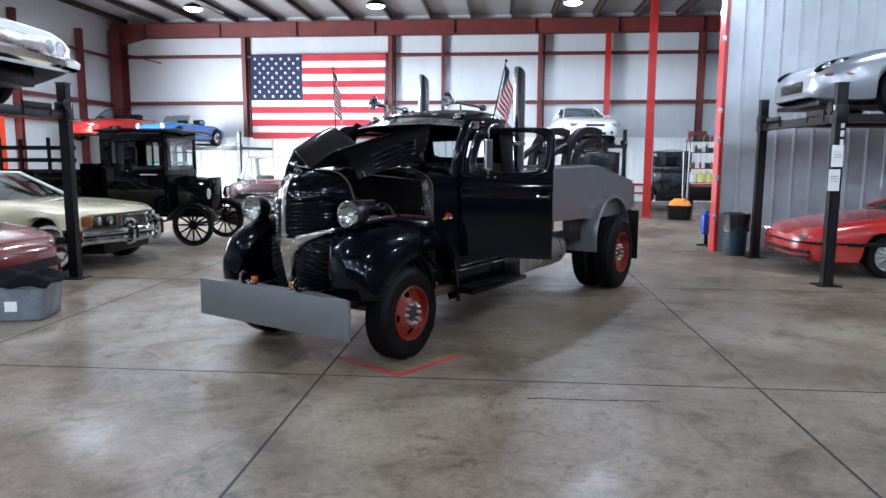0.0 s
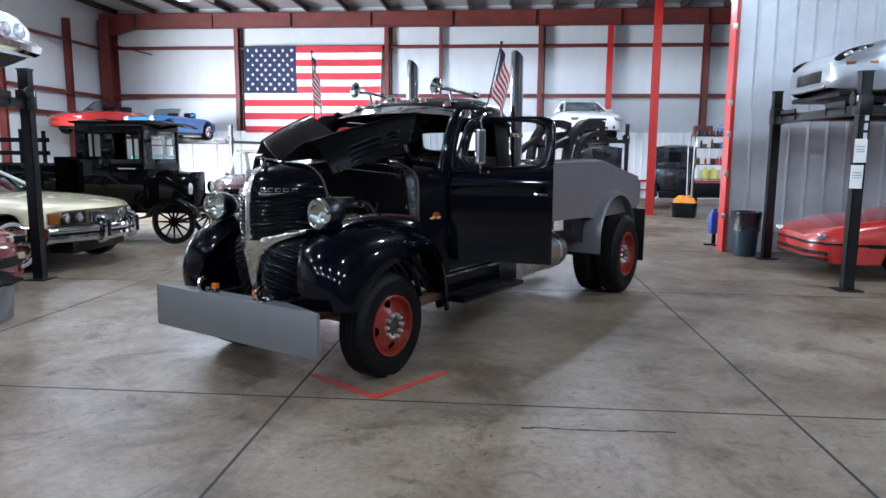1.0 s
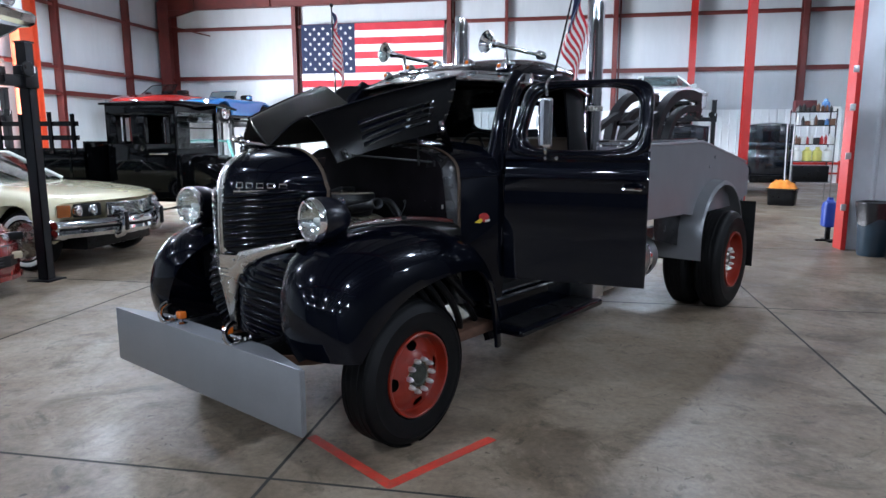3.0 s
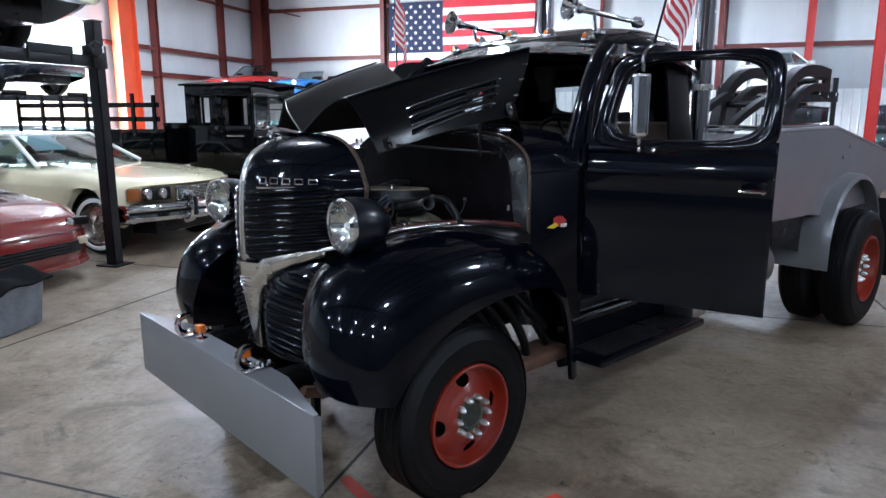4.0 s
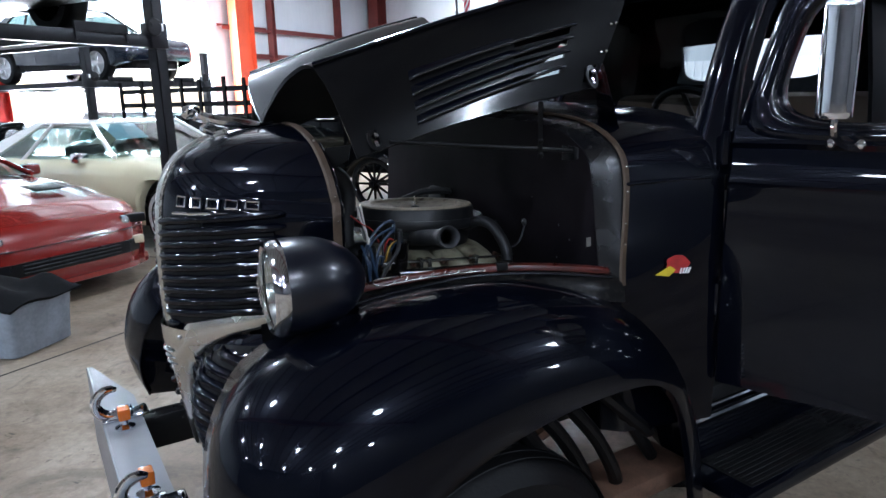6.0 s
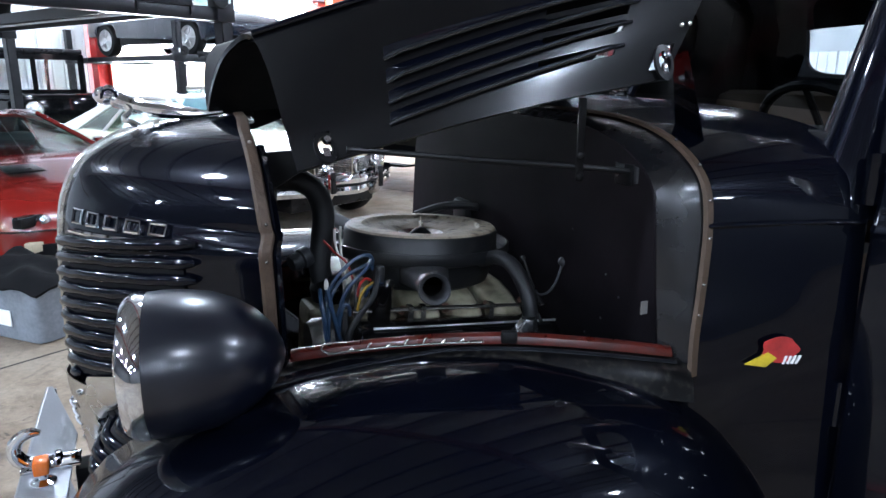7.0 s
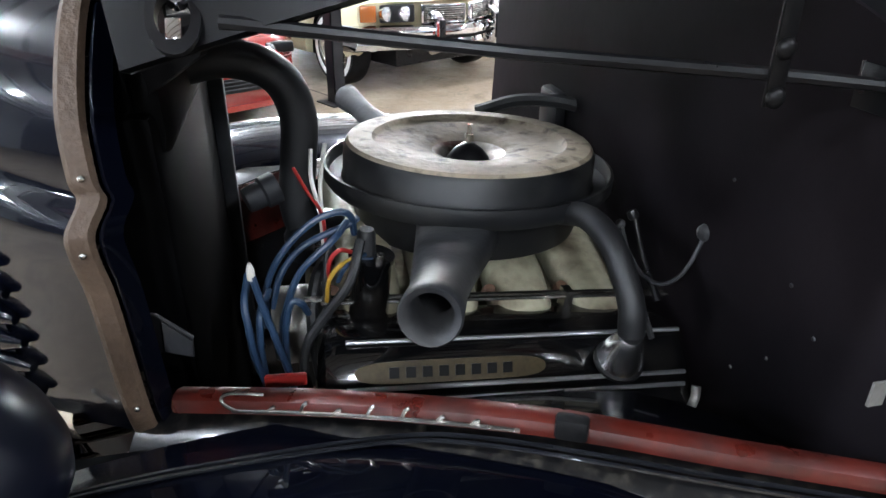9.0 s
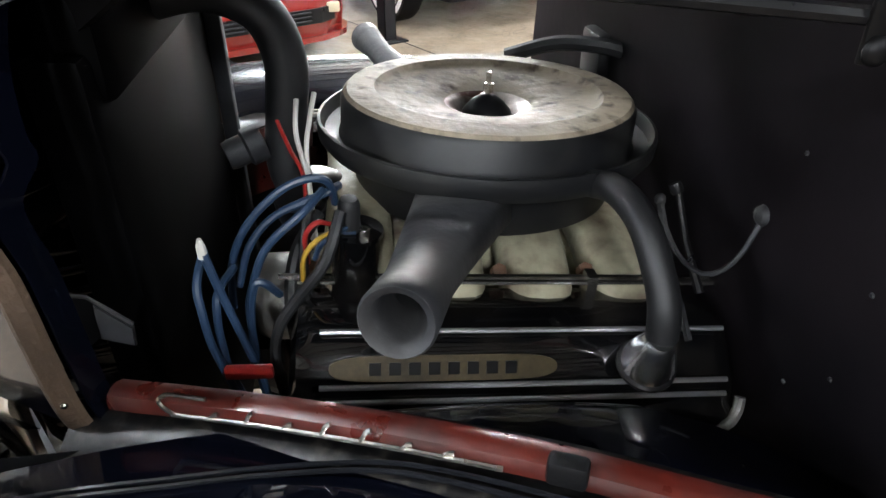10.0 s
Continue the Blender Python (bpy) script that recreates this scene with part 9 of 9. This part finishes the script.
def box_car(name, label, m, wide=1.45, high=1.95, wheels=True):
    """An upright antique car seen from its end."""
    thing = empty(name, m, label, "car")
    w = wide / 2
    bm = boxes((-0.9, 0.9, -w + 0.08, w - 0.08, 0.5, 1.24), bevel=0.05)
    part("body", bm, P_NAVY, thing)
    part("chassis", boxes((-1.0, 1.6, -w + 0.2, w - 0.2, 0.32, 0.52), bevel=0.02), SATIN_BLACK, thing)
    bm = bmesh.new()
    top = high - 0.1
    for x0, x1, y0, y1, z0, z1 in ((-0.9, -0.85, -w + 0.1, w - 0.1, 1.2, 1.4), (-0.9, -0.85, -w + 0.1, -0.2, 1.38, top), (-0.9, -0.85, 0.2, w - 0.1, 1.38, top), (-0.9, -0.85, -0.22, 0.22, top - 0.16, top),
                                   (0.85, 0.9, -w + 0.1, -w + 0.2, 1.2, top), (0.85, 0.9, w - 0.2, w - 0.1, 1.2, top), (0.85, 0.9, -w + 0.1, w - 0.1, top - 0.12, top)):
        box(bm, x0, x1, y0, y1, z0, z1, bevel=0.006)
    for s in (1, -1):
        for x0, x1 in ((-0.9, -0.62), (-0.16, 0.06), (0.72, 0.9)):
            box(bm, x0, x1, s * (w - 0.1) - 0.022, s * (w - 0.1) + 0.022, 1.2, top, bevel=0.006)
        box(bm, -0.9, 0.9, s * (w - 0.1) - 0.02, s * (w - 0.1) + 0.02, top - 0.15, top, bevel=0.006)
        box(bm, -0.9, 0.9, s * (w - 0.1) - 0.024, s * (w - 0.1) + 0.024, 1.2, 1.27, bevel=0.006)
    part("cabin_frame", bm, P_NAVY, thing)
    for s in (1, -1):
        part("side_glass", boxes((-0.64, 0.74, s * (w - 0.1) - 0.004, s * (w - 0.1) + 0.004, 1.25, top - 0.13)), DUSKY_GLASS, thing)
        part("door_handle", boxes((0.1, 0.2, s * (w - 0.08) - 0.012, s * (w - 0.08) + 0.012, 1.1, 1.125), bevel=0.005), CHROME, thing)
        part("running_board", boxes((-0.35, 1.1, s * (w - 0.05) - 0.13, s * (w - 0.05) + 0.1, 0.36, 0.4), bevel=0.01), SATIN_BLACK, thing)
    part("rear_glass", boxes((-0.878, -0.87, -0.22, 0.22, 1.38, top - 0.15)), DUSKY_GLASS, thing)
    part("windscreen", boxes((0.87, 0.878, -w + 0.2, w - 0.2, 1.24, top - 0.12)), DUSKY_GLASS, thing)
    part("seat_back", boxes((-0.75, -0.6, -w + 0.16, w - 0.16, 0.7, 1.42), (0.0, 0.12, -w + 0.16, w - 0.16, 0.7, 1.36), bevel=0.04), DARK_IN, thing)
    bm = bmesh.new()
    grid(bm, [[(x, y, high - 0.1 + 0.08 * (1 - (y / w) ** 2) * (1 - (x / 1.1) ** 4)) for y in np.linspace(-w + 0.07, w - 0.07, 9)] for x in np.linspace(-0.95, 0.95, 7)])
    thick(bm, 0.02)
    part("roof", bm, P_NAVY, thing)
    bm = boxes((0.9, 1.75, -0.3, 0.3, 0.6, 1.15), bevel=0.06)
    part("engine_hood", bm, P_NAVY, thing)
    for x in (-0.75, 1.5):
        for s in (1, -1):
            wire_wheel(thing, x, s * (w - 0.04), 0.37, 0.09, 12, True)
            bm = bmesh.new()
            grid(bm, [[(x + 0.44 * math.cos(a), s * (w - 0.04) + d, 0.37 + 0.43 * math.sin(a)) for d in (-0.12, 0, 0.12)] for a in [math.pi * k / 10 for k in range(11)]])
            thick(bm, 0.012)
            part("fender", bm, P_NAVY, thing)
    return thing


box_car("antique_sedan", "dark blue-black upright antique car with pale wheels", pose(5.45, 22.4, 0, 0, 0, 78), 1.3, 1.95)
box_car("antique_sedan", "black upright antique car parked below the far lift", pose(2.8, 21.3, 0, 0, 0, 92), 1.45, 1.9)

# jeep-like off-roader by the west wall
jeep = empty("off_roader", pose(-13.4, 9.9, 0, 0, 0, -8) @ Matrix.Diagonal((1.2, 1.2, 1.2, 1.0)), "black open-sided off-roader with a flat windscreen", "car")
part("body", boxes((-1.7, 1.6, -0.7, 0.7, 0.55, 1.05), (0.2, 1.6, -0.62, 0.62, 1.0, 1.12), bevel=0.04), P_BLACK, jeep)
part("grille", boxes((1.58, 1.64, -0.6, 0.6, 0.6, 1.08), bevel=0.02), P_BLACK, jeep)
for s in (1, -1):
    round_lamp(jeep, 1.66, s * 0.42, 0.93, 0.1)
    for x in (-1.1, 1.15):
        bm = lathe(bmesh.new(), [(0.2, -0.11), (0.34, -0.11), (0.37, -0.06), (0.37, 0.06), (0.34, 0.11), (0.2, 0.11)], pose(x, s * 0.72, 0.37, 90), seg=30)
        tyre = part("wheel", bm, RUBBER, jeep)
        part("rim", lathe(bmesh.new(), [(0.205, -0.1), (0.19, -0.04), (0.05, 0.0), (0.19, 0.04), (0.205, 0.1)], pose(x, s * 0.72, 0.37, 90), seg=24), DULL_CHROME, tyre)
    part("fender", boxes((0.75, 1.6, s * 0.62, s * 0.88, 0.82, 0.88), bevel=0.02), P_BLACK, jeep)
bm = boxes((0.2, 0.24, -0.68, 0.68, 1.08, 1.16), (0.2, 0.24, -0.68, 0.68, 1.58, 1.66), (0.2, 0.24, -0.68, -0.6, 1.1, 1.66), (0.2, 0.24, 0.6, 0.68, 1.1, 1.66), (0.2, 0.24, -0.03, 0.03, 1.1, 1.66))
part("windscreen_frame", bm, P_BLACK, jeep)
part("windscreen", boxes((0.215, 0.222, -0.6, 0.6, 1.16, 1.58)), GLASS, jeep)
for s in (1, -1):
    bm = bmesh.new()
    tube(bm, smooth_line([(0.2, s * 0.65, 1.64), (-0.6, s * 0.66, 1.72), (-1.5, s * 0.66, 1.66), (-1.6, s * 0.66, 1.0)], 14), 0.03, 8)
    part("roll_bar", bm, P_BLACK, jeep)
part("soft_top", boxes((-1.6, 0.22, -0.68, 0.68, 1.66, 1.74), bevel=0.02), SATIN_BLACK, jeep)

# ---- flag on the far wall ----
flag = empty("wall_flag", pose(-9.99, NORTH - 0.37, 5.66), "large striped flag with a starred navy canton hung on the wall", "flag")
FW, FH = 5.44, 3.27


def flag_y(x, z):
    return 0.03 * math.sin(x * 2.1 + z) * (0.3 + abs(z) / FH) + 0.015 * math.sin(x * 6 + 2 * z)


for k in range(13):
    z0, z1 = -FH * k / 13, -FH * (k + 1) / 13
    a = FW * 0.385 if k < 7 else 0.0
    bm = bmesh.new()
    grid(bm, [[(x, flag_y(x, z), z) for z in (z0, z1)] for x in np.linspace(a, FW - 0.012 * k, 30)])
    thick(bm, 0.004)
    part("stripe", bm, FLAG_RED if k % 2 == 0 else FLAG_WHITE, flag)
bm = bmesh.new()
CW, CH = FW * 0.385, FH * 7 / 13
grid(bm, [[(x, flag_y(x, z), z) for z in np.linspace(0, -CH, 8)] for x in np.linspace(0.02, CW, 12)])
thick(bm, 0.004)
canton = part("canton", bm, FLAG_BLUE, flag)
for r in range(9):
    for c in range(6 if r % 2 == 0 else 5):
        x = CW * (0.083 + (c + (0.5 if r % 2 else 0)) * 0.167)
        z = -CH * (0.09 + r * 0.1025)
        bm = bmesh.new()
        prism(bm, [((0.075 if i % 2 == 0 else 0.032) * math.sin(math.pi * i / 5), (0.075 if i % 2 == 0 else 0.032) * math.cos(math.pi * i / 5)) for i in range(10)], 0.004, m=pose(x, flag_y(x, z) - 0.003, z, 90))
        part("star", bm, FLAG_WHITE, canton)

# ---- small things on the floor ----
bin_thing = empty("storage_bin", pose(-4.93, 6.28, 0, 0, 0, 14), "clear plastic storage bin holding dark cloth", "storage bin")
bm = bmesh.new()
rows = []
for z, k in ((0.004, 0.9), (0.01, 0.92), (0.2, 0.96), (0.33, 1.0), (0.335, 1.05), (0.35, 1.06), (0.352, 1.0), (0.2, 0.94), (0.02, 0.9)):
    rows.append([(0.42 * k * math.copysign(abs(math.cos(a)) ** 0.2, math.cos(a)), 0.27 * k * math.copysign(abs(math.sin(a)) ** 0.2, math.sin(a)), z) for a in [2 * math.pi * (j + 0.5) / 40 for j in range(40)]])
vs = grid(bm, rows, close=True)
cap(bm, vs[0][::-1])
part("tub", bm, CLEAR_BIN, bin_thing)
part("contents", boxes((-0.36, 0.36, -0.22, 0.22, 0.012, 0.26), bevel=0.05), material("grey_blue_contents", (0.10, 0.12, 0.14), 0.8, vary=0.4, scale=7), bin_thing)
part("label_sheet", boxes((0.05, 0.16, -0.268, -0.262, 0.1, 0.2)), PAPER, bin_thing)
bm = bmesh.new()
rows = []
for i in range(19):
    row = []
    for j in range(15):
        u, v = i / 18 * 2 - 1, j / 14 * 2 - 1
        z = 0.45 - 0.05 * max(abs(u), abs(v)) ** 2 + 0.03 * math.sin(4 * u + 2) * math.cos(5 * v) - 0.07 * max(0, max(abs(u), abs(v)) - 0.8) * 3
        row.append((0.455 * u, 0.295 * v, z + 0.014 * math.sin(9 * u + 4 * v)))
    rows.append(row)
grid(bm, rows)
thick(bm, 0.02)
part("cloth", bm, CLOTH_GREY, bin_thing, "dark grey folded cover")

trash = empty("trash_can", pose(3.98, 11.72, 0), "blue-grey trash can with a black liner bag", "trash can")
bm = lathe(bmesh.new(), [(0.0, 0.0), (0.16, 0.0), (0.168, 0.02), (0.2, 0.64), (0.212, 0.65), (0.212, 0.68), (0.19, 0.68), (0.16, 0.05), (0.0, 0.04)], seg=28)
part("can", bm, BIN_BLUE, trash)
bm = bmesh.new()
rows = []
for z, r in ((0.45, 0.205), (0.55, 0.208), (0.66, 0.222), (0.71, 0.225), (0.715, 0.2), (0.6, 0.18)):
    rows.append([((r + 0.008 * math.sin(7 * a + z * 9)) * math.cos(a), (r + 0.008 * math.sin(5 * a)) * math.sin(a), z + (0.05 * math.sin(3 * a) if z < 0.5 else 0)) for a in [2 * math.pi * k / 36 for k in range(36)]])
grid(bm, rows, close=True)
part("liner_bag", bm, BAG_BLACK, trash)

jug = empty("blue_jug", pose(3.86, 12.95, 0), "blue plastic container on a small dolly beside the jamb", "container")
bm = bmesh.new()
rows = []
for z, k in ((0.22, 0.8), (0.24, 0.95), (0.5, 1.0), (0.58, 0.85), (0.62, 0.4), (0.66, 0.35)):
    rows.append([(0.1 * k * math.copysign(abs(math.cos(a)) ** 0.5, math.cos(a)), 0.1 * k * math.copysign(abs(math.sin(a)) ** 0.5, math.sin(a)), z) for a in [2 * math.pi * j / 20 for j in range(20)]])
vs = grid(bm, rows, close=True)
cap(bm, vs[0][::-1]), cap(bm, vs[-1])
part("jug", bm, JUG_BLUE, jug)
bm = boxes((-0.03, 0.03, -0.03, 0.03, 0.03, 0.225), (-0.16, 0.16, -0.03, 0.03, 0.0, 0.03), (-0.03, 0.03, -0.16, 0.16, 0.0, 0.028), bevel=0.004)
part("stand", bm, SATIN_BLACK, jug)

bucket = empty("cloth_basket", pose(4.82, 18.62, 0, 0, 0, -24), "dark grey tub piled with orange cloth", "tub")
bm = bmesh.new()
rows = []
for z, k in ((0.0, 0.86), (0.012, 0.9), (0.2, 0.95), (0.36, 1.0), (0.365, 1.05), (0.385, 1.06), (0.388, 0.99), (0.2, 0.92), (0.03, 0.86)):
    rows.append([(0.31 * k * math.copysign(abs(math.cos(a)) ** 0.3, math.cos(a)), 0.22 * k * math.copysign(abs(math.sin(a)) ** 0.3, math.sin(a)), z) for a in [2 * math.pi * (j + 0.5) / 36 for j in range(36)]])
vs = grid(bm, rows, close=True)
cap(bm, vs[0][::-1])
part("tub", bm, SATIN_BLACK, bucket)
bm = bmesh.new()
fold = random.Random(12)
lumps = [(fold.uniform(-0.22, 0.22), fold.uniform(-0.13, 0.13), fold.uniform(0.05, 0.12), fold.uniform(0.05, 0.11)) for k in range(16)]
rows = []
for i in range(31):
    row = []
    for j in range(23):
        u, v = i / 15 - 1, j / 11 - 1
        x, y = 0.3 * u, 0.21 * v
        z = 0.37 + 0.13 * max(0.0, 1 - u * u) ** 0.6 * max(0.0, 1 - v * v) ** 0.5
        z += max((h * math.exp(-((x - a) ** 2 + (y - b) ** 2) / (r * r)) for a, b, r, h in lumps), default=0) * (1 - max(abs(u), abs(v)) ** 4)
        row.append((x, y, z + 0.012 * math.sin(37 * x + 11 * y) * math.sin(29 * y - 9 * x)))
    rows.append(row)
grid(bm, rows)
part("cloth", bm, ORANGE_CLOTH, bucket, "crumpled orange cloth")

shelf = empty("supply_shelf", pose(5.75, 19.9, 0), "open wire shelf crowded with bottles and supplies", "shelf")
for x in (-0.45, 0.45):
    for y in (-0.2, 0.2):
        bm = bmesh.new()
        rod(bm, (x, y, 0), (x, y, 2.2), 0.016, seg=8)
        part("upright", bm, CHROME, shelf)
LEVELS = (0.45, 0.95, 1.35, 1.8, 2.12)
for z in LEVELS:
    part("shelf_board", boxes((-0.45, 0.45, -0.2, 0.2, z, z + 0.02)), SATIN_BLACK, shelf)
BOTTLES = [material("bottle_" + n, c, 0.3) for n, c in (("white", (0.75, 0.75, 0.72)), ("red", (0.5, 0.03, 0.03)), ("yellow", (0.75, 0.7, 0.2)), ("blue", (0.1, 0.25, 0.55)), ("black", (0.02, 0.02, 0.02)), ("brown", (0.15, 0.07, 0.04)))]


def bottle(x, y, z, r, h, mat):
    ob = part("supply_bottle", lathe(bmesh.new(), [(0.0, 0.0), (r, 0.0), (r, h * 0.7), (r * 0.45, h * 0.85), (r * 0.45, h), (0.0, h)], seg=12), mat, m=pose(x, y, z))
    return tagged(ob, "plastic supply bottle on the wire shelf", "bottle", "bottles on the shelf")


crowd = random.Random(31)
for k, c in enumerate((0, 2, 2, 0)):
    bottle(5.41 + 0.225 * k, 19.77, 0.97, 0.105, 0.33, BOTTLES[c])
for z, low, tall, tints in ((1.37, 0.16, 0.3, (4, 0, 5, 0, 4, 5, 1)), (1.82, 0.12, 0.26, (2, 4, 0, 5, 4, 0, 3)), (2.14, 0.1, 0.2, (4, 5, 0, 4))):
    x = 5.34
    while x < 6.12:
        r = crowd.uniform(0.03, 0.05)
        x += r
        bottle(x, 19.76 + crowd.uniform(0, 0.06), z, r, crowd.uniform(low, tall), BOTTLES[crowd.choice(tints)])
        x += r + crowd.uniform(0.0, 0.02)
        if crowd.random() < 0.35:
            w, h = crowd.uniform(0.08, 0.16), crowd.uniform(0.1, 0.2)
            carton = part("carton", boxes((-w / 2, w / 2, -0.07, 0.09, 0, h), bevel=0.006), BOTTLES[crowd.choice((4, 5, 5, 0))], m=pose(x + w / 2, 19.8, z))
            tagged(carton, "small box among the bottles on the shelf", "carton", "cartons on the shelf")
            x += w + 0.01
WORN_RED = material("faded_dark_red_card", (0.09, 0.012, 0.014), 0.55, vary=0.5, scale=9)
carton = part("carton", boxes((-0.24, 0.24, -0.1, 0.12, 0, 0.27), bevel=0.01), WORN_RED, m=pose(5.56, 19.98, 2.14))
tagged(carton, "dark red carton on top of the shelf", "carton")
bottle(6.0, 19.9, 2.14, 0.09, 0.3, BOTTLES[3])
carton = part("carton", boxes((-0.4, 0.4, -0.15, 0.15, 0, 0.38), bevel=0.01), SATIN_BLACK, m=pose(5.75, 19.9, 0.47))
tagged(carton, "low black carton on the bottom shelf", "carton")
for x, lean in ((5.22, 0.04), (5.12, -0.02)):
    bm = bmesh.new()
    tube(bm, [(0, 0, 0.0), (lean, 0.06, 1.9)], 0.014, 8)
    handle = part("broom", bm, WHITE_PAINT, m=pose(x, 19.55, 0.0))
    tagged(handle, "pale broom handle leaning beside the shelf", "broom", "brooms by the shelf")
